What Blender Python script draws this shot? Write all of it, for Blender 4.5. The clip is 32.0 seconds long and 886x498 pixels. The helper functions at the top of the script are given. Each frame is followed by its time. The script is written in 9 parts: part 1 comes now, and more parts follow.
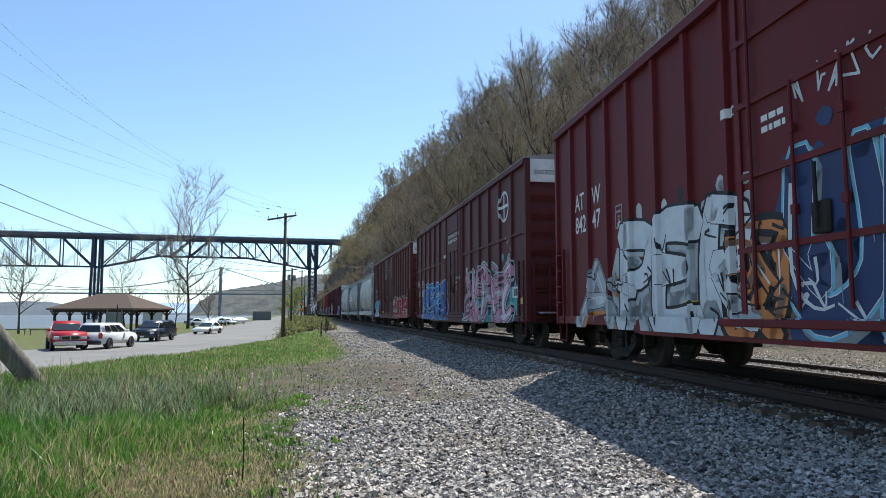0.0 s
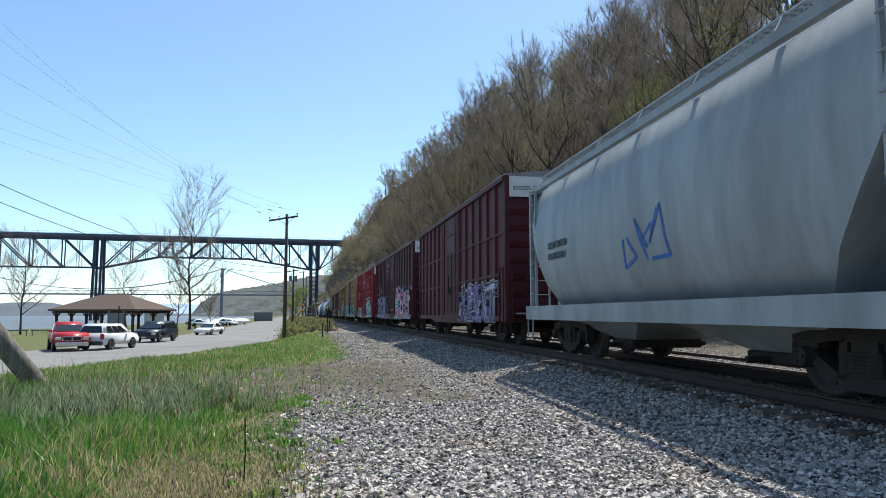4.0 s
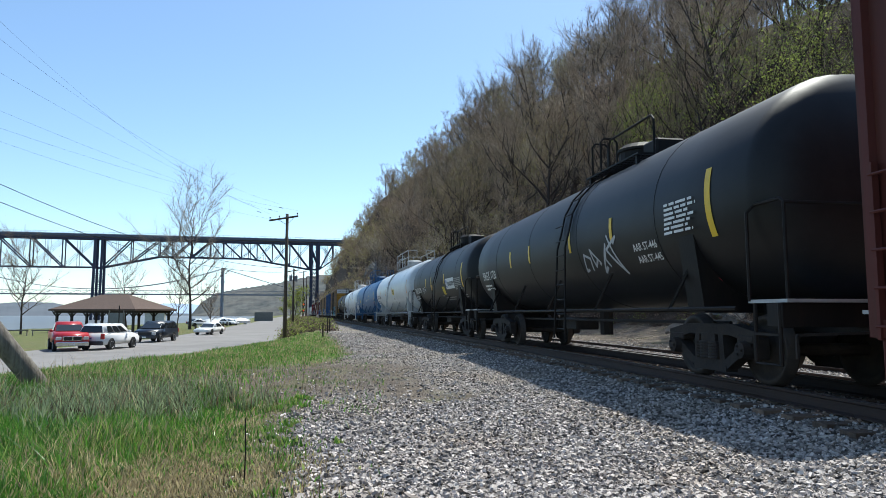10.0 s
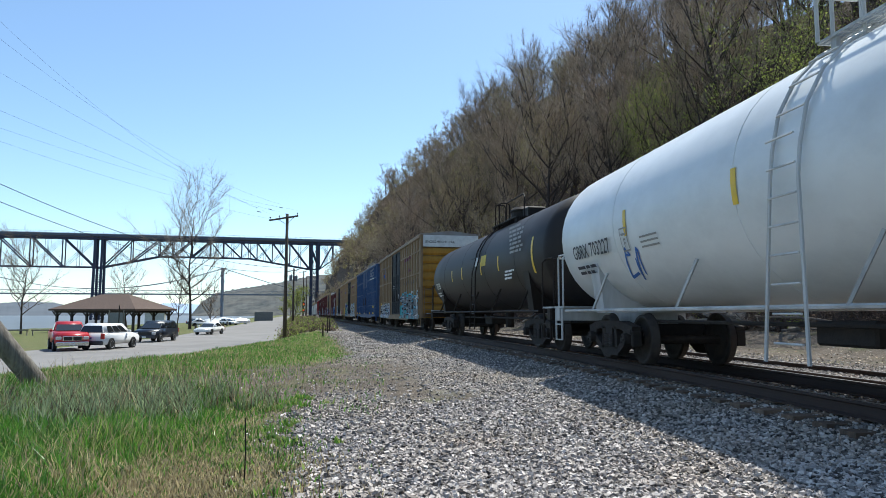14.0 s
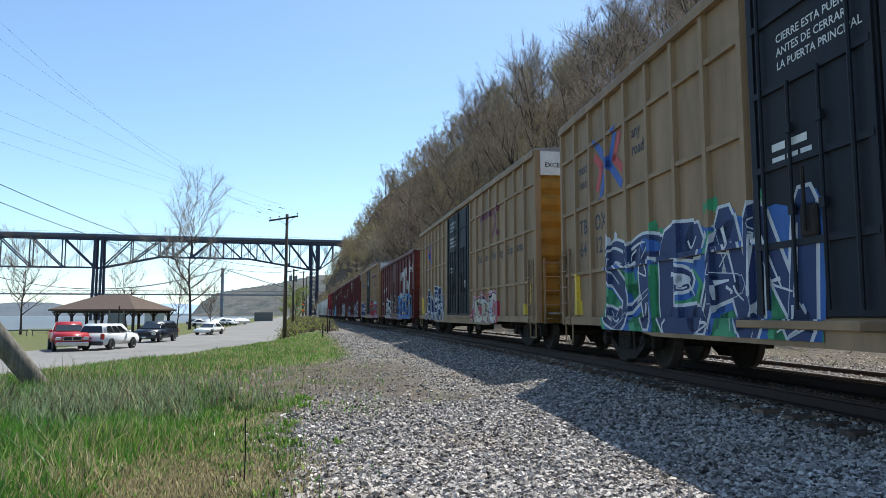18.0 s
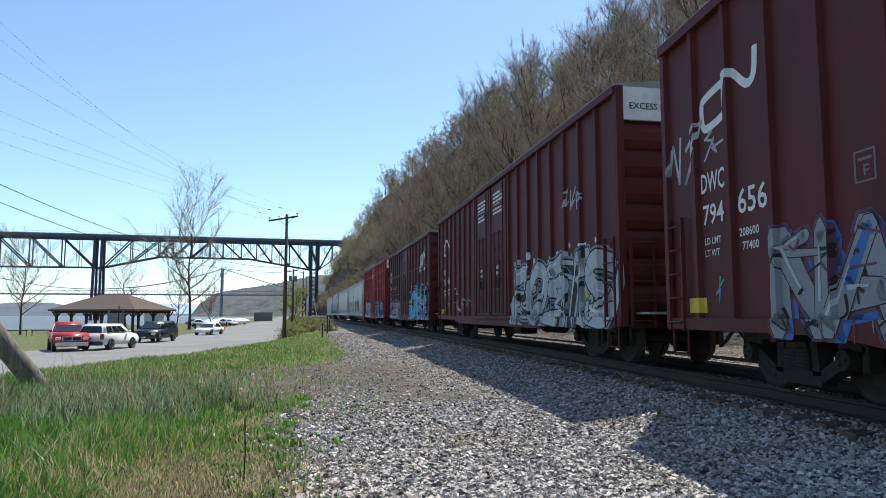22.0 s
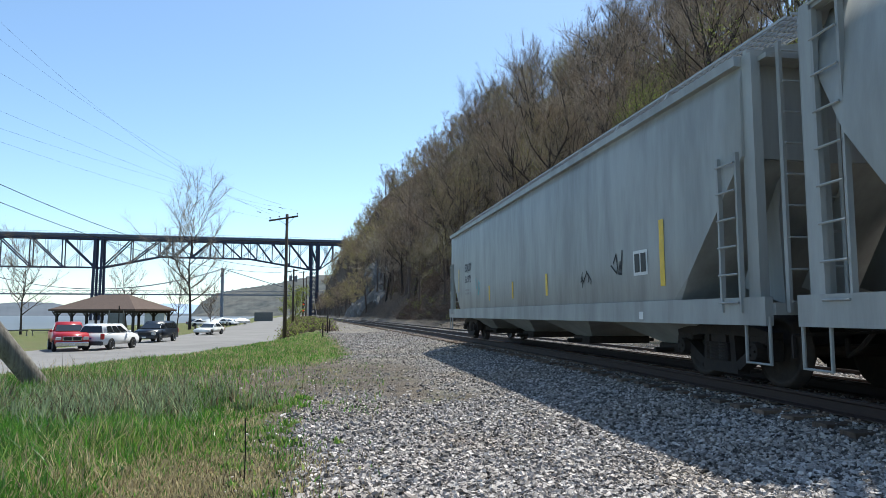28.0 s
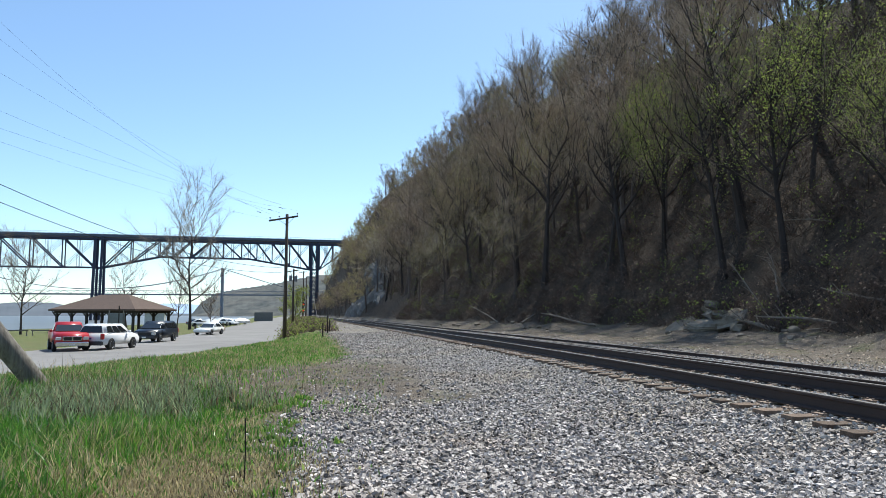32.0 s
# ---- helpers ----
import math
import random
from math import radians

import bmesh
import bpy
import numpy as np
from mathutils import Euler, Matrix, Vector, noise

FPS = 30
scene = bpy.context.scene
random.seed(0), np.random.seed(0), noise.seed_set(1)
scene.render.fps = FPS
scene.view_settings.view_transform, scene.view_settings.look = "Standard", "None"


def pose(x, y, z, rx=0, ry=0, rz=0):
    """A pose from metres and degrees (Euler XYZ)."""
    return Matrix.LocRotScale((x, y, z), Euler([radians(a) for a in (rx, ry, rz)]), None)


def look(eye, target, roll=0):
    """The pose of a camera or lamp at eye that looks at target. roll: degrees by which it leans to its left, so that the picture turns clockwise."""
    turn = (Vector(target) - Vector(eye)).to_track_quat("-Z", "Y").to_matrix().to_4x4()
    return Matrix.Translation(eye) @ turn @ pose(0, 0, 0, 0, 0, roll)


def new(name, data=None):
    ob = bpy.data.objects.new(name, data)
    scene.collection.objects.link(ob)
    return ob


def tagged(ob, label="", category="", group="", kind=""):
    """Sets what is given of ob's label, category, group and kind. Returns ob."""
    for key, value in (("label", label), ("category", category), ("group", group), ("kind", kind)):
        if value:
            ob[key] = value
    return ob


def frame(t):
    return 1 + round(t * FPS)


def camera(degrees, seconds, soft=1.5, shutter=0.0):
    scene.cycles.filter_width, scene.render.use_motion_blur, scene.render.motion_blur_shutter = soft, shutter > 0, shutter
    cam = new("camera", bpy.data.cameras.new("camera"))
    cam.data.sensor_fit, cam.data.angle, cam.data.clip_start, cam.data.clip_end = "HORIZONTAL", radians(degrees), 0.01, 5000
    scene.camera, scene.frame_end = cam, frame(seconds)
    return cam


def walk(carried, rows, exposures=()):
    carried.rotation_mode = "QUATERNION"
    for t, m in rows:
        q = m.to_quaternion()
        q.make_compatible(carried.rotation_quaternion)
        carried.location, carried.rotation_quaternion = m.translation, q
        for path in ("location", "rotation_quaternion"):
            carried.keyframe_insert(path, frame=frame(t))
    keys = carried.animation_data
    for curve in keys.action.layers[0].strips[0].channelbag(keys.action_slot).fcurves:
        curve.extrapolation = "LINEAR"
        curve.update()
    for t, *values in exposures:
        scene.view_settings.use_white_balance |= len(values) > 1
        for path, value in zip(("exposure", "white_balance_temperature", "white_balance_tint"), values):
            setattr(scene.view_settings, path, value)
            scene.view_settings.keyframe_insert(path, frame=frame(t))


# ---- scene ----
cam = camera(65.7, 32.0, soft=0.85)


def aim(yaw, pitch):
    return pose(0, 0, 0.93, 90 + pitch, 0, -yaw)


walk(cam, [
    (0.0, aim(6.08, 5.36)), (1.0, aim(6.07, 5.40)), (2.0, aim(6.02, 5.42)), (3.0, aim(6.00, 5.43)),
    (4.5, aim(5.95, 5.43)), (6.0, aim(5.94, 5.43)), (16.5, aim(5.94, 5.40)), (18.0, aim(5.95, 5.43)),
    (20.5, aim(6.01, 5.45)), (23.0, aim(5.95, 5.43)), (32.0, aim(5.95, 5.43))],
     exposures=[(0.0, 0.43, 5950, 0), (32.0, 0.43, 5950, 0)])

# ---- daylight: clear spring sky, high sun ahead and to the right
SUN_AZ, SUN_EL = 32.0, 61.0
world = bpy.data.worlds.new("sky")
scene.world = world
world.use_nodes = True
wn = world.node_tree
wn.nodes.clear()
sky = wn.nodes.new("ShaderNodeTexSky")
sky.sky_type = "NISHITA"
sky.sun_disc = False
sky.sun_elevation = radians(SUN_EL)
sky.sun_rotation = radians(SUN_AZ)
sky.air_density, sky.dust_density, sky.ozone_density = 0.8, 0.55, 0.8
bgn = wn.nodes.new("ShaderNodeBackground")
bgn.inputs["Strength"].default_value = 0.15
wout = wn.nodes.new("ShaderNodeOutputWorld")
wn.links.new(sky.outputs[0], bgn.inputs[0])
wn.links.new(bgn.outputs[0], wout.inputs[0])

sun_data = bpy.data.lights.new("sun", "SUN")
sun_data.energy, sun_data.angle, sun_data.color = 4.8, radians(0.53), (1.0, 0.905, 0.81)
sun = new("sun", sun_data)
sun_dir = Vector((math.sin(radians(SUN_AZ)) * math.cos(radians(SUN_EL)),
                  math.cos(radians(SUN_AZ)) * math.cos(radians(SUN_EL)), math.sin(radians(SUN_EL))))
sun.matrix_world = look(sun_dir * 300, (0, 0, 0))


# ---- materials
MATS = {}


def socket(node, name, value):
    node.inputs[name].default_value = value


def make_mat(name, color, rough=0.7, metal=0.0, color2=None, scale=3.0, amount=0.5, bump=0.0, bump_scale=40.0,
             spec=0.4, stretch=(1, 1, 1), dirt=None, dirt_scale=0.8, dirt_amount=0.4, vary=0.0, space="Object", island=0.0, trans=0.0):
    """Principled surface: two tones mixed by fine noise, dirt by coarse noise, small relief."""
    if name in MATS:
        return MATS[name]
    m = bpy.data.materials.new(name)
    m.use_nodes = True
    nt = m.node_tree
    b = nt.nodes["Principled BSDF"]
    b.inputs["Roughness"].default_value = rough
    b.inputs["Metallic"].default_value = metal
    b.inputs["Specular IOR Level"].default_value = spec
    tc = nt.nodes.new("ShaderNodeTexCoord")
    mp = nt.nodes.new("ShaderNodeMapping")
    mp.inputs["Scale"].default_value = stretch
    nt.links.new(tc.outputs[space], mp.inputs["Vector"])

    def noise_node(sc, detail=4.0, rgh=0.6):
        n = nt.nodes.new("ShaderNodeTexNoise")
        n.inputs["Scale"].default_value = sc
        n.inputs["Detail"].default_value = detail
        n.inputs["Roughness"].default_value = rgh
        nt.links.new(mp.outputs["Vector"], n.inputs["Vector"])
        return n

    def ramp(src, lo, hi):
        r = nt.nodes.new("ShaderNodeMapRange")
        r.inputs["From Min"].default_value = lo
        r.inputs["From Max"].default_value = hi
        nt.links.new(src, r.inputs["Value"])
        return r.outputs["Result"]

    def mix(fac, a, bcol, factor=1.0):
        x = nt.nodes.new("ShaderNodeMix")
        x.data_type = "RGBA"
        if factor != 1.0:
            mu = nt.nodes.new("ShaderNodeMath")
            mu.operation = "MULTIPLY"
            mu.inputs[1].default_value = factor
            nt.links.new(fac, mu.inputs[0])
            fac = mu.outputs[0]
        nt.links.new(fac, x.inputs["Factor"])
        for sock, val in ((x.inputs[6], a), (x.inputs[7], bcol)):
            if isinstance(val, tuple):
                sock.default_value = (*val[:3], 1)
            else:
                nt.links.new(val, sock)
        return x.outputs[2]

    c2 = color2 or tuple(v * 0.72 for v in color)
    n1 = noise_node(scale)
    col = mix(ramp(n1.outputs["Fac"], 0.35, 0.65), tuple(color), tuple(c2), amount)
    if dirt:
        n2 = noise_node(dirt_scale, 6.0, 0.7)
        col = mix(ramp(n2.outputs["Fac"], 0.45, 0.75), col, tuple(dirt), dirt_amount)
    if vary or island:
        hs = nt.nodes.new("ShaderNodeHueSaturation")
        if island:
            gi = nt.nodes.new("ShaderNodeNewGeometry")
            rnd, amt = gi.outputs["Random Per Island"], island
        else:
            gi = nt.nodes.new("ShaderNodeObjectInfo")
            rnd, amt = gi.outputs["Random"], vary
        r = nt.nodes.new("ShaderNodeMapRange")
        r.inputs["To Min"].default_value = 1 - amt
        r.inputs["To Max"].default_value = 1 + amt
        nt.links.new(rnd, r.inputs["Value"])
        nt.links.new(r.outputs["Result"], hs.inputs["Value"])
        nt.links.new(col, hs.inputs["Color"])
        col = hs.outputs["Color"]
    nt.links.new(col, b.inputs["Base Color"])
    if bump:
        n3 = noise_node(bump_scale, 3.0)
        bp = nt.nodes.new("ShaderNodeBump")
        bp.inputs["Strength"].default_value = bump
        bp.inputs["Distance"].default_value = 0.02
        nt.links.new(n3.outputs["Fac"], bp.inputs["Height"])
        nt.links.new(bp.outputs["Normal"], b.inputs["Normal"])
    if trans:
        tr = nt.nodes.new("ShaderNodeBsdfTranslucent")
        ms = nt.nodes.new("ShaderNodeMixShader")
        ms.inputs[0].default_value = trans
        nt.links.new(col, tr.inputs["Color"])
        nt.links.new(b.outputs[0], ms.inputs[1])
        nt.links.new(tr.outputs[0], ms.inputs[2])
        nt.links.new(ms.outputs[0], nt.nodes["Material Output"].inputs["Surface"])
    MATS[name] = m
    return m


def paint(name, color, rust=0.35, rough=0.6):
    """Weathered car paint: chalky fading, grime running down, rust freckles."""
    c = Vector(color) * 0.80
    return make_mat(name, tuple(c), rough, 0.0, tuple(c * 0.62 + Vector((0.010, 0.008, 0.006))), 1.6, 0.85, 0.12, 18.0, 0.18,
                    (1.0, 1.0, 0.22), (0.055, 0.032, 0.020), 2.2, rust)


def flat_paint(name, color, rough=0.6):
    return make_mat(name, color, rough, 0, None, 5.0, 0.4, 0.0, dirt=(0.06, 0.05, 0.04), dirt_scale=3.0, dirt_amount=0.25)


STEEL = make_mat("dark_truck_steel", (0.017, 0.014, 0.013), 0.85, 0.0, (0.036, 0.027, 0.021), 6, 0.7, 0.3, 30)
WHEEL = make_mat("wheel_steel", (0.026, 0.021, 0.018), 0.7, 0.2, (0.06, 0.045, 0.035), 8, 0.6, 0.1, 40)
RAIL = make_mat("rusty_rail", (0.045, 0.026, 0.020), 0.75, 0.0, (0.026, 0.018, 0.016), 5, 0.8, 0.2, 50, space="Generated", stretch=(3, 300, 3))
RAILTOP = make_mat("worn_rail_head", (0.42, 0.42, 0.43), 0.32, 0.9, (0.30, 0.29, 0.28), 9, 0.6)
TIE = make_mat("weathered_tie", (0.20, 0.138, 0.098), 0.9, 0, (0.09, 0.065, 0.047), 4, 0.8, 0.5, 30, stretch=(1, 8, 1), vary=0.35)
PLATE = make_mat("tie_plate_steel", (0.28, 0.21, 0.16), 0.7, 0.2, (0.16, 0.10, 0.07), 12, 0.7)
BLACKP = make_mat("black_iron", (0.012, 0.012, 0.013), 0.5, 0, (0.03, 0.026, 0.022), 6, 0.6)
WHITEP = flat_paint("white_marking", (0.72, 0.72, 0.70))
YELLOWP = flat_paint("yellow_reflective", (0.75, 0.50, 0.03), 0.45)
GLASS = make_mat("dark_glass", (0.012, 0.016, 0.020), 0.06, 0.0, (0.02, 0.025, 0.03), 2, 0.4, spec=0.8)
RUBBER = make_mat("tyre_rubber", (0.018, 0.018, 0.019), 0.85, 0, (0.04, 0.038, 0.035), 10, 0.5)
WOODPOLE = make_mat("pole_wood", (0.10, 0.075, 0.058), 0.9, 0, (0.05, 0.04, 0.034), 3, 0.7, 0.4, 25, stretch=(4, 4, 0.3))
OLDWOOD = make_mat("silvered_wood", (0.30, 0.27, 0.23), 0.95, 0, (0.12, 0.105, 0.09), 5, 0.9, 0.8, 22, stretch=(3, 3, 0.35),
                   dirt=(0.05, 0.045, 0.035), dirt_scale=1.5, dirt_amount=0.6)
CONCRETE = make_mat("rough_concrete", (0.26, 0.215, 0.165), 0.95, 0, (0.13, 0.105, 0.08), 3, 0.8, 0.6, 12)
GALV = make_mat("galvanised_steel", (0.40, 0.41, 0.42), 0.55, 0.4, (0.28, 0.28, 0.28), 6, 0.6)


# ---- mesh helpers
def put(name, bm, mat, parent=None, label="", m=None, smooth=False):
    """Links a bmesh as one mesh object. mat: a material or a list of them."""
    me = bpy.data.meshes.new(name)
    bm.to_mesh(me)
    bm.free()
    for x in (mat if isinstance(mat, (list, tuple)) else [mat]):
        me.materials.append(x)
    if smooth:
        for p in me.polygons:
            p.use_smooth = True
    return put_mesh(name, me, parent, label, m)


def put_mesh(name, me, parent=None, label="", m=None):
    ob = new(name, me)
    if parent:
        ob.parent = parent
    if m is not None:
        ob.matrix_basis = m
    if label:
        ob["label"] = label
    return ob


def part(name, bm, material, parent, label="", m=None, smooth=False):
    return put(name, bm, material, parent, label, m, smooth)


def box(bm, x0, x1, y0, y1, z0, z1, mi=0, bevel=0.0):
    vs = [bm.verts.new((x, y, z)) for z in (z0, z1) for y in (y0, y1) for x in (x0, x1)]
    fs = []
    for idx in ((0, 2, 3, 1), (4, 5, 7, 6), (0, 1, 5, 4), (2, 6, 7, 3), (0, 4, 6, 2), (1, 3, 7, 5)):
        f = bm.faces.new([vs[i] for i in idx])
        f.material_index = mi
        fs.append(f)
    if bevel:
        es = {e for f in fs for e in f.edges}
        bmesh.ops.bevel(bm, geom=list(es), offset=bevel, segments=1, affect="EDGES")
    return vs


def tube(bm, pts, r, n=6, mi=0, r_end=None, cap=True):
    """A round bar through the points."""
    pts = [Vector(p) for p in pts]
    rings = []
    for i, p in enumerate(pts):
        d = (pts[min(i + 1, len(pts) - 1)] - pts[max(i - 1, 0)]).normalized()
        a = d.orthogonal().normalized()
        if i and rings:
            ref = rings[-1][0].co - pts[i - 1]
            a = (ref - d * ref.dot(d)).normalized()
        b = d.cross(a)
        rr = r if r_end is None else r + (r_end - r) * i / max(1, len(pts) - 1)
        rings.append([bm.verts.new(p + (a * math.cos(6.28318 * k / n) + b * math.sin(6.28318 * k / n)) * rr) for k in range(n)])
    for q0, q1 in zip(rings, rings[1:]):
        for k in range(n):
            f = bm.faces.new((q0[k], q0[(k + 1) % n], q1[(k + 1) % n], q1[k]))
            f.material_index = mi
    if cap:
        for ring, rev in ((rings[0], True), (rings[-1], False)):
            f = bm.faces.new(list(reversed(ring)) if rev else ring)
            f.material_index = mi


def bar(bm, p, q, w, h, up=(0, 0, 1), mi=0):
    """A straight rectangular bar from p to q, w wide and h deep."""
    p, q = Vector(p), Vector(q)
    d = (q - p).normalized()
    u = Vector(up)
    s = d.cross(u)
    if s.length < 1e-4:
        s = d.cross(Vector((0, 1, 0)))
    s.normalize()
    u = s.cross(d)
    vs = [bm.verts.new(c + s * a * w / 2 + u * b * h / 2) for c in (p, q) for a, b in ((-1, -1), (1, -1), (1, 1), (-1, 1))]
    for idx in ((3, 2, 1, 0), (4, 5, 6, 7), (0, 1, 5, 4), (1, 2, 6, 5), (2, 3, 7, 6), (3, 0, 4, 7)):
        f = bm.faces.new([vs[i] for i in idx])
        f.material_index = mi


def loft(bm, rings, mi=0, caps=True, closed=True):
    vr = [[bm.verts.new(p) for p in r] for r in rings]
    n = len(vr[0])
    for a, b in zip(vr, vr[1:]):
        for k in range(n if closed else n - 1):
            f = bm.faces.new((a[k], a[(k + 1) % n], b[(k + 1) % n], b[k]))
            f.material_index = mi
    if caps:
        bm.faces.new(list(reversed(vr[0]))).material_index = mi
        bm.faces.new(vr[-1]).material_index = mi
    return vr


def fix(bm):
    bmesh.ops.recalc_face_normals(bm, faces=bm.faces[:])
    return bm


def ground_sheet(name, fx, fy, fz, nx, ny, mat):
    """A grid mesh: fx(i, j), fy(i, j) in 0..1 give the place, fz(x, y) the height."""
    vs, fs = [], []
    for j in range(ny + 1):
        for i in range(nx + 1):
            x, y = fx(i / nx, j / ny), fy(i / nx, j / ny)
            vs.append((x, y, fz(x, y)))
    for j in range(ny):
        for i in range(nx):
            a = j * (nx + 1) + i
            fs.append((a, a + 1, a + nx + 2, a + nx + 1))
    me = bpy.data.meshes.new(name)
    me.from_pydata(vs, [], fs)
    for p in me.polygons:
        p.use_smooth = True
    me.materials.append(mat)
    return new(name, me)


# ---- the plan: track, road, hill and shore as functions of y (along the line)
TRACK_X, BEND, BEND_L, SPEED = 6.107, 0.004296, 24.47, 20.1345


def tx(y):
    a = abs(y) / BEND_L
    return TRACK_X - BEND * BEND_L ** 2 * (a + math.log(1 + math.exp(-2 * a)) - math.log(2))


def heading(y):
    """Turn of the line to the left of +y, in radians."""
    return BEND * BEND_L * math.tanh(y / BEND_L)


def table(xs, ys):
    """Straight-line interpolation through the given knots."""
    def get(v):
        if v <= xs[0]:
            return ys[0]
        for k in range(1, len(xs)):
            if v < xs[k]:
                return ys[k - 1] + (ys[k] - ys[k - 1]) * (v - xs[k - 1]) / (xs[k] - xs[k - 1])
        return ys[-1]
    return get


def step(v, a, b):
    t = min(1.0, max(0.0, (v - a) / (b - a)))
    return t * t * (3 - 2 * t)


road_right = table([-200, 0, 22, 26.5, 39, 59, 80, 100, 204, 400, 700], [-18, -13.5, -11.2, -9.8, -8.5, -8.3, -10.2, -12.5, -25.5, -47, -78])
road_left = table([-200, 0, 45, 60, 80, 100, 204, 400, 700], [-32, -26, -22, -21, -21.2, -23, -34, -56, -88])
toe = table([-50, 45, 60, 75, 90, 120, 600], [13.2, 13.2, 11.5, 9.2, 7.6, 7.0, 7.0])
crest_w = table([0, 57, 95, 123, 145, 172, 218, 270, 330, 420, 600], [46, 46.6, 47.6, 46.8, 44.8, 43, 40.7, 37.3, 32.4, 26, 24])
crest_h = table([0, 57, 95, 123, 145, 172, 218, 270, 330, 420, 560, 700, 900], [30, 31.5, 39.5, 43.5, 48.5, 52.5, 54, 57, 58, 46, 46, 20, 6])
shore = table([-300, 100, 170, 230, 400, 600, 5000], [-62, -60, -58, -54, -70, -98, -560])


def gz(x, y):
    w = x - tx(y)
    if w >= 0:
        if w < 1.05:
            z = -0.222
        elif w < 2.5:
            z = -0.222 - 0.178 * min(1.0, (w - 1.05) / 1.1)
        elif w < 6.0:
            z = -0.40
        else:
            t = toe(y)
            z = -0.40 + 0.12 * step(w, 6.0, max(6.5, t)) + 0.55 * step(w, t - 3.4, t) * (1 + 0.5 * noise.noise((x * 0.7, y * 0.7, 14.0)))
            if w > t:
                c, h = crest_w(y), crest_h(y)
                u = (w - t) / (c - t)
                if u < 1:
                    z += h * u ** 0.92 + 0.9 * noise.noise((x * 0.11, y * 0.11, 3.0)) * min(1, u * 6) + 0.5 * min(u * 12, 1) * noise.noise((x * 0.5, y * 0.5, 9.0))
                else:
                    z += h + 0.10 * min(w - c, 150)
        return z
    if w > -1.05:
        return -0.222
    if w > -3.4:
        return -0.222 - 0.278 * min(1.0, (-w - 1.05) / 2.0) ** 0.8
    z = -0.50 - 0.05 * (math.exp(-((w + 5.05 + 0.10 * (y - 12.5)) / 0.13) ** 2) + math.exp(-((w + 4.45 + 0.10 * (y - 12.5)) / 0.13) ** 2)) * step(y, 10.6, 11.6) * step(y, 15.5, 14.2) + 0.035 * noise.noise((x * 0.8, y * 0.8, 0)) + 0.05 * noise.noise((x * 0.25, y * 0.25, 5.0))
    z += 0.16 * math.exp(-((x + 6.0) ** 2 + (y - 12.5) ** 2) / 14.0)
    rr = road_right(y)
    z += (-1.43 - z) * step(x, rr + 4.2, rr + 0.1)
    rl = road_left(y)
    if x < rl:
        z = -1.43 - 0.12 * step(x, rl, rl - 12) + 0.05 * noise.noise((x * 0.2, y * 0.2, 7.0))
        s = shore(y)
        z += (-6.0 - z) * step(x, s + 2, s - 6)
    return z


def zones(x, y):
    """Shares of gravel, grass and leaf litter; the rest is bare dirt."""
    w = x - tx(y)
    n = noise.noise((x * 0.6, y * 0.6, 11.0)) * 0.7 + noise.noise((x * 2.1, y * 2.1, 2.0)) * 0.45
    if w > 0:
        t = toe(y)
        litter = step(w + n * 1.2, t - 2.0, t + 1.2)
        gravel = 1.0 - 0.75 * step(w + n, 5.2, 7.0)
        return gravel * (1 - litter), 0.25 * litter * step(n, 0.2, 0.7) + 0.25 * step(n, 0.25, 0.6) * step(w, 5.5, 7.0) * (1 - litter), litter
    edge = -6.75 + 0.28 * step(y, 9.0, 7.0) + 1.3 * step(y, 16, 26) - 1.2 * step(y, 4.5, 3.0)
    gravel = step(w + n * 0.55, edge - 0.5, edge + 0.35)
    bare = math.exp(-((y - 15.5 - 0.55 * (x + 2)) / 4.2) ** 2) * step(w, -11.8, -9.2) * step(-w, 3.8, 5.2)
    bare = min(1.0, bare * (1.55 + 0.9 * n))
    # tracked-out dirt where vehicles cross to the line
    for cx, cy, rx, ry in ((0.35, 18.7, 1.6, 1.0), (0.6, 12.9, 0.7, 1.9), (1.5, 11.8, 0.8, 0.7), (-1.0, 15.5, 1.3, 1.2)):
        d = ((x - cx) / rx) ** 2 + ((y - cy) / ry) ** 2
        bare = max(bare, min(1.0, (1.5 + n) * math.exp(-d * 1.3)))
    gravel = gravel * (1 - 0.85 * bare * step(-w, 3.2, 4.2))
    grass = (1 - gravel) * (1 - 0.85 * bare) * step(-w - n * 0.5, -edge - 0.2, -edge + 1.3)
    grass *= 1 - 0.75 * step(y, 55, 75) * step(n, -0.45, 0.25)
    if x < road_left(y):
        grass = 0.62 + 0.3 * n
        gravel = 0.0
    return gravel, grass, 0.0


def spread(knots):
    out = []
    for (a, b, st) in knots:
        k = max(1, round((b - a) / st))
        out += [a + (b - a) * i / k for i in range(k)]
    return out + [knots[-1][1]]


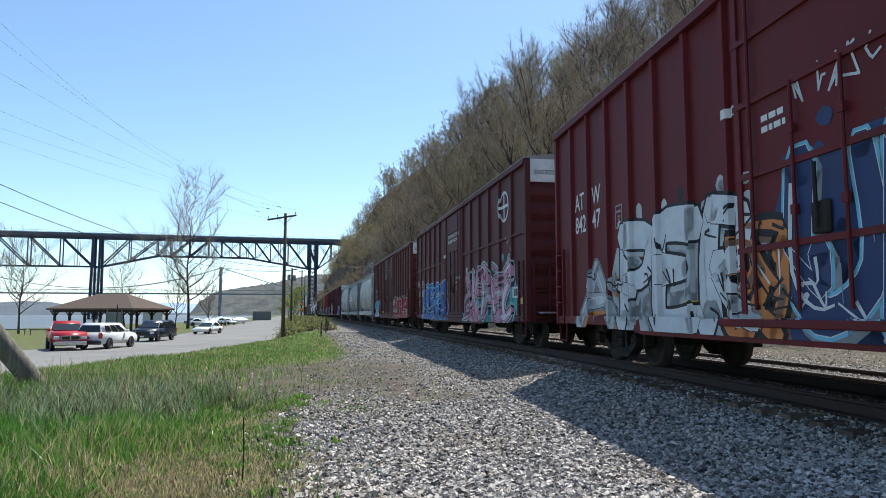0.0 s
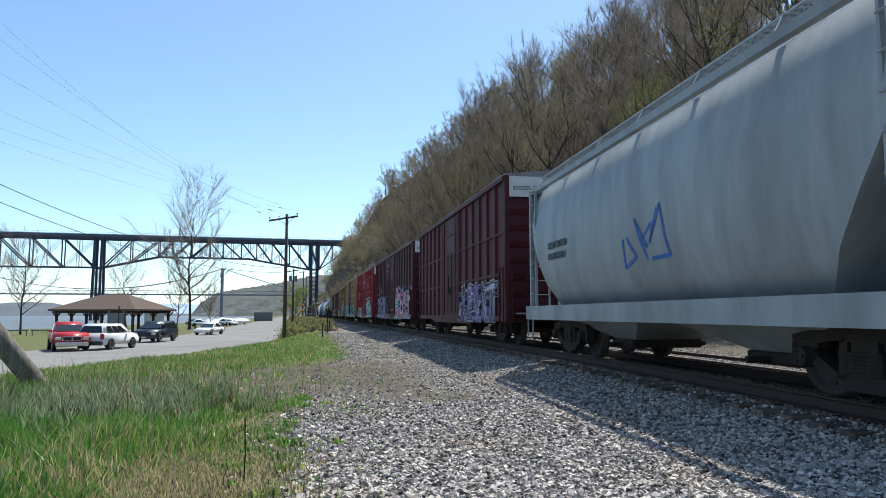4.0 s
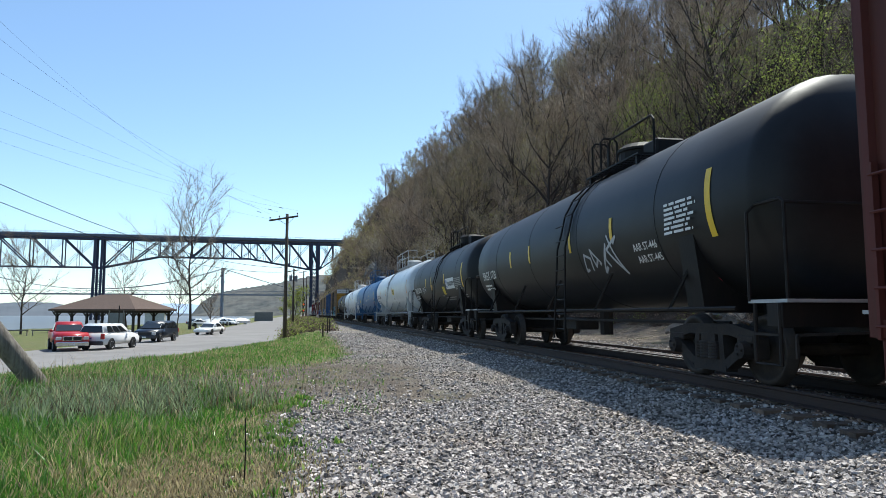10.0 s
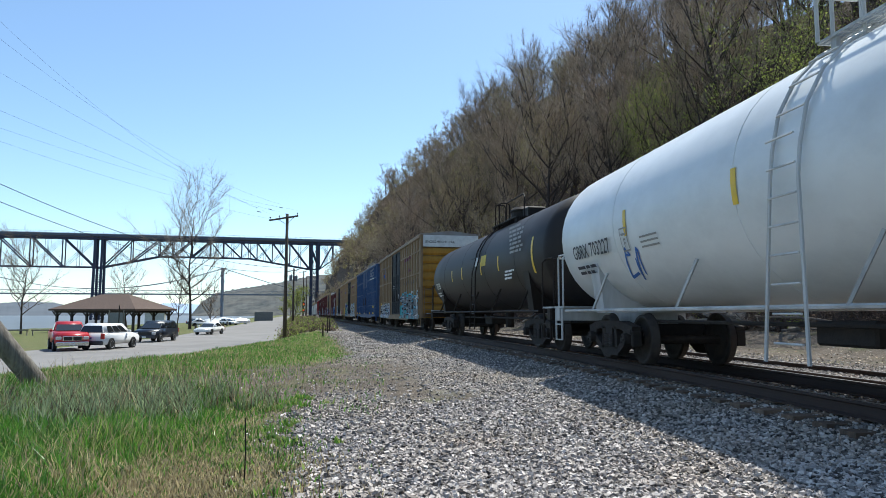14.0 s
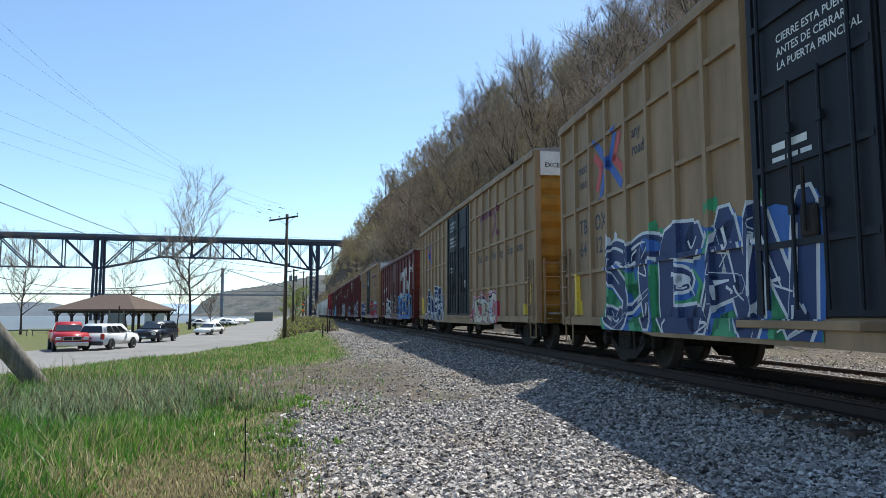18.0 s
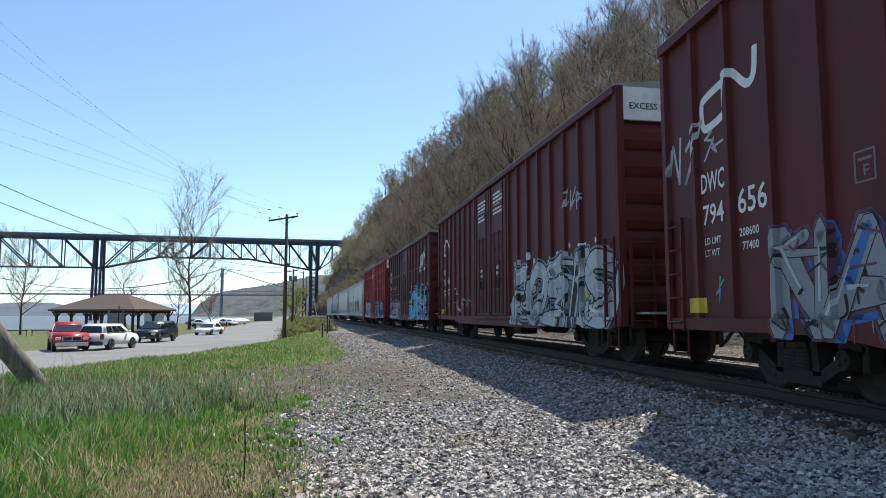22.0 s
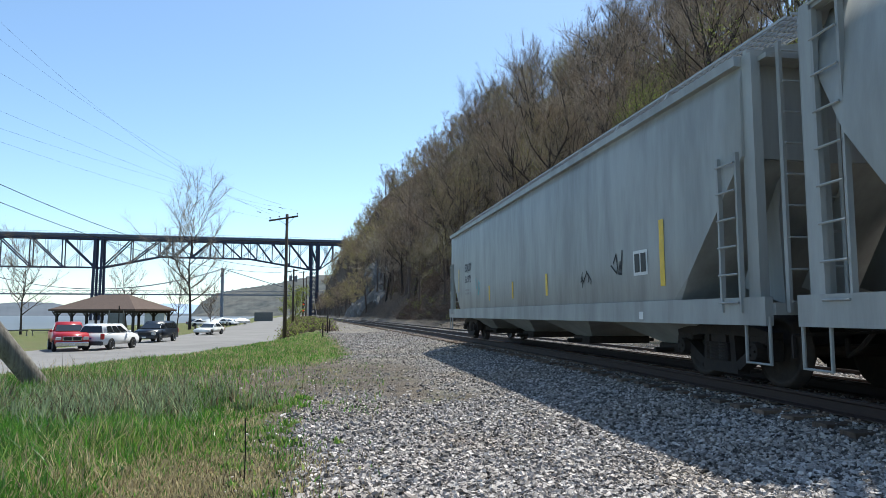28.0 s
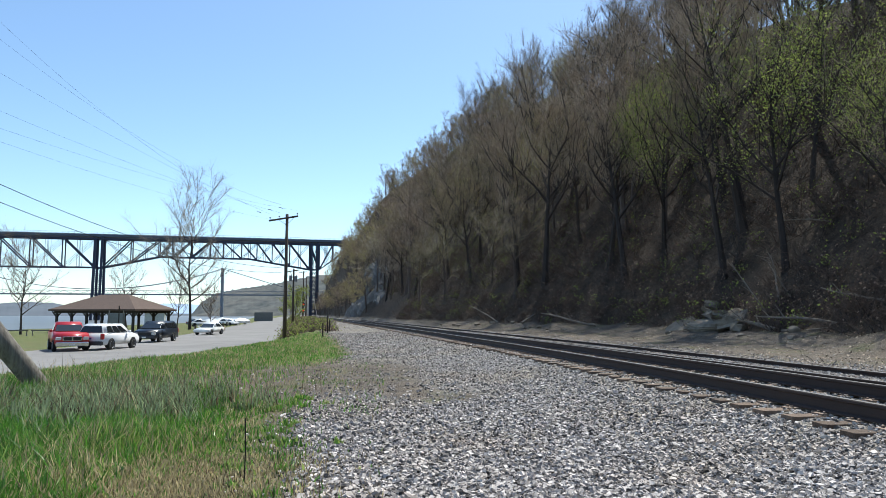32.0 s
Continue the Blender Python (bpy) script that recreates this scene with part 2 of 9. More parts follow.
def build_ground():
    ws = spread([(-3000, -600, 400), (-600, -120, 60), (-120, -40, 6), (-40, -16, 1.5), (-16, 9, 0.22), (9, 16, 0.5), (16, 60, 2.0),
                 (60, 200, 20), (200, 1200, 200), (1200, 3000, 600)])
    ys = spread([(-400, -40, 40), (-40, 2, 3), (2, 26, 0.25), (26, 70, 0.8), (70, 160, 3), (160, 700, 12), (700, 4500, 300)])
    vs, cols = [], []
    for y in ys:
        for w in ws:
            x = w + tx(y)
            vs.append((x, y, gz(x, y) - (0 if -400 < w < 900 else 2)))
            cols.append((*zones(x, y), 1.0))
    nx = len(ws)
    fs = [(j * nx + i, j * nx + i + 1, (j + 1) * nx + i + 1, (j + 1) * nx + i) for j in range(len(ys) - 1) for i in range(nx - 1)]
    me = bpy.data.meshes.new("ground")
    me.from_pydata(vs, [], fs)
    at = me.color_attributes.new("zone", "FLOAT_COLOR", "POINT")
    at.data.foreach_set("color", np.array(cols, dtype=np.float32).ravel())
    me.polygons.foreach_set("use_smooth", [True] * len(fs))
    me.materials.append(ground_material())
    return tagged(new("ground", me), "trackside ground of gravel, dirt, spring grass and leaf litter", "ground", kind="structure")


def ground_material():
    m = bpy.data.materials.new("trackside_ground")
    m.use_nodes = True
    nt = m.node_tree
    b = nt.nodes["Principled BSDF"]
    b.inputs["Roughness"].default_value = 0.95
    b.inputs["Specular IOR Level"].default_value = 0.15
    at = nt.nodes.new("ShaderNodeAttribute")
    at.attribute_name = "zone"
    sep = nt.nodes.new("ShaderNodeSeparateColor")
    nt.links.new(at.outputs["Color"], sep.inputs[0])
    tc = nt.nodes.new("ShaderNodeTexCoord")

    def nz(scale, detail=5.0):
        n = nt.nodes.new("ShaderNodeTexNoise")
        n.inputs["Scale"].default_value = scale
        n.inputs["Detail"].default_value = detail
        nt.links.new(tc.outputs["Object"], n.inputs["Vector"])
        return n.outputs["Fac"]

    def mr(src, lo, hi):
        r = nt.nodes.new("ShaderNodeMapRange")
        r.inputs["From Min"].default_value, r.inputs["From Max"].default_value = lo, hi
        nt.links.new(src, r.inputs["Value"])
        return r.outputs["Result"]

    def mix(f, a, c):
        x = nt.nodes.new("ShaderNodeMix")
        x.data_type = "RGBA"
        nt.links.new(f, x.inputs["Factor"])
        for sock, val in ((x.inputs[6], a), (x.inputs[7], c)):
            if isinstance(val, tuple):
                sock.default_value = (*val, 1)
            else:
                nt.links.new(val, sock)
        return x.outputs[2]

    # crushed stone: cells of different greys with dark joints
    vo = nt.nodes.new("ShaderNodeTexVoronoi")
    vo.inputs["Scale"].default_value = 27.0
    nt.links.new(tc.outputs["Object"], vo.inputs["Vector"])
    hsv = nt.nodes.new("ShaderNodeSeparateColor")
    nt.links.new(vo.outputs["Color"], hsv.inputs[0])
    stone = mix(mr(hsv.outputs[0], 0.0, 1.0), (0.10, 0.091, 0.085), (0.43, 0.392, 0.36))
    stone = mix(mr(nz(0.35), 0.40, 0.62), stone, mix(mr(hsv.outputs[1], 0.0, 1.0), (0.19, 0.155, 0.12), (0.46, 0.41, 0.34)))
    stone = mix(mr(vo.outputs["Distance"], 0.42, 0.75), stone, (0.06, 0.055, 0.05))
    dirt = mix(mr(nz(2.5), 0.35, 0.65), (0.135, 0.108, 0.083), (0.068, 0.054, 0.042))
    dirt = mix(mr(nz(30), 0.55, 0.72), dirt, (0.30, 0.265, 0.225))
    dirt = mix(mr(nz(0.9), 0.55, 0.75), dirt, (0.10, 0.105, 0.04))
    grass = mix(mr(nz(1.2), 0.35, 0.65), (0.12, 0.17, 0.035), (0.20, 0.19, 0.08))
    grass = mix(mr(nz(14), 0.5, 0.75), grass, (0.07, 0.10, 0.025))
    litter = mix(mr(nz(3.0), 0.35, 0.65), (0.068, 0.050, 0.037), (0.034, 0.026, 0.020))
    litter = mix(mr(nz(40), 0.6, 0.75), litter, (0.34, 0.27, 0.20))
    col = mix(mr(sep.outputs[0], 0.1, 0.9), dirt, stone)
    col = mix(mr(sep.outputs[1], 0.1, 0.9), col, grass)
    col = mix(mr(sep.outputs[2], 0.1, 0.9), col, litter)
    nt.links.new(col, b.inputs["Base Color"])
    bp = nt.nodes.new("ShaderNodeBump")
    bp.inputs["Strength"].default_value = 0.9
    bp.inputs["Distance"].default_value = 0.03
    hh = nt.nodes.new("ShaderNodeMath")
    hh.operation = "ADD"
    nt.links.new(mr(vo.outputs["Distance"], 0.8, 0.0), hh.inputs[0])
    nt.links.new(nz(9.0), hh.inputs[1])
    nt.links.new(hh.outputs[0], bp.inputs["Height"])
    nt.links.new(bp.outputs["Normal"], b.inputs["Normal"])
    return m


build_ground()

ASPHALT = make_mat("pale_asphalt", (0.225, 0.21, 0.20), 0.9, 0, (0.175, 0.165, 0.155), 0.5, 0.8, 0.25, 60, 0.3, dirt=(0.28, 0.265, 0.25),
                   dirt_scale=0.12, dirt_amount=0.6)


def build_road():
    ys = spread([(-100, 0, 20), (0, 120, 3), (120, 700, 20)])
    vs, fs, n = [], [], 10
    for y in ys:
        a, b = road_left(y), road_right(y)
        jag = 0.25 * noise.noise((0, y * 0.7, 0))
        for i in range(n + 1):
            u = i / n
            x = a + (b + jag - a) * u
            vs.append((x, y, -1.40 + 0.05 * (1 - (2 * u - 1) ** 2) - 0.02))
    for j in range(len(ys) - 1):
        for i in range(n):
            q = j * (n + 1) + i
            fs.append((q, q + 1, q + n + 2, q + n + 1))
    me = bpy.data.meshes.new("road")
    me.from_pydata(vs, [], fs)
    me.materials.append(ASPHALT)
    me.polygons.foreach_set("use_smooth", [True] * len(fs))
    tagged(new("road", me), "pale worn asphalt park road beside the river", "road", kind="structure")


build_road()

WATER = make_mat("river_water", (0.10, 0.105, 0.105), 0.42, 0.0, (0.13, 0.135, 0.135), 0.02, 0.6, 0.6, 1.3, 0.5, stretch=(0.35, 1, 1))


def build_water():
    bm = bmesh.new()
    vs = [bm.verts.new(p) for p in ((-4800, -600, -3.6), (-40, -600, -3.6), (-40, 4900, -3.6), (-4800, 4900, -3.6))]
    bm.faces.new(vs)
    tagged(put("water", bm, WATER), "broad grey-blue river with a light ripple", "river", kind="structure")


build_water()


# ---- the two tracks
def along(y, off):
    """The point at off metres to the right of the main line's centre."""
    h = heading(y)
    return tx(y) + off * math.cos(h), y + off * math.sin(h)


def siding_off(y):
    return 4.15 + 0.012 * max(0, y - 40) * (1 if y < 140 else 0)


RAIL_SHAPE = [(-0.07, 0.0), (0.07, 0.0), (0.07, 0.014), (0.012, 0.035), (0.010, 0.135), (0.036, 0.150), (0.037, 0.176), (0.030, 0.186),
              (-0.030, 0.186), (-0.037, 0.176), (-0.036, 0.150), (-0.010, 0.135), (-0.012, 0.035), (-0.07, 0.014)]


def build_rail(name, off, z, y0, y1, label, shiny=True):
    bm = bmesh.new()
    rings = []
    for y in spread([(y0, 60, 2.0), (60, y1, 12)]):
        o = off(y) if callable(off) else off
        h = heading(y)
        cx, cy = along(y, o)
        rings.append([(cx + a * math.cos(h), cy + a * math.sin(h), z + b) for a, b in RAIL_SHAPE])
    vr = loft(bm, rings)
    bm.faces.ensure_lookup_table()
    for f in bm.faces:
        if len(f.verts) == 4 and all(v.co.z > z + 0.185 for v in f.verts):
            f.material_index = 1
    fix(bm)
    tagged(put(name, bm, [RAIL, RAILTOP if shiny else RAIL]), label, "rail", "rails of the line", "structure")


for side in (-0.753, 0.753):
    build_rail("rail", side, -0.186, -60, 620, "rusty steel running rail with a worn bright head")
    build_rail("rail", lambda y, s=side: siding_off(y) + s, -0.47, -60, 140, "rusty little-used siding rail half sunk in ballast")

tie_bm = bmesh.new()
box(tie_bm, -1.3, 1.3, -0.115, 0.115, -0.17, 0.0, bevel=0.003)
tie_me = bpy.data.meshes.new("tie")
tie_bm.to_mesh(tie_me)
tie_bm.free()
tie_me.materials.append(TIE)
plate_bm = bmesh.new()
box(plate_bm, -0.18, 0.18, -0.09, 0.09, 0.0, 0.018)
for sx in (-0.12, 0.12):
    for sy in (-0.05, 0.05):
        box(plate_bm, sx - 0.012, sx + 0.012, sy - 0.012, sy + 0.012, 0.018, 0.04)
plate_me = bpy.data.meshes.new("tie_plate")
plate_bm.to_mesh(plate_me)
plate_bm.free()
plate_me.materials.append(PLATE)


def build_ties():
    rnd = random.Random(4)
    main = tagged(new("track_ties"), "weathered wooden ties with steel plates under the rails", "track", kind="structure")
    y = -6.0
    while y < 62:
        x, yy = along(y, rnd.uniform(-0.05, 0.05))
        m = pose(x, yy, -0.217 + rnd.uniform(-0.012, 0.004), 0, 0, math.degrees(heading(y)) + rnd.uniform(-0.8, 0.8))
        t = put_mesh("tie", tie_me, main, m=m)
        if 0 < y < 40:
            for s in (-0.753, 0.753):
                put_mesh("tie_plate", plate_me, t, m=pose(s, 0, 0.002))
        y += 0.52
    side = tagged(new("siding_ties"), "old half-buried wooden siding ties", "track", kind="structure")
    y = 2.0
    while y < 45:
        x, yy = along(y, siding_off(y))
        put_mesh("tie", tie_me, side, m=pose(x, yy, -0.392 + rnd.uniform(-0.02, 0.0), 0, 0, math.degrees(heading(y)) + rnd.uniform(-2, 2)))
        y += 0.56
    bm = bmesh.new()
    y = 62.0
    while y < 180:
        x, yy = along(y, 0)
        h = heading(y)
        bar(bm, (x - 1.3 * math.cos(h), yy - 1.3 * math.sin(h), -0.28), (x + 1.3 * math.cos(h), yy + 1.3 * math.sin(h), -0.28), 0.23, 0.15)
        y += 0.52
    part("far_ties", bm, TIE, main)["kind"] = "stuff"


build_ties()


# ---- trees: branching skeletons with real limbs and a haze of twigs and buds
BARK = make_mat("grey_brown_bark", (0.115, 0.090, 0.078), 0.95, 0, (0.05, 0.040, 0.035), 3, 0.8, 0.6, 14, 0.2, (1, 1, 0.25), vary=0.5)
BARK_DARK = make_mat("dark_bark", (0.060, 0.048, 0.043), 0.95, 0, (0.03, 0.025, 0.022), 3, 0.8, 0.6, 14, 0.2, (1, 1, 0.25), vary=0.3)
TWIG = make_mat("bare_twigs", (0.36, 0.282, 0.205), 0.95, 0, (0.19, 0.146, 0.108), 0.6, 0.8, spec=0.2, vary=0.5)
TWIG_PALE = make_mat("pale_twigs", (0.47, 0.40, 0.325), 0.95, 0, (0.22, 0.185, 0.15), 0.6, 0.7, spec=0.2, vary=0.25)


BRUSH = make_mat("brown_brush", (0.15, 0.105, 0.082), 0.95, 0, (0.08, 0.056, 0.045), 0.8, 0.8, spec=0.2)


def leaf_mat(name, a, b, rough=0.7, spec=0.25):
    return make_mat(name, a, rough, 0, b, 0.5, 0.8, spec=spec, island=0.45, trans=0.5)


BUD = leaf_mat("olive_buds", (0.38, 0.335, 0.13), (0.27, 0.23, 0.10))
LEAF = leaf_mat("fresh_leaves", (0.27, 0.31, 0.075), (0.18, 0.21, 0.055))
RUST = leaf_mat("russet_buds", (0.27, 0.195, 0.145), (0.18, 0.13, 0.10))


class Skel:
    def __init__(self):
        self.v, self.f, self.m = [], [], []

    def seg(self, p, q, r0, r1, n, mi):
        d = (q - p).normalized()
        a = d.orthogonal().normalized()
        b = d.cross(a)
        base = len(self.v)
        for c, r in ((p, r0), (q, r1)):
            for k in range(n):
                t = 6.28318 * k / n
                self.v.append(c + a * (math.cos(t) * r) + b * (math.sin(t) * r))
        for k in range(n):
            self.f.append((base + k, base + (k + 1) % n, base + n + (k + 1) % n, base + n + k))
            self.m.append(mi)

    def sliver(self, p, q, w, mi, rnd):
        d = q - p
        s = d.cross(Vector((rnd.uniform(-1, 1), rnd.uniform(-1, 1), rnd.uniform(-1, 1))))
        if s.length < 1e-6:
            return
        s = s.normalized() * w
        base = len(self.v)
        self.v += [p - s, p + s, q]
        self.f.append((base, base + 1, base + 2))
        self.m.append(mi)

    def leaf(self, c, r, mi, rnd, flat=False):
        a = Vector((rnd.gauss(0, 0.25 if flat else 1), rnd.gauss(0, 0.25 if flat else 1), 1 if flat else rnd.gauss(0, 1))).normalized()
        b = a.orthogonal().normalized()
        c2 = a.cross(b)
        base = len(self.v)
        self.v += [c - b * r, c + c2 * r * 0.6, c + b * r, c - c2 * r * 0.6]
        self.f.append((base, base + 1, base + 2, base + 3))
        self.m.append(mi)

    def mesh(self, name, mats):
        me = bpy.data.meshes.new(name)
        me.from_pydata([tuple(p) for p in self.v], [], self.f)
        for x in mats:
            me.materials.append(x)
        me.polygons.foreach_set("material_index", self.m)
        return me


def grow(seed, height, spread_, twigs, leaves, leaf_r=0.10, straight=0.8, first=0.3, limbs=9, trunk_r=None, low=False, up=0.55, sub=5):
    """Returns the trunk's and the crown's geometry of one tree."""
    rnd = random.Random(seed)
    T, C = Skel(), Skel()
    r0 = trunk_r or height * 0.017
    n = 7
    pts = [Vector((0, 0, -0.4))]
    d = Vector((rnd.uniform(-0.06, 0.06), rnd.uniform(-0.06, 0.06), 1))
    for i in range(n):
        pts.append(pts[-1] + d.normalized() * (height * 0.82 + 0.4) / n)
        d += Vector((rnd.uniform(-1, 1), rnd.uniform(-1, 1), 0)) * (1 - straight) * 0.5
    for i in range(n):
        T.seg(pts[i], pts[i + 1], r0 * (1 - i / n * 0.88) * (1.25 if i == 0 else 1), r0 * (1 - (i + 1) / n * 0.88), 6 if not low else 4, 0)
    tips = []
    for k in range(limbs):
        u = first + (0.97 - first) * (k + rnd.random() * 0.8) / limbs
        f = u * n
        i = min(n - 1, int(f))
        p = pts[i].lerp(pts[i + 1], f - i)
        ang = k * 2.4 + rnd.uniform(-0.5, 0.5)
        ln = spread_ * (0.45 + 0.75 * math.sin(math.pi * (0.12 + 0.70 * u))) * rnd.uniform(0.75, 1.2)
        dirv = Vector((math.cos(ang), math.sin(ang), up + 0.2 + 1.0 * u * u + rnd.uniform(-0.2, 0.3))).normalized()
        r = r0 * (1 - u * 0.85) * 0.68
        q = p
        m = 4 if not low else 2
        chain = [p]
        for j in range(m):
            nq = q + dirv * ln / m
            (T if not low else C).seg(q, nq, r * (1 - j / m * 0.8), r * (1 - (j + 1) / m * 0.8), 4 if not low else 3, 0)
            dirv = (dirv + Vector((rnd.uniform(-0.35, 0.35), rnd.uniform(-0.35, 0.35), rnd.uniform(-0.12, 0.26)))).normalized()
            q = nq
            chain.append(q)
        for j in range(sub if not low else 3):
            c = chain[rnd.randrange(1, len(chain))]
            dv = (dirv + Vector((rnd.uniform(-0.9, 0.9), rnd.uniform(-0.9, 0.9), rnd.uniform(0.0, 0.9)))).normalized()
            l2 = ln * rnd.uniform(0.3, 0.55)
            e = c + dv * l2
            C.seg(c, e, max(0.026, r * 0.42), 0.010, 3, 0)
            tips.append((c, e, l2))
        tips.append((chain[-2], chain[-1], ln * 0.5))
    tips.append((pts[-2], pts[-1], height * 0.10))
    per = max(1, twigs // max(1, len(tips)))
    for c, e, l2 in tips:
        for j in range(per):
            s = c.lerp(e, rnd.uniform(0.25, 1.0))
            dv = ((e - c).normalized() * 0.9 + Vector((rnd.uniform(-0.95, 0.95), rnd.uniform(-0.95, 0.95), rnd.uniform(-0.4, 0.6)))).normalized()
            t = s + dv * l2 * rnd.uniform(0.25, 0.75)
            C.sliver(s, t, 0.0125 if not low else 0.042, 1, rnd)
            if j % 2 == 0:
                mid = s.lerp(t, 0.5)
                C.sliver(mid, mid + (dv + Vector((rnd.uniform(-1, 1), rnd.uniform(-1, 1), rnd.uniform(-0.5, 1)))).normalized() * l2 * 0.35, 0.0095 if not low else 0.03, 1, rnd)
    for j in range(leaves):
        c, e, l2 = tips[rnd.randrange(len(tips))]
        p = c.lerp(e, rnd.uniform(0.2, 1.15)) + Vector((rnd.gauss(0, 1), rnd.gauss(0, 1), rnd.gauss(0, 0.8))) * l2 * 0.22
        C.leaf(p, leaf_r * rnd.uniform(0.6, 1.3), 2, rnd)
    return T, C


KINDS = []
for i, (h, sp, tw, lv, lr, bark, twig, leaf, lab) in enumerate((
        (16, 5.2, 1900, 1100, 0.06, BARK, TWIG, RUST, "tall bare deciduous tree with brown twigs"),
        (14, 5.0, 1700, 1500, 0.06, BARK, TWIG, BUD, "bare deciduous tree with olive spring buds"),
        (18, 5.0, 1900, 900, 0.06, BARK_DARK, TWIG, RUST, "tall dark-trunked bare spring tree"),
        (12, 5.0, 1500, 2600, 0.065, BARK, TWIG_PALE, BUD, "spreading tree hazed with pale yellow-green buds"),
        (15, 4.4, 1700, 1000, 0.06, BARK, TWIG_PALE, RUST, "slender bare tree with pale twigs"),
        (11, 4.2, 700, 5200, 0.055, BARK_DARK, TWIG, LEAF, "young tree in fresh green leaf"),
        (13, 5.4, 1700, 1400, 0.06, BARK_DARK, TWIG, BUD, "wide-crowned tree budding on dark limbs"))):
    T, C = grow(100 + i, h, sp, tw, lv, lr, limbs=13, first=0.40 if h > 10 else 0.15, sub=7, straight=0.88)
    KINDS.append((T.mesh("trunk", [bark]), C.mesh("crown", [bark, twig, leaf]), lab))


def plant(kind, m, group="hillside trees", label=None, name="tree"):
    tm, cm, lab = KINDS[kind]
    e = tagged(new(name), label or lab, "tree", group)
    e.matrix_basis = m
    put_mesh("trunk", tm, e)
    put_mesh("crown", cm, e)
    return e


def build_woods():
    rnd = random.Random(77)
    spots = []
    y = 6.0
    while y < 165:
        st = 4.6 if y < 70 else 6.0
        w = toe(y) + rnd.uniform(2.2, 4.2)
        while w < crest_w(y) + 14:
            x = w + tx(y) + rnd.uniform(-1.2, 1.2)
            yy = y + rnd.uniform(-2, 2)
            if (yy > 10 or w > 20) and x / max(yy, 1) < 0.98:
                spots.append((x, yy, w))
            w += st * rnd.uniform(0.75, 1.3) * (1.0 if w < 34 else 1.3)
        y += st * 1.05
    rnd.shuffle(spots)
    spots.sort(key=lambda s: s[0] * s[0] + s[1] * s[1])
    spots = spots[:280]
    for x, yy, w in spots:
        near = w - toe(yy)
        k = rnd.choices(range(7), (5, 3.2, 4, 1.6, 3.5, 2.6 if near < 20 else 0.5, 2.5))[0]
        if yy > 70 and yy < 105 and near < 12:
            k = rnd.choice((3, 3, 1, 6))
        if yy < 50 and near < 14 and k in (3, 4):
            k = 2
        if yy < 48 and 3 < near < 22 and rnd.random() < 0.30:
            k = 5
        s = rnd.uniform(0.72, 1.05) * (0.72 if near < 3 else 1.0) * (0.85 if w > crest_w(yy) - 9 else 1.0)
        plant(k, pose(x, yy, gz(x, yy) - 0.1, rnd.uniform(-4, 4), -rnd.uniform(0, 7), rnd.uniform(0, 360)) @ Matrix.Diagonal((s, s, s, 1)))
    # the far end of the wooded bluff, past counting
    far = []
    for i in range(5):
        T, C = grow(300 + i, (15, 13, 16, 12, 14)[i], 5.0, 420, (260, 420, 160, 520, 260)[i], 0.20, limbs=9, low=True)
        far.append((T, C, (2, 3, 2, 3, 2)[i]))
    vs, fs, ms = [], [], []
    y = 160.0
    while y < 620:
        st = 8.0 if y < 330 else 10.5
        w = toe(y) + 1.0
        while w < crest_w(y) + 9:
            x, yy = w + tx(y) + rnd.uniform(-2, 2), y + rnd.uniform(-3, 3)
            T, C, lm = far[rnd.randrange(5)]
            s, a = rnd.uniform(0.68, 0.98) * (0.7 if w - toe(y) < 4 else 1) * (0.85 if w > crest_w(y) - 9 else 1), rnd.uniform(0, 6.28)
            ca, sa = math.cos(a) * s, math.sin(a) * s
            z = gz(x, yy)
            for S in (T, C):
                b = len(vs)
                vs += [(x + p.x * ca - p.y * sa, yy + p.x * sa + p.y * ca, z + p.z * s) for p in S.v]
                fs += [tuple(q + b for q in f) for f in S.f]
                ms += [min(m, 1) if m < 2 else lm for m in S.m]
            w += st * rnd.uniform(0.7, 1.2)
        y += st * 0.95
    me = bpy.data.meshes.new("far_woods")
    me.from_pydata(vs, [], fs)
    for x in (BARK, TWIG, RUST, BUD):
        me.materials.append(x)
    me.polygons.foreach_set("material_index", ms)
    tagged(new("far_woods", me), "far bare spring woods on the river bluff", "woods", kind="stuff")


build_woods()


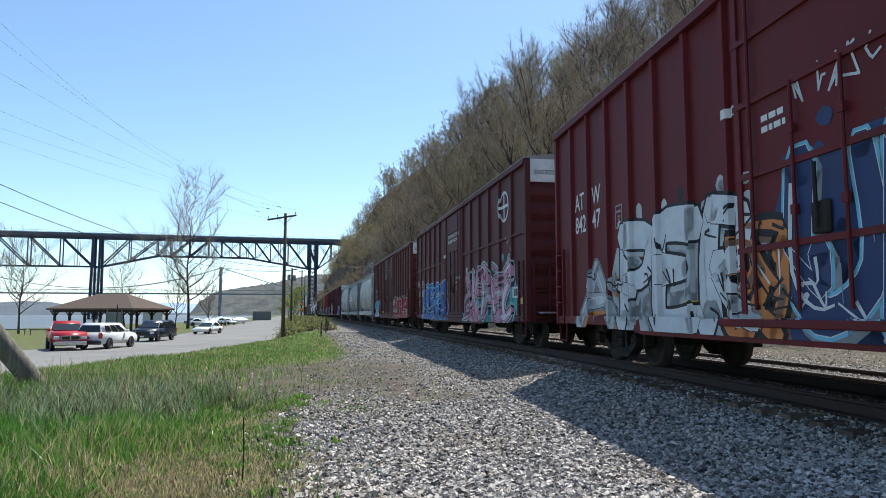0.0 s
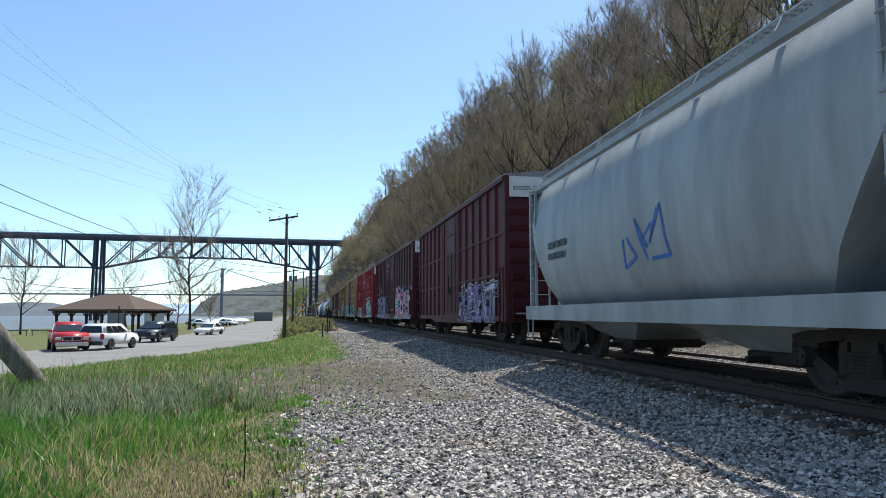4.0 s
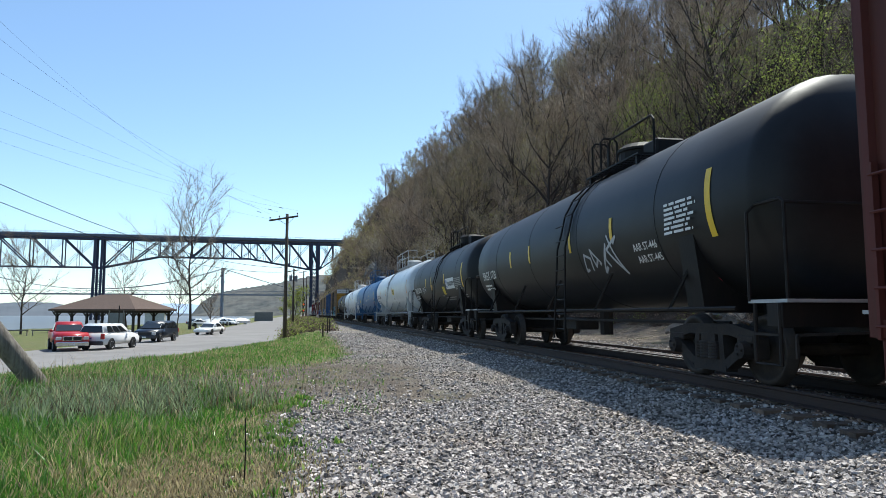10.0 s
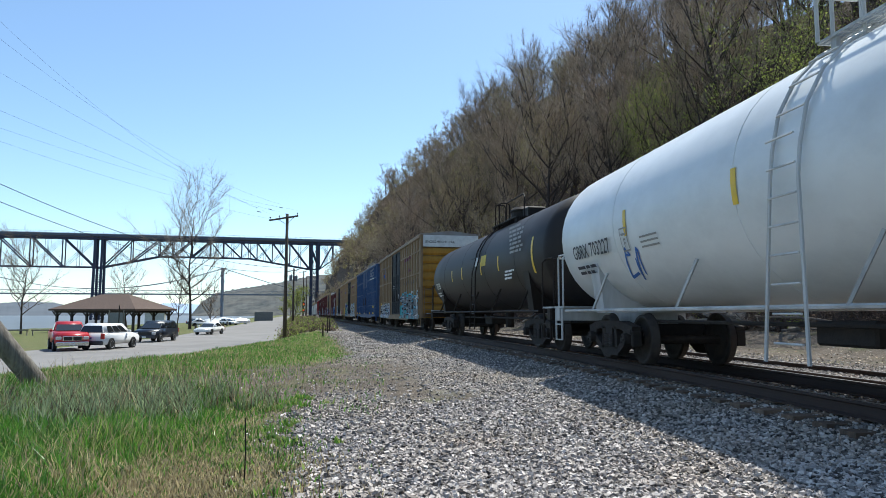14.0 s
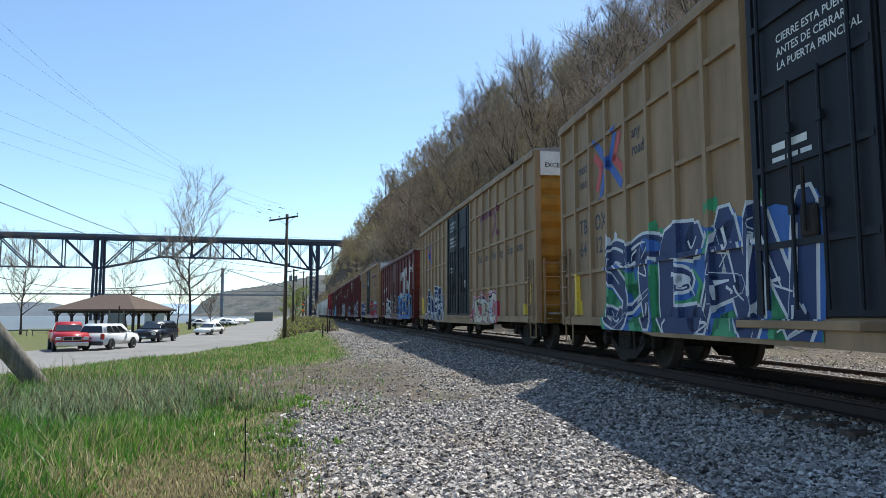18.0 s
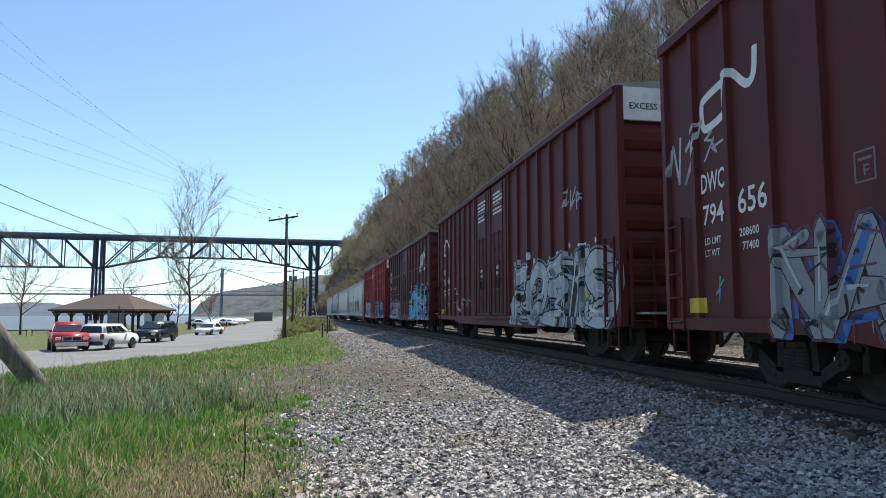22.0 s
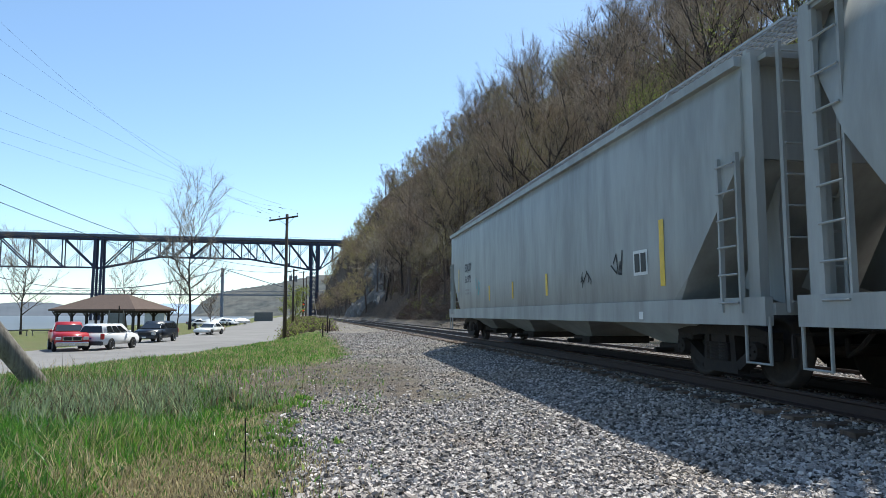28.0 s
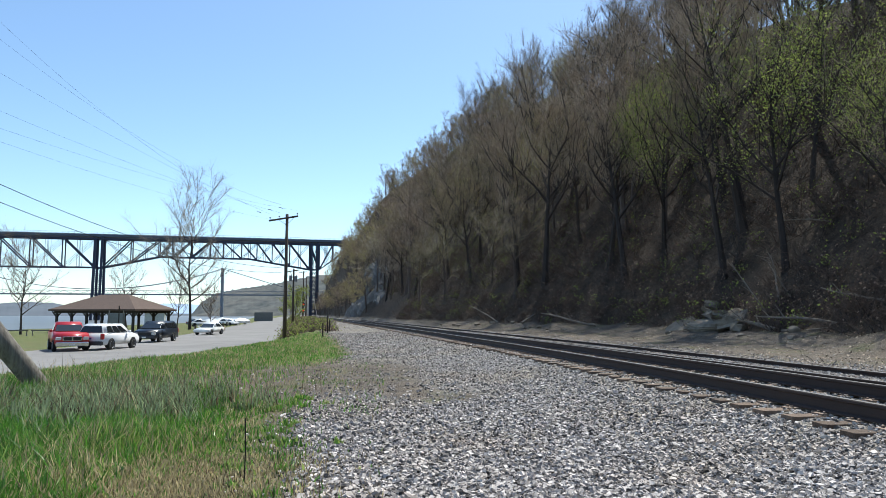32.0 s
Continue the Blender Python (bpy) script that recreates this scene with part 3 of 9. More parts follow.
def build_brush():
    """Tangled undergrowth along the foot of the bluff and on the slope."""
    rnd = random.Random(31)
    S = Skel()
    for k in range(3000):
        low = k < 1300
        y = 9 + (95 if low else 150) * rnd.random() ** (1.4 if low else 1.0)
        w = toe(y) + (rnd.uniform(-0.7, 0.8) + 7 * rnd.random() ** 2 if low else rnd.uniform(3, 30))
        x = w + tx(y)
        if x / y > 0.95:
            continue
        base = Vector((x, y, gz(x, y) - 0.05))
        h = rnd.uniform(0.5, 1.8) if low else rnd.uniform(1.0, 3.2)
        green = rnd.random() < (0.26 if not low else 0.09)
        for j in range(13):
            d = Vector((rnd.gauss(0, 0.6), rnd.gauss(0, 0.6), rnd.uniform(0.3, 1.0)))
            q = base + d * h
            S.sliver(base + Vector((rnd.uniform(-0.4, 0.4), rnd.uniform(-0.4, 0.4), 0)), q, 0.013 if low else 0.022, rnd.choice((0, 1, 1)), rnd)
            for _ in range(3):
                c = base.lerp(q, rnd.uniform(0.3, 1))
                S.sliver(c, c + Vector((rnd.gauss(0, 1), rnd.gauss(0, 1), rnd.gauss(0.2, 0.8))) * h * 0.24, 0.008 if low else 0.014, 1, rnd)
        for j in range(52 if green else 6):
            p = base + Vector((rnd.gauss(0, 0.3), rnd.gauss(0, 0.3), rnd.uniform(0.1, 1.0))) * h
            S.leaf(p, rnd.uniform(0.04, 0.08), 2 if green else 3, rnd)
    # rank weeds along the verge between the line and the far road
    for k in range(900):
        y = rnd.uniform(58, 210)
        x = tx(y) - rnd.uniform(4.6, 13.0) * (1 if y < 90 else 0.75)
        if x < road_right(y) + 0.6:
            continue
        base, h = Vector((x, y, gz(x, y) - 0.05)), rnd.uniform(0.35, 1.3)
        for j in range(16):
            q = base + Vector((rnd.gauss(0, 0.5), rnd.gauss(0, 0.5), rnd.uniform(0.3, 1.0))) * h
            S.sliver(base + Vector((rnd.uniform(-0.5, 0.5), rnd.uniform(-0.5, 0.5), 0)), q, 0.03, rnd.choice((0, 1, 1)), rnd)
        for j in range(26):
            S.leaf(base + Vector((rnd.gauss(0, 0.45), rnd.gauss(0, 0.45), rnd.uniform(0.05, 0.8))) * h, rnd.uniform(0.06, 0.13), rnd.choice((2, 2, 3)), rnd)
    tagged(new("undergrowth", S.mesh("undergrowth", [BARK_DARK, BRUSH, LEAF, RUST])), "brown tangled undergrowth with some fresh leaves", "brush", kind="stuff")


build_brush()


# ---- rubble and fallen wood at the foot of the bluff
def rock_mesh(bm, sx, sy, sz, seed, cuts=1):
    rnd = random.Random(seed)
    bmesh.ops.create_icosphere(bm, subdivisions=2, radius=1)
    planes = [(Vector((rnd.gauss(0, 1), rnd.gauss(0, 1), rnd.gauss(0, 1))).normalized(), rnd.uniform(0.45, 0.8)) for _ in range(7)]
    for v in bm.verts:
        for nrm, d in planes:
            e = v.co.dot(nrm) - d
            if e > 0:
                v.co -= nrm * e
        v.co = Vector((v.co.x * sx, v.co.y * sy, v.co.z * sz))


def build_rubble():
    rnd = random.Random(9)
    for k, (x, y, up, sx, sy, sz, rx, rz) in enumerate((
            (16.45, 35.2, 0.10, 0.75, 0.55, 0.13, 32, -35), (16.55, 33.9, 0.10, 0.40, 0.30, 0.22, 12, 20), (16.75, 32.7, 0.12, 1.05, 0.50, 0.20, 14, -62),
            (17.0, 31.3, 0.15, 0.62, 0.45, 0.24, -16, -50), (17.5, 33.5, 0.45, 0.65, 0.50, 0.20, 20, 10), (17.35, 32.6, 0.62, 0.48, 0.40, 0.16, -22, -40),
            (17.55, 31.9, 0.50, 0.45, 0.42, 0.22, 38, -75), (17.3, 31.0, 0.42, 0.42, 0.36, 0.15, 42, -55), (17.7, 34.4, 0.40, 0.40, 0.35, 0.20, 8, 60),
            (16.85, 30.2, 0.06, 0.32, 0.28, 0.17, 10, 30))):
        bm = bmesh.new()
        bmesh.ops.create_cube(bm, size=2)
        bmesh.ops.subdivide_edges(bm, edges=list(bm.edges), cuts=2, use_grid_fill=True)
        for v in bm.verts:
            c = v.co.copy()
            n = Vector((noise.noise(c * 0.9 + Vector((k * 3.1, 0, 0))), noise.noise(c * 0.9 + Vector((0, k * 2.7, 5))), noise.noise(c + Vector((k, 8, 0)))))
            v.co = Vector((c.x * sx, c.y * sy, c.z * sz)) * (1 - 0.12 * (abs(c.x) + abs(c.y) > 1.8)) + Vector((n.x * sx, n.y * sy, n.z * sz)) * 0.45
        tagged(put("concrete_block", bm, CONCRETE, m=pose(x, y, gz(x, y) - 0.04 + up * 0.8 + sz * 0.5, rx, (k * 37) % 50 - 25, rz) @ Matrix.Diagonal((1.05, 1.05, 1.0, 1))), "broken grey concrete slab heaped by the siding", "rubble", "rubble heap")
    for k in range(26):
        y = rnd.uniform(20, 75)
        x = tx(y) + toe(y) + rnd.uniform(-2.5, 0.5)
        s = rnd.uniform(0.10, 0.28)
        bm = bmesh.new()
        rock_mesh(bm, s * 1.3, s, s * 0.7, 80 + k)
        tagged(put("loose_stone", bm, CONCRETE, m=pose(x, y, gz(x, y) + s * 0.3, 0, 0, k * 31)), "loose pale stone on the dirt", "stone", "loose stones")
    wood = make_mat("dead_wood", (0.25, 0.21, 0.17), 0.95, 0, (0.13, 0.10, 0.08), 5, 0.7, 0.5, 20)
    for k, (x, y, a, ln, r, tilt) in enumerate(((17.6, 28.6, 110, 1.9, 0.13, 14), (17.3, 27.6, -62, 5.2, 0.06, 2), (18.6, 29.8, 60, 2.8, 0.05, 55), (18.2, 30.2, 140, 2.8, 0.05, 58), (18.3, 25.5, 140, 3.2, 0.07, 12), (18.9, 29.5, 200, 2.6, 0.05, 48), (19.2, 24.0, 100, 3.0, 0.05, 8),
                                                (22.3, 31.0, 130, 2.5, 0.05, 15), (15.0, 45.0, 160, 4.0, 0.09, 8), (12.6, 57.0, 40, 5.0, 0.09, 22), (11.5, 62.0, 120, 4.0, 0.08, 25))):
        bm = bmesh.new()
        pts, p, rn = [], Vector((0, 0, 0)), random.Random(k)
        d = Vector((1, 0, math.tan(radians(tilt))))
        for j in range(6):
            pts.append(p.copy())
            p += d.normalized() * ln / 5
            d += Vector((0, rn.uniform(-0.25, 0.25), rn.uniform(-0.12, 0.12)))
        tube(bm, pts, r, 6, r_end=r * 0.35)
        for j in (2, 3, 4):
            tube(bm, [pts[j], pts[j] + Vector((0.4, rn.uniform(-0.6, 0.6), rn.uniform(0.1, 0.6)))], r * 0.4, 4, r_end=0.01)
        tagged(put("fallen_branch", bm, wood, m=pose(x, y, gz(x, y) + 0.08, 0, 0, a)), "bleached fallen branch on the bank", "branch", "fallen branches")
    # rock face at the far bend
    bm = bmesh.new()
    bmesh.ops.create_grid(bm, x_segments=40, y_segments=18, size=1)
    for v in bm.verts:
        u, h = v.co.x, (v.co.y + 1) / 2
        y = 185 + u * 45
        w = toe(y) - 0.5 + h * 7.0 + 2.2 * noise.noise((u * 4, h * 3, 1)) + 0.9 * noise.noise((u * 13, h * 9, 4))
        v.co = Vector((tx(y) + w, y, -0.6 + h * 17 * (1 - 0.6 * u * u) + noise.noise((u * 9, h * 7, 8))))
    tagged(put("rock_face", fix(bm), make_mat("dark_rock", (0.075, 0.072, 0.070), 0.9, 0, (0.16, 0.15, 0.14), 0.5, 0.7, 0.9, 1.2)), "dark bare rock cutting beside the line", "cliff", kind="structure")


build_rubble()


# ---- the high truss footbridge across the river
IRON = make_mat("dark_bridge_iron", (0.040, 0.046, 0.085), 0.7, 0, (0.045, 0.045, 0.055), 0.2, 0.6)
DECK = make_mat("bridge_deck_edge", (0.105, 0.118, 0.150), 0.8, 0, (0.085, 0.092, 0.115), 0.2, 0.6)
BR_A, BR_B = Vector((-276.8, 541.0, 0)), Vector((-8.7, 581.2, 0))


def build_footbridge():
    e = tagged(new("truss_footbridge"), "long dark iron truss footbridge on tall towers over the river", "bridge")
    ax = (BR_B - BR_A).normalized()
    nrm = Vector((-ax.y, ax.x, 0))

    def at(s, z, side):
        p = BR_A + ax * s + nrm * side
        return (p.x, p.y, z)
    Ltot = (BR_B - BR_A).length
    z_deck, z_top = 62.7, 58.6

    def zlow(s):
        """Lower chord: deep at the towers, shallow in the middle of the cantilever span."""
        return float(np.interp(s, [-400, 0, 66, 72, 112, 180, 228, 236, 262, 290], [36.4, 36.4, 36.6, 36.6, 45.6, 45.4, 37.5, 37.5, 57, 59]))
    bm = bmesh.new()
    bar(bm, at(-420, z_deck - 1.8, 0), at(Ltot + 60, z_deck - 1.5, 0), 11.0, 1.9)
    part("deck", bm, DECK, e)
    bm = bmesh.new()
    for side in (-5.3, 5.3):
        bar(bm, at(-420, z_deck + 0.75, side), at(Ltot + 60, z_deck + 0.75, side), 0.15, 0.15)
        s = -420.0
        while s < Ltot + 60:
            bar(bm, at(s, z_deck - 0.6, side), at(s, z_deck + 0.75, side), 0.2, 0.2)
            s += 4.0
    part("parapet_railing", bm, GALV, e)
    tops = [-400 + 23.8 * k for k in range(17)] + [0, 22, 44, 66, 72, 92, 112, 122, 136, 150, 160, 174, 186, 198, 212, 228, 236, 247, 262]
    tops = sorted(set(round(t, 1) for t in tops if t < -5) | {0, 22, 44, 66, 72, 92, 112, 122, 136, 150, 160, 174, 186, 198, 212, 228, 236, 247, 262})
    for side in (-4.2, 4.2):
        bm = bmesh.new()
        bar(bm, at(-420, z_top, side), at(Ltot + 30, z_top, side), 1.0, 1.15)
        part("top_chord", bm, IRON, e)
        pts = [-420, 0, 66, 72, 112, 180, 228, 236, 262]
        for a, b in zip(pts, pts[1:]):
            bm = bmesh.new()
            bar(bm, at(a, zlow(a), side), at(b, zlow(b), side), 0.8, 0.85)
            part("bottom_chord", bm, IRON, e)
        for i, (a, b) in enumerate(zip(tops, tops[1:])):
            if b - a < 7:
                continue
            bm = bmesh.new()
            down_right = (a < 70) or (150 <= a < 230)
            if down_right:
                p, q = at(a, z_top, side), at(b, zlow(b), side)
            else:
                p, q = at(a, zlow(a), side), at(b, z_top, side)
            bar(bm, p, q, 0.8, 0.95)
            part("diagonal", bm, IRON, e)
            bm = bmesh.new()
            m_ = (a + b) / 2
            for o in (-0.8, 0.8):
                if down_right:
                    bar(bm, at(a + o, zlow(a), side), at(b + o, z_top, side), 0.22, 0.22)
                else:
                    bar(bm, at(a + o, z_top, side), at(b + o, zlow(b), side), 0.22, 0.22)
                bar(bm, at(m_ + o, zlow(m_), side), at(m_ + o, z_top, side), 0.22, 0.22)
            part("light_brace", bm, IRON, e)
            if a > 70 or a > -30:
                bm = bmesh.new()
                bar(bm, at(b, zlow(b), side), at(b, z_top, side), 0.7, 0.8)
                part("post", bm, IRON, e)
    for c, lean in ((69, 0.4), (232, 0.2), (-165, 0.4), (-395, 0.4)):
        for side in (-4.2, 4.2):
            for o in (-2.4, 2.4):
                bm = bmesh.new()
                bar(bm, at(c + o, 60, side), at(c + o * (1 + 0.35 * lean), -4, side * 1.6), 1.7, 1.7)
                part("tower_leg", bm, IRON, e)
        bm = bmesh.new()
        for k in range(12):
            z = 36 - k * 3.3
            f0, f1 = (60 - z) / 64, (60 - z + 3.3) / 64
            w0, w1 = 2.4 * (1 + 0.35 * lean * f0), 2.4 * (1 + 0.35 * lean * f1)
            for side in (-1, 1):
                s0, s1 = side * 4.2 * (1 + 0.6 * f0), side * 4.2 * (1 + 0.6 * f1)
                bar(bm, at(c - w0, z, s0), at(c + w1, z - 3.3, s1), 0.35, 0.35)
                bar(bm, at(c + w0, z, s0), at(c - w1, z - 3.3, s1), 0.35, 0.35)
            if k % 3 == 0:
                bar(bm, at(c - w0, z, -4.2 * (1 + 0.6 * f0)), at(c - w0, z, 4.2 * (1 + 0.6 * f0)), 0.4, 0.4)
                bar(bm, at(c - w0, z, 4.2 * (1 + 0.6 * f0)), at(c + w0, z, 4.2 * (1 + 0.6 * f0)), 0.4, 0.4)
        part("tower_lattice", bm, IRON, e)


build_footbridge()


def build_suspension():
    """The road bridge farther down the river."""
    pale = make_mat("blue_grey_steel", (0.20, 0.215, 0.24), 0.7, 0, (0.16, 0.175, 0.195), 0.05, 0.5)
    e = tagged(new("suspension_bridge"), "far grey suspension road bridge with one tall tower in view", "bridge")
    t = Vector((-257, 1223, 0))
    ax = Vector((0.99, 0.09, 0)).normalized()

    def at(s, z, o=0.0):
        p = t + ax * s
        return (p.x - ax.y * o, p.y + ax.x * o, z)
    bm = bmesh.new()
    bar(bm, at(-1000, 35), at(180, 34), 12, 2.2)
    part("deck", bm, pale, e)
    bm = bmesh.new()
    for k in range(59):
        s = -1000 + k * 20
        z = 35.0
        bar(bm, at(s, z + 1, -6), at(s + 10, z + 5.5, -6), 0.5, 0.5)
        bar(bm, at(s + 10, z + 5.5, -6), at(s + 20, z + 1, -6), 0.5, 0.5)
    bar(bm, at(-1000, 40.5, -6), at(180, 40.5, -6), 0.7, 0.7)
    part("stiffening_truss", bm, pale, e)
    for o in (-7, 7):
        bm = bmesh.new()
        bar(bm, at(0, 80, o * 0.7), at(0, -4, o), 3.4, 4.6)
        part("tower_leg", bm, pale, e)
    for z in (78, 57, 25):
        bm = bmesh.new()
        bar(bm, at(0, z, -6), at(0, z, 6), 5, 4)
        part("tower_strut", bm, pale, e)
    for o in (-6, 6):
        bm = bmesh.new()
        pts = [at(s, 43 + 36.5 * ((s + 206) / 206) ** 2, o) for s in range(-480, 1, 24)]
        tube(bm, pts, 0.45, 5)
        tube(bm, [at(0, 79.5, o), at(80, 55, o), at(150, 36, o)], 0.45, 5)
        part("main_cable", bm, pale, e)
    bm = bmesh.new()
    for s in range(-440, 0, 14):
        z = 43 + 36.5 * ((s + 206) / 206) ** 2
        bar(bm, at(s, z, -6), at(s, 36, -6), 0.22, 0.22)
    part("hangers", bm, pale, e)["kind"] = "stuff"


build_suspension()


# ---- hills beyond the river
def build_far_hill(name, label, pts, depth, mat, base=-3.6, seed=1):
    """A ridge whose crest runs over the given (x, y, height) points."""
    xs = [p[0] for p in pts]
    vs, fs = [], []
    n, m = 120, 8
    for i in range(n + 1):
        u = i / n * (len(pts) - 1)
        k = min(len(pts) - 2, int(u))
        a, b = Vector(pts[k]), Vector(pts[k + 1])
        p = a.lerp(b, u - k)
        for j in range(m + 1):
            v = j / m
            prof = math.sin(min(1, v * 1.6) * math.pi / 2) if v < 0.62 else 1 - (v - 0.62) * 0.5
            h = base - 1 + (p.z - base) * prof * (1 + 0.05 * noise.noise((i * 0.5, v * 6, seed)) + 0.03 * noise.noise((i * 2.3, v * 20, seed)))
            d = Vector((p.x, p.y, 0)).normalized()
            q = p + d * depth * (v - 0.62)
            vs.append((q.x, q.y, h))
    for i in range(n):
        for j in range(m):
            a = i * (m + 1) + j
            fs.append((a, a + m + 1, a + m + 2, a + 1))
    me = bpy.data.meshes.new(name)
    me.from_pydata(vs, [], fs)
    me.materials.append(mat)
    me.polygons.foreach_set("use_smooth", [True] * len(fs))
    tagged(new(name, me), label, "hill", kind="structure")


HILL_A = make_mat("wooded_far_hill", (0.125, 0.128, 0.120), 0.95, 0, (0.060, 0.066, 0.066), 0.035, 1.0, 1.0, 0.12, 0.1,
                  dirt=(0.15, 0.135, 0.115), dirt_scale=0.012, dirt_amount=0.7)
# Distance haze is put into these two base colours: blue-grey, then pale blue
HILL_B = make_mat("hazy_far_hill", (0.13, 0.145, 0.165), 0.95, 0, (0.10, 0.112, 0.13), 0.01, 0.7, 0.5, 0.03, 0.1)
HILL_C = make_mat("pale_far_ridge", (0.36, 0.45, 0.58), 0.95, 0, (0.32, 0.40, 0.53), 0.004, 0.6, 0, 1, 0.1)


def ridge(px, r):
    """Points from (bearing in degrees right of +y, elevation in degrees) at r metres."""
    return [(r * math.sin(radians(b)), r * math.cos(radians(b)), 0.93 + r * math.tan(radians(el))) for b, el in px]


build_far_hill("hill_mid", "wooded hill where the far bridge lands", ridge([(-14.2, -0.1), (-13.4, 0.95), (-12.4, 1.65), (-10.6, 2.05), (-8.6, 2.35), (-6.5, 2.8), (-4.5, 3.2), (0, 3.4), (6, 3.2)], 1900), 700, HILL_A)
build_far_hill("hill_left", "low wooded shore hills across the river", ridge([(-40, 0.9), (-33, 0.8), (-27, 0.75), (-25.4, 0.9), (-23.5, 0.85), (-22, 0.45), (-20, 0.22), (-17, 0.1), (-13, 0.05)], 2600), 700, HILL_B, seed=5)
build_far_hill("hill_back", "distant ridge with haze in its pale blue colour", ridge([(-42, 0.4), (-22, 0.55), (-18, 0.75), (-15.4, 0.85), (-13.5, 0.75), (-8, 0.5)], 3900), 500, HILL_C, seed=8)


def car_thing(name, label, category="freight car"):
    return tagged(new(name), label, category, "cars of the freight train")


# ---- the train, car by car. Car space: x forward (towards the viewer), the seen side at -y, z above the rail head
SHARED = {}


def shared(name, build, mats, smooth=False):
    """One mesh built once and used by all alike pieces."""
    if name not in SHARED:
        bm = bmesh.new()
        build(bm)
        fix(bm)
        me = bpy.data.meshes.new(name)
        bm.to_mesh(me)
        bm.free()
        for x in mats:
            me.materials.append(x)
        if smooth:
            me.polygons.foreach_set("use_smooth", [True] * len(me.polygons))
        SHARED[name] = me
    return SHARED[name]


def lathe(bm, prof, n=20, axis="y", mi=0):
    rings = []
    for r, a in prof:
        ring = []
        for k in range(n):
            c, s = math.cos(2 * math.pi * k / n) * r, math.sin(2 * math.pi * k / n) * r
            ring.append((c, a, s) if axis == "y" else (a, c, s))
        rings.append(ring)
    loft(bm, rings, mi)


def wheel_mesh(bm):
    lathe(bm, [(0.10, -0.04), (0.16, -0.05), (0.18, -0.02), (0.36, 0.0), (0.385, -0.05), (0.455, -0.05), (0.462, 0.06), (0.488, 0.075), (0.488, 0.095),
               (0.40, 0.095), (0.37, 0.05), (0.18, 0.04), (0.10, 0.06)], 28)


def axle_mesh(bm):
    lathe(bm, [(0.085, -0.80), (0.085, 0.80)], 10)


def bearing_mesh(bm):
    lathe(bm, [(0.05, -0.16), (0.11, -0.15), (0.125, -0.05), (0.125, 0.12), (0.09, 0.16)], 14)
    for k in range(3):
        a = 2.1 * k
        box(bm, 0.06 * math.cos(a) - 0.015, 0.06 * math.cos(a) + 0.015, -0.18, -0.15, 0.06 * math.sin(a) - 0.015, 0.06 * math.sin(a) + 0.015)


def frame_mesh(bm):
    # cast side frame: top chord, sloping tension members, columns round the springs, pedestals over the bearings
    d = 0.09
    for a, b, w in (((-1.12, 0.62), (-0.55, 0.72), 0.16), ((-0.55, 0.72), (0.55, 0.72), 0.15), ((0.55, 0.72), (1.12, 0.62), 0.16),
                    ((-0.98, 0.56), (-0.42, 0.24), 0.13), ((-0.42, 0.22), (0.42, 0.22), 0.16), ((0.42, 0.24), (0.98, 0.56), 0.13),
                    ((-0.34, 0.25), (-0.30, 0.70), 0.12), ((0.34, 0.25), (0.30, 0.70), 0.12)):
        bar(bm, (a[0], 0, a[1]), (b[0], 0, b[1]), d * 2, w, (0, 0, 1) if abs(a[0] - b[0]) > 0.1 else (1, 0, 0))
    for s in (-1, 1):
        box(bm, s * 0.889 - 0.19, s * 0.889 + 0.19, -0.10, 0.10, 0.55, 0.66, bevel=0.02)
        box(bm, s * 1.10 - 0.05, s * 1.10 + 0.05, -0.09, 0.09, 0.34, 0.62, bevel=0.015)


def spring_mesh(bm):
    """The spring group between the columns: one block of grooved coils."""
    prof = [(0.30 + 0.042 * k + d, r) for k in range(6) for d, r in ((0.0, 0.050), (0.008, 0.062), (0.026, 0.062), (0.034, 0.050))]
    rings = []
    for z, r in prof:
        ring = []
        for sy in (-1, 1):
            for j in range(13):
                a = math.pi * j / 12
                x = -0.2 * sy * math.cos(a) * 1.3
                ring.append((x, sy * (0.07 + r * (0.55 + 0.45 * abs(math.cos(3 * a)))), z))
        rings.append(ring)
    loft(bm, rings)


def bolster_mesh(bm):
    loft(bm, [[(-0.18, y, z0), (0.18, y, z0), (0.18, y, z1), (-0.18, y, z1)] for y, z0, z1 in
              ((-1.10, 0.52, 0.66), (-0.6, 0.50, 0.74), (0.6, 0.50, 0.74), (1.10, 0.52, 0.66))])


def truck_thing(car, x, tint=None):
    st = tint or STEEL
    tm = shared("bolster" + st.name, bolster_mesh, [st])
    t = put_mesh("truck", tm, car, "cast steel two-axle truck, dark with brake dust", pose(x, 0, 0))
    fm = shared("side_frame" + st.name, frame_mesh, [st])
    sm = shared("springs" + st.name, spring_mesh, [st])
    wm = shared("wheel", wheel_mesh, [WHEEL], True)
    am = shared("axle", axle_mesh, [WHEEL])
    bm_ = shared("bearing" + st.name, bearing_mesh, [st])
    for s in (-1, 1):
        put_mesh("side_frame", fm, t, m=pose(0, s * 1.0, 0))
        put_mesh("spring_nest", sm, t, m=pose(0, s * 1.0, 0))
        for w in (-0.889, 0.889):
            put_mesh("wheel", wm, t, m=pose(w, s * 0.753, 0.46, 0, 0, 0 if s < 0 else 180))
            put_mesh("bearing_cap", bm_, t, m=pose(w, s * 1.03, 0.46, 0, 0, 0 if s < 0 else 180))
    for w in (-0.889, 0.889):
        put_mesh("axle", am, t, m=pose(w, 0, 0.46))
    return t


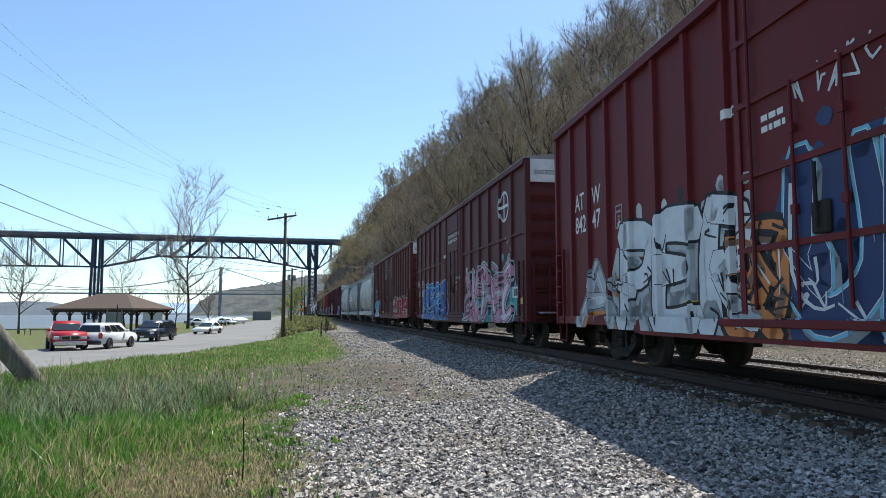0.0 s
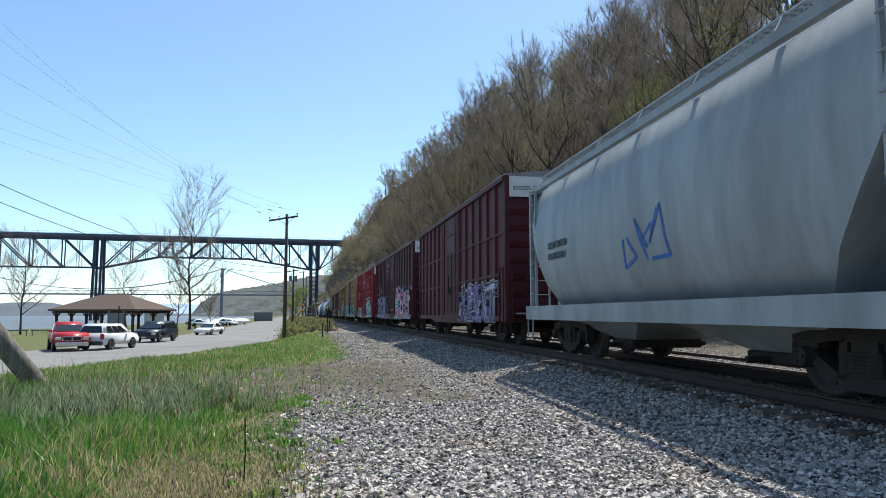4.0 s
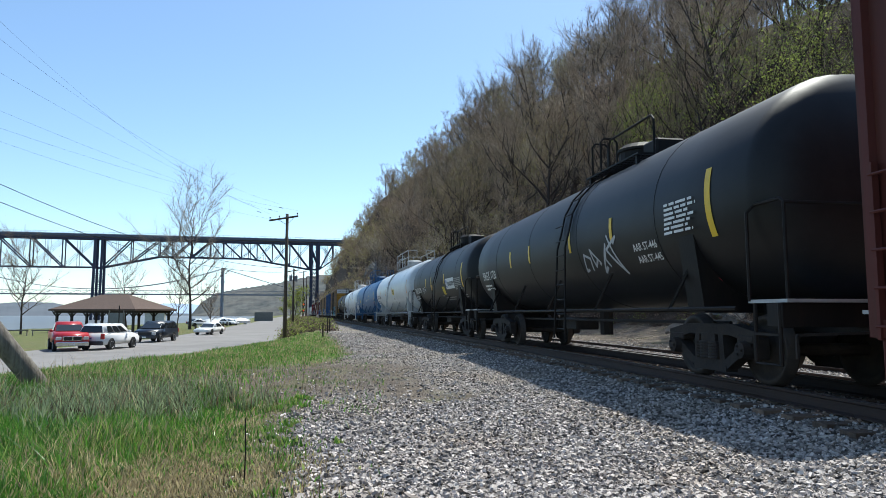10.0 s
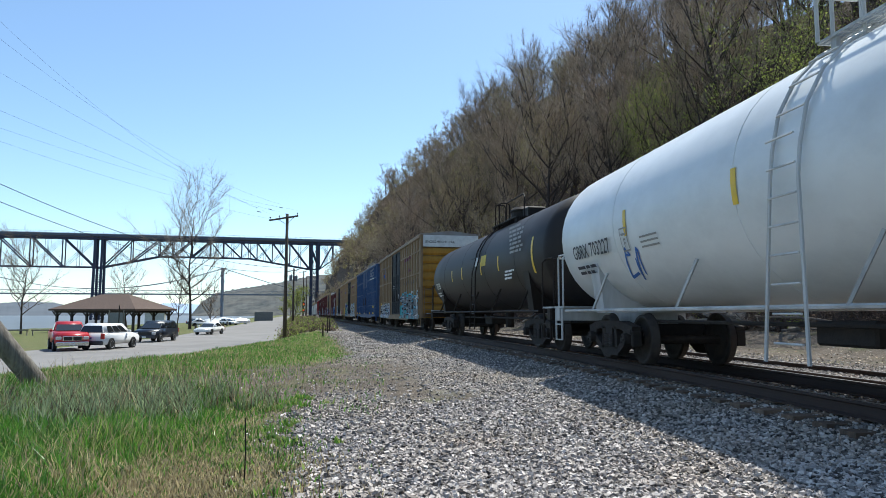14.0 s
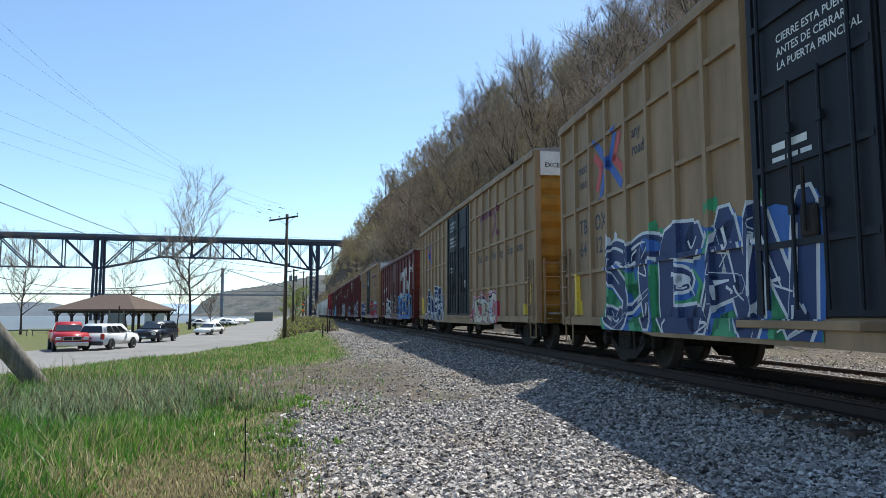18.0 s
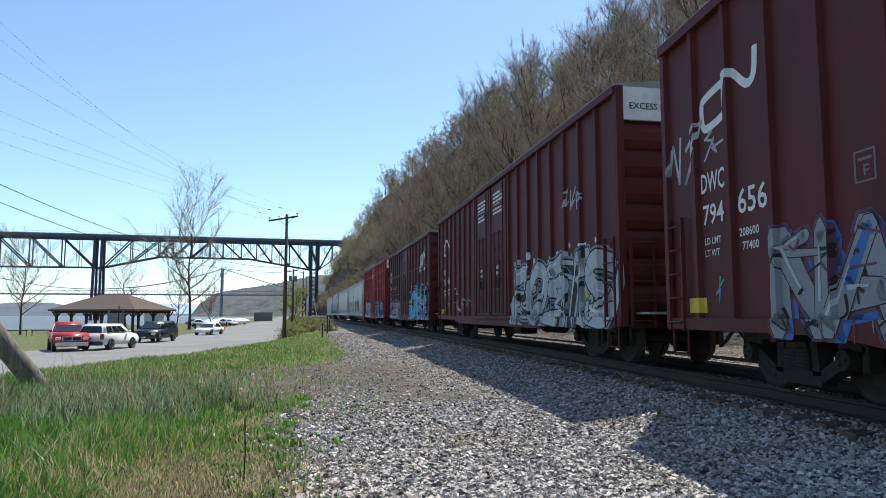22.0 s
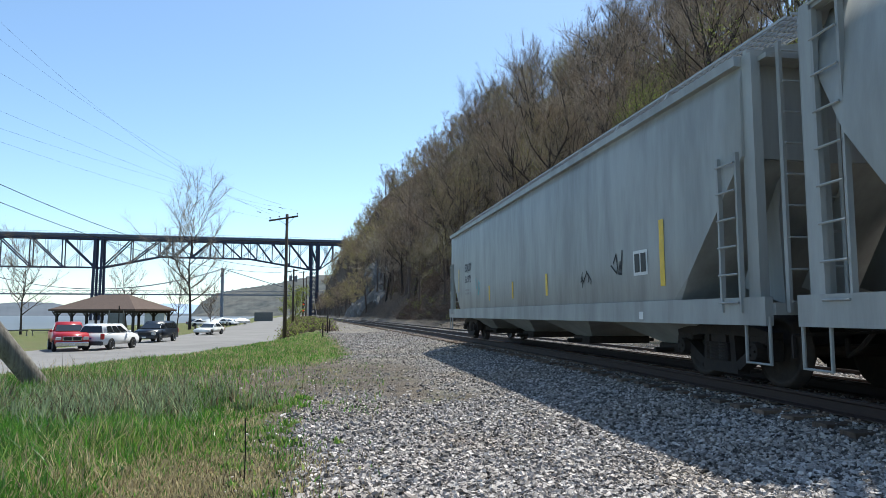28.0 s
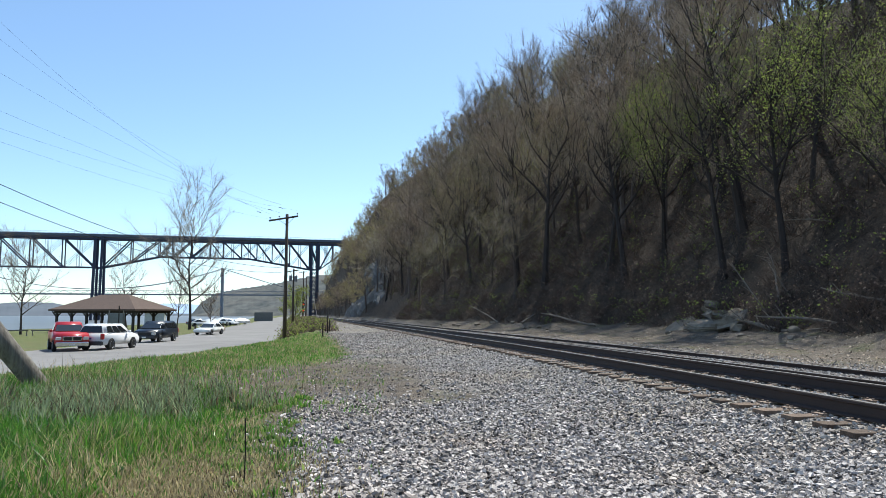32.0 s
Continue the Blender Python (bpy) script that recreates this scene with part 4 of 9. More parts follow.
def coupler_mesh(bm):
    box(bm, -0.7, 0.25, -0.16, 0.16, 0.72, 1.02, bevel=0.02)
    box(bm, 0.2, 0.62, -0.09, 0.09, 0.78, 0.96, bevel=0.02)
    box(bm, 0.55, 0.80, -0.17, 0.15, 0.72, 1.02, bevel=0.04)
    box(bm, 0.70, 0.93, 0.06, 0.17, 0.74, 1.0, bevel=0.03)
    tube(bm, [(0.35, 0.3, 0.80), (0.62, 0.36, 0.52), (0.85, 0.34, 0.42), (0.98, 0.25, 0.62)], 0.03, 6)
    bar(bm, (0.1, -1.45, 0.70), (0.1, 0.1, 0.74), 0.03, 0.03)
    bar(bm, (0.1, -1.45, 0.70), (0.1, -1.45, 0.45), 0.03, 0.03)


def couplers(car, L):
    cm = shared("coupler", coupler_mesh, [STEEL])
    put_mesh("coupler", cm, car, "heavy cast knuckle coupler with air hose", pose(L, 0, 0))
    put_mesh("coupler", cm, car, "", pose(-L, 0, 0, 0, 0, 180))


def ladder_mesh(h, w, rungs):
    def build(bm):
        for x in (-w / 2, w / 2):
            box(bm, x - 0.02, x + 0.02, -0.03, 0.03, 0, h)
        for k in range(rungs):
            z = 0.12 + k * (h - 0.24) / (rungs - 1)
            tube(bm, [(-w / 2, -0.05, z), (w / 2, -0.05, z)], 0.014, 5)
    return build


def ladder(car, h, w, rungs, mat, m, name="ladder"):
    me = shared("ladder%.1f_%.1f%s" % (h, w, mat.name), ladder_mesh(h, w, rungs), [mat])
    return put_mesh(name, me, car, "", m)


TEXT = {}


def lettering(parent, words, x, z, h, mat, y=-1.541, name="lettering", m=None, wide=1.0):
    """Flat characters, h metres high, their lower left corner at (x, z) of the side."""
    key = (words, mat.name)
    if key not in TEXT:
        cu = bpy.data.curves.new("txt", "FONT")
        cu.body = words
        cu.resolution_u = 2
        cu.offset = 0.012
        tmp = new("txt", cu)
        me = bpy.data.meshes.new_from_object(tmp)
        bpy.data.objects.remove(tmp)
        me.materials.clear()
        me.materials.append(mat)
        TEXT[key] = me
    base = m if m is not None else pose(x, y, z, 90)
    k = h / 0.70
    return put_mesh(name, TEXT[key], parent, "", base @ Matrix.Diagonal((k * wide, k, k, 1)))


def stencil(parent, x, z, w, h, rows, mat, y=-1.541, m=None):
    """A block of lines too small to read: plain bars."""
    bm = bmesh.new()
    rnd = random.Random(int(x * 97 + z * 31 + w * 7))
    lh = h / rows
    for r in range(rows):
        px = 0.0
        end = w * rnd.uniform(0.72, 1.0)
        while px < end - 0.02:
            q = min(end, px + rnd.uniform(0.12, 0.4) * w)
            z0 = h - (r + 0.78) * lh
            vs = [bm.verts.new(p) for p in ((px, z0, 0), (q, z0, 0), (q, z0 + lh * 0.55, 0), (px, z0 + lh * 0.55, 0))]
            bm.faces.new(vs)
            px = q + 0.05 * w
    return part("stencil_lines", bm, mat, parent, m=m if m is not None else pose(x, y, z, 90))


# ---- sprayed pieces: strokes cut where the side's posts and bars stand proud
def stroke(pts, w):
    """Triangles of a thick line in the plane of the side."""
    out = []
    for (ax, az), (bx, bz) in zip(pts, pts[1:]):
        dx, dz = bx - ax, bz - az
        ln = math.hypot(dx, dz) or 1e-6
        nx, nz = -dz / ln * w / 2, dx / ln * w / 2
        ex, ez = dx / ln * w * 0.35, dz / ln * w * 0.35
        p = [(ax - ex + nx, az - ez + nz), (ax - ex - nx, az - ez - nz), (bx + ex - nx, bz + ez - nz), (bx + ex + nx, bz + ez + nz)]
        out += [(p[0], p[1], p[2]), (p[0], p[2], p[3])]
    return out


def blob(cx, cz, rx, rz, rnd, n=11):
    ring = [(cx + rx * math.cos(6.283 * k / n) * rnd.uniform(0.75, 1.15), cz + rz * math.sin(6.283 * k / n) * rnd.uniform(0.75, 1.15)) for k in range(n)]
    return [((cx, cz), ring[k], ring[(k + 1) % n]) for k in range(n)]


def cut(poly, ax, v, keep_less):
    out = []
    for i, p in enumerate(poly):
        q = poly[(i + 1) % len(poly)]
        ip, iq = (p[ax] <= v) == keep_less or p[ax] == v, (q[ax] <= v) == keep_less or q[ax] == v
        if ip:
            out.append(p)
        if ip != iq:
            t = (v - p[ax]) / (q[ax] - p[ax])
            out.append((p[0] + (q[0] - p[0]) * t, p[1] + (q[1] - p[1]) * t))
    return out


def drape(bm, tris, mi, lift, xb, zb, depth, lim):
    for tri in tris:
        polys = [list(tri)]
        for ax, lo, hi in ((0, lim[0], lim[1]), (1, lim[2], lim[3])):
            polys = [cut(cut(p, ax, lo, False), ax, hi, True) for p in polys]
            polys = [p for p in polys if len(p) > 2]
        if not polys:
            continue
        for ax, breaks in ((0, xb), (1, zb)):
            a0, b0 = min(c[ax] for p in polys for c in p), max(c[ax] for p in polys for c in p)
            for v in breaks:
                if not a0 < v < b0:
                    continue
                nxt = []
                for p in polys:
                    a, b = min(c[ax] for c in p), max(c[ax] for c in p)
                    if a < v - 1e-6 and b > v + 1e-6:
                        for kl in (True, False):
                            c = cut(p, ax, v, kl)
                            if len(c) > 2:
                                nxt.append(c)
                    else:
                        nxt.append(p)
                polys = nxt
        for p in polys:
            cx, cz = sum(c[0] for c in p) / len(p), sum(c[1] for c in p) / len(p)
            try:
                f = bm.faces.new([bm.verts.new((c[0], depth(c[0] + (cx - c[0]) * 0.01, c[1] + (cz - c[1]) * 0.01) - lift, c[1])) for c in p])
                f.material_index = mi
            except ValueError:
                pass


SPRAY = {
    "white": (0.66, 0.68, 0.70), "black": (0.015, 0.015, 0.018), "sky": (0.20, 0.50, 0.68), "blue": (0.05, 0.14, 0.42), "teal": (0.10, 0.42, 0.45),
    "violet": (0.26, 0.17, 0.38), "lilac": (0.45, 0.35, 0.52), "pink": (0.62, 0.28, 0.40), "orange": (0.62, 0.22, 0.06), "green": (0.08, 0.34, 0.16),
    "mint": (0.40, 0.60, 0.52), "sage": (0.22, 0.34, 0.32), "mauve": (0.33, 0.24, 0.38), "silver": (0.46, 0.48, 0.50), "yellow": (0.70, 0.55, 0.08), "brown": (0.20, 0.11, 0.07), "red": (0.45, 0.03, 0.05),
    "navy": (0.03, 0.05, 0.14), "cream": (0.62, 0.55, 0.42), "plum": (0.12, 0.05, 0.09), "grey": (0.25, 0.26, 0.28)}


def spray_mat(n):
    return make_mat("spray_" + n, SPRAY[n], 0.6, 0, tuple(v * 0.75 for v in SPRAY[n]), 1.4, 0.6, 0.06, 20, 0.3, dirt=(0.07, 0.05, 0.04), dirt_scale=1.8, dirt_amount=0.22)


def smooth_line(pts, per=4):
    """A rounded path through the points."""
    out = []
    n = len(pts)
    for i in range(n - 1):
        p0, p1, p2, p3 = pts[max(0, i - 1)], pts[i], pts[i + 1], pts[min(n - 1, i + 2)]
        for k in range(per):
            t = k / per
            out.append(tuple(0.5 * (2 * b + (c - a) * t + (2 * a - 5 * b + 4 * c - d) * t * t + (3 * b - a - 3 * c + d) * t ** 3) for a, b, c, d in zip(p0, p1, p2, p3)))
    return out + [pts[-1]]


def ribbon(pts, w0, w1, grow_by=0.0, blunt=True):
    """Triangles of a smooth band whose width runs from w0 to w1, with rounded ends."""
    n = len(pts)
    left, right = [], []
    for i, (x, z) in enumerate(pts):
        ax, az = pts[max(0, i - 1)]
        bx, bz = pts[min(n - 1, i + 1)]
        dx, dz = bx - ax, bz - az
        ln = math.hypot(dx, dz) or 1e-6
        f = i / max(1, n - 1)
        w = (w0 + (w1 - w0) * f) / 2 + grow_by
        left.append((x - dz / ln * w, z + dx / ln * w))
        right.append((x + dz / ln * w, z - dx / ln * w))
    out = []
    for i in range(n - 1):
        out += [(left[i], right[i], right[i + 1]), (left[i], right[i + 1], left[i + 1])]
    if blunt:
        for (x, z), w in ((pts[0], w0 / 2 + grow_by), (pts[-1], w1 / 2 + grow_by)):
            ring = [(x + w * math.cos(1.0472 * k), z + w * math.sin(1.0472 * k)) for k in range(6)]
            out += [(ring[0], ring[k], ring[k + 1]) for k in range(1, 5)]
    return out


GLYPHS = (
    (((0.15, 0.0), (0.12, 0.55), (0.2, 1.0)), ((0.2, 1.0), (0.75, 0.9), (0.7, 0.55), (0.25, 0.45)), ((0.35, 0.45), (0.6, 0.2), (0.95, 0.0))),
    (((0.85, 0.95), (0.3, 1.0), (0.15, 0.75), (0.5, 0.55), (0.85, 0.35), (0.7, 0.05), (0.1, 0.05)),),
    (((0.05, 0.0), (0.25, 0.5), (0.5, 1.0)), ((0.5, 1.0), (0.7, 0.5), (0.95, 0.0)), ((0.25, 0.38), (0.75, 0.38))),
    (((0.2, 1.0), (0.15, 0.5), (0.25, 0.02)), ((0.2, 0.98), (0.9, 0.92)), ((0.2, 0.52), (0.75, 0.5)), ((0.22, 0.06), (0.95, 0.02))),
    (((0.5, 1.0), (0.1, 0.75), (0.1, 0.25), (0.5, 0.0), (0.9, 0.25), (0.9, 0.75), (0.5, 1.0)),),
    (((0.1, 0.0), (0.12, 0.5), (0.15, 1.0)), ((0.15, 1.0), (0.5, 0.45), (0.85, 0.0)), ((0.85, 0.0), (0.86, 0.5), (0.9, 1.0))),
    (((0.2, 1.0), (0.2, 0.5), (0.2, 0.0)), ((0.9, 1.0), (0.5, 0.65), (0.22, 0.5)), ((0.3, 0.5), (0.6, 0.25), (0.98, -0.02))),
    (((0.0, 0.98), (0.5, 1.0), (1.0, 0.92)), ((0.5, 0.95), (0.45, 0.5), (0.55, 0.0))),
)


LETTERS = {
    "A": (((0.02, 0.0), (0.25, 0.5), (0.5, 1.0)), ((0.5, 1.0), (0.75, 0.5), (0.98, 0.0)), ((0.25, 0.36), (0.75, 0.36))),
    "B": (((0.15, 0.0), (0.15, 1.0)), ((0.15, 1.0), (0.75, 0.92), (0.7, 0.58), (0.2, 0.52)), ((0.2, 0.52), (0.9, 0.42), (0.8, 0.06), (0.15, 0.0))),
    "C": (((0.9, 0.85), (0.4, 1.0), (0.1, 0.6), (0.15, 0.2), (0.5, 0.0), (0.92, 0.15)),),
    "E": (((0.9, 0.95), (0.2, 0.98), (0.14, 0.5), (0.2, 0.02), (0.92, 0.05)), ((0.2, 0.5), (0.75, 0.52))),
    "H": (((0.15, 0.0), (0.2, 1.0)), ((0.85, 0.0), (0.8, 1.0)), ((0.18, 0.5), (0.82, 0.5))),
    "I": (((0.5, 0.0), (0.5, 1.0)),),
    "K": (((0.15, 0.0), (0.18, 1.0)), ((0.9, 1.0), (0.5, 0.65), (0.22, 0.48)), ((0.3, 0.5), (0.6, 0.25), (0.98, -0.02))),
    "M": (((0.05, 0.0), (0.15, 1.0)), ((0.15, 1.0), (0.5, 0.35), (0.85, 1.0)), ((0.85, 1.0), (0.95, 0.0))),
    "N": (((0.1, 0.0), (0.14, 1.0)), ((0.14, 1.0), (0.5, 0.45), (0.86, 0.0)), ((0.86, 0.0), (0.9, 1.0))),
    "O": (((0.5, 1.0), (0.1, 0.75), (0.1, 0.25), (0.5, 0.0), (0.9, 0.25), (0.9, 0.75), (0.5, 1.0)),),
    "P": (((0.2, 0.0), (0.15, 1.0)), ((0.15, 1.0), (0.85, 0.9), (0.75, 0.5), (0.25, 0.42))),
    "R": (((0.15, 0.0), (0.12, 0.55), (0.2, 1.0)), ((0.2, 1.0), (0.78, 0.9), (0.7, 0.55), (0.25, 0.45)), ((0.35, 0.45), (0.6, 0.2), (0.98, 0.0))),
    "S": (((0.88, 0.92), (0.35, 1.0), (0.15, 0.75), (0.5, 0.53), (0.85, 0.32), (0.65, 0.02), (0.1, 0.08)),),
    "T": (((0.02, 0.95), (0.5, 0.98), (0.98, 0.92)), ((0.5, 0.95), (0.47, 0.5), (0.52, 0.0))),
    "U": (((0.15, 1.0), (0.12, 0.3), (0.5, 0.0), (0.88, 0.3), (0.86, 1.0)),),
    "W": (((0.02, 1.0), (0.25, 0.0)), ((0.25, 0.0), (0.5, 0.7)), ((0.5, 0.7), (0.75, 0.0)), ((0.75, 0.0), (0.98, 1.0))),
    "Y": (((0.1, 1.0), (0.5, 0.5)), ((0.9, 1.0), (0.5, 0.5), (0.48, 0.0))),
    "3": (((0.1, 0.95), (0.75, 0.98), (0.55, 0.55), (0.9, 0.3), (0.6, 0.0), (0.1, 0.08)),),
}


def graffiti(car, x0, x1, z0, z1, colors, seed, n=None, side=None, cloud=True, thin=False, word="", field=None):
    """A sprayed piece of fat abstract shapes. colors: cloud, rim, fill, second fill, shine."""
    rnd = random.Random(seed)
    xb, zb, depth = side
    if xb:
        z0 = min(z0, 0.66)
    W, H = x1 - x0, z1 - z0
    n = len(word) or n or max(3, round(W / (H * 0.8)))
    bm = bmesh.new()
    lim = (x0 - 0.4, x1 + 0.4, z0, z1 + 0.5)
    names = list(colors) + ["black", field or "black"]
    dark = max(SPRAY[colors[2]]) < 0.16
    line = 4 if dark else 5

    def lay(tris, mi, lift):
        drape(bm, tris, mi, lift, xb, zb, depth, lim)
    if field:
        # the flat ground coat under the piece, with a wavering upper edge
        k = int(W / 0.3) + 1
        up_ = [(x0 + W * i / k, z1 - H * 0.10 * rnd.random()) for i in range(k + 1)]
        lay([t for p, q in zip(up_, up_[1:]) for t in (((p[0], z0), (q[0], z0), q), ((p[0], z0), q, p))], 6, 0.0024)
    if cloud and not thin:
        m = int(W / H * 6)
        for k in range(m):
            cx = x0 + W * (k + rnd.random()) / m
            rz = H * rnd.uniform(0.22, 0.5)
            lay(blob(cx, z0 + rz * rnd.uniform(0.2, 1.3), H * rnd.uniform(0.16, 0.36), rz, rnd, 12), 0, 0.0030)
        for k in range(m):
            cx, r = x0 + W * rnd.random(), H * rnd.uniform(0.03, 0.08)
            lay(blob(cx, z0 + H * rnd.uniform(0.85, 1.12), r, r, rnd, 8), rnd.choice((0, 0, 1, 4)), 0.0036)
    cw = W / n
    rim = 0.05 if word else 0.085
    strokes = []
    last = None
    for k in range(n):
        g = rnd.choice([q for q in range(len(GLYPHS)) if q != last])
        last = g
        lean = rnd.uniform(-0.12, 0.22)
        tall = rnd.uniform(0.82, 1.0)
        flip, over = rnd.random() < 0.5, rnd.random() < 0.5
        wide = rnd.uniform(1.05, 1.45)
        if word:
            flip, over, wide, tall, lean = False, False, 0.98, 1.0, rnd.uniform(-0.05, 0.12)
        jit = 0.35 if word else 1.0
        for path in (LETTERS[word[k]] if word else GLYPHS[g]):
            pts = []
            for a, b in path:
                a = 1 - a if flip else a
                b = 1 - b if over else b
                pts.append((min(x1, max(x0, x0 + cw * (k + 0.5 + (a - 0.5) * wide + lean * (b - 0.5)) + jit * rnd.uniform(-0.12, 0.12) * cw)), z0 + H * (0.10 + 0.80 * b * tall) + jit * rnd.uniform(-0.10, 0.10) * H))
            w = min(cw * (0.34 if word else 0.42), H * rnd.uniform(0.20, 0.30)) if not thin else H * 0.07
            strokes.append((smooth_line(pts), w * rnd.uniform(0.9, 1.3), w * rnd.uniform(0.55, 1.0)))
    for k in range(n if not word else 1):
        # flying arrows and swirls that tie the shapes together
        x, z = x0 + cw * (k + rnd.random()), z0 + H * rnd.uniform(0.15, 0.9)
        pts = [(min(x1, max(x0, x + cw * rnd.uniform(-0.6, 0.6) * j)), z + H * rnd.uniform(-0.25, 0.25)) for j in range(3)]
        strokes.append((smooth_line(pts), H * rnd.uniform(0.08, 0.16), H * 0.04))
    if thin:
        for pts, a, b in strokes:
            lay(ribbon(pts, a, b), 1, 0.005)
    else:
        for pts, a, b in strokes:
            lay(ribbon([(x + 0.07, z - 0.08) for x, z in pts], a, b, rim), 3, 0.0045)
        for pts, a, b in strokes:
            lay(ribbon(pts, a, b, rim), 1, 0.0062)
        for i, (pts, a, b) in enumerate(strokes):
            lay(ribbon(pts, a, b, 0.035 if not word else 0.012), line, 0.0080 + 0.0009 * (i % 4))
            lay(ribbon(pts, a, b), 2, 0.0084 + 0.0009 * (i % 4))
        for pts, a, b in strokes:
            half = pts[len(pts) // 2:]
            if len(half) > 2 and rnd.random() < (0.25 if word else 0.6):
                lay(ribbon(half, b * 0.7, b * 0.4), rnd.choice((3, 3, 4)), 0.0130)
            q = [(x - a * 0.22, z + a * 0.16) for x, z in pts[1:len(pts) // 2 + 2]]
            if len(q) > 2 and rnd.random() < 0.75:
                lay(ribbon(q, a * 0.16, a * 0.06, 0, False), 4, 0.0142)
            for _ in range(2):
                i = rnd.randrange(len(pts) - 1)
                x, z = pts[i]
                lay(ribbon(smooth_line([(x, z), (x + rnd.uniform(-0.2, 0.2), z + rnd.uniform(-0.25, 0.05)), (x + rnd.uniform(-0.3, 0.3), z + rnd.uniform(-0.3, 0.1))], 3), 0.045, 0.02, 0, False), rnd.choice((line, line, 1)), 0.0150)
        for k in range(int(W * 1.2)):
            x, z = x0 + W * rnd.random(), z0 + H * rnd.uniform(0.1, 0.5)
            lay(ribbon([(x, z), (x + 0.01, z - rnd.uniform(0.1, 0.4))], 0.02, 0.012, 0, False), rnd.choice((1, 2, 3)), 0.0155)
    return part("graffiti", bm, [spray_mat(c) for c in names], car, "spray-painted graffiti of fat abstract shapes and drips")


def tag_scribble(car, x0, z0, w, h, color, seed, side):
    """A thin quick scrawl."""
    rnd = random.Random(seed)
    xb, zb, depth = side
    bm = bmesh.new()
    for k in range(max(2, int(w / h * 1.6))):
        ox = x0 + k * h * 0.6
        pts = [(ox + h * rnd.uniform(0, 0.7), z0 + h * rnd.uniform(0, 1)) for _ in range(5)]
        drape(bm, stroke(pts, h * 0.07), 0, 0.006, xb, zb, depth, (x0 - 1, x0 + w + 1, z0 - 0.3, z0 + h + 0.3))
    return part("scribble", bm, spray_mat(color), car)


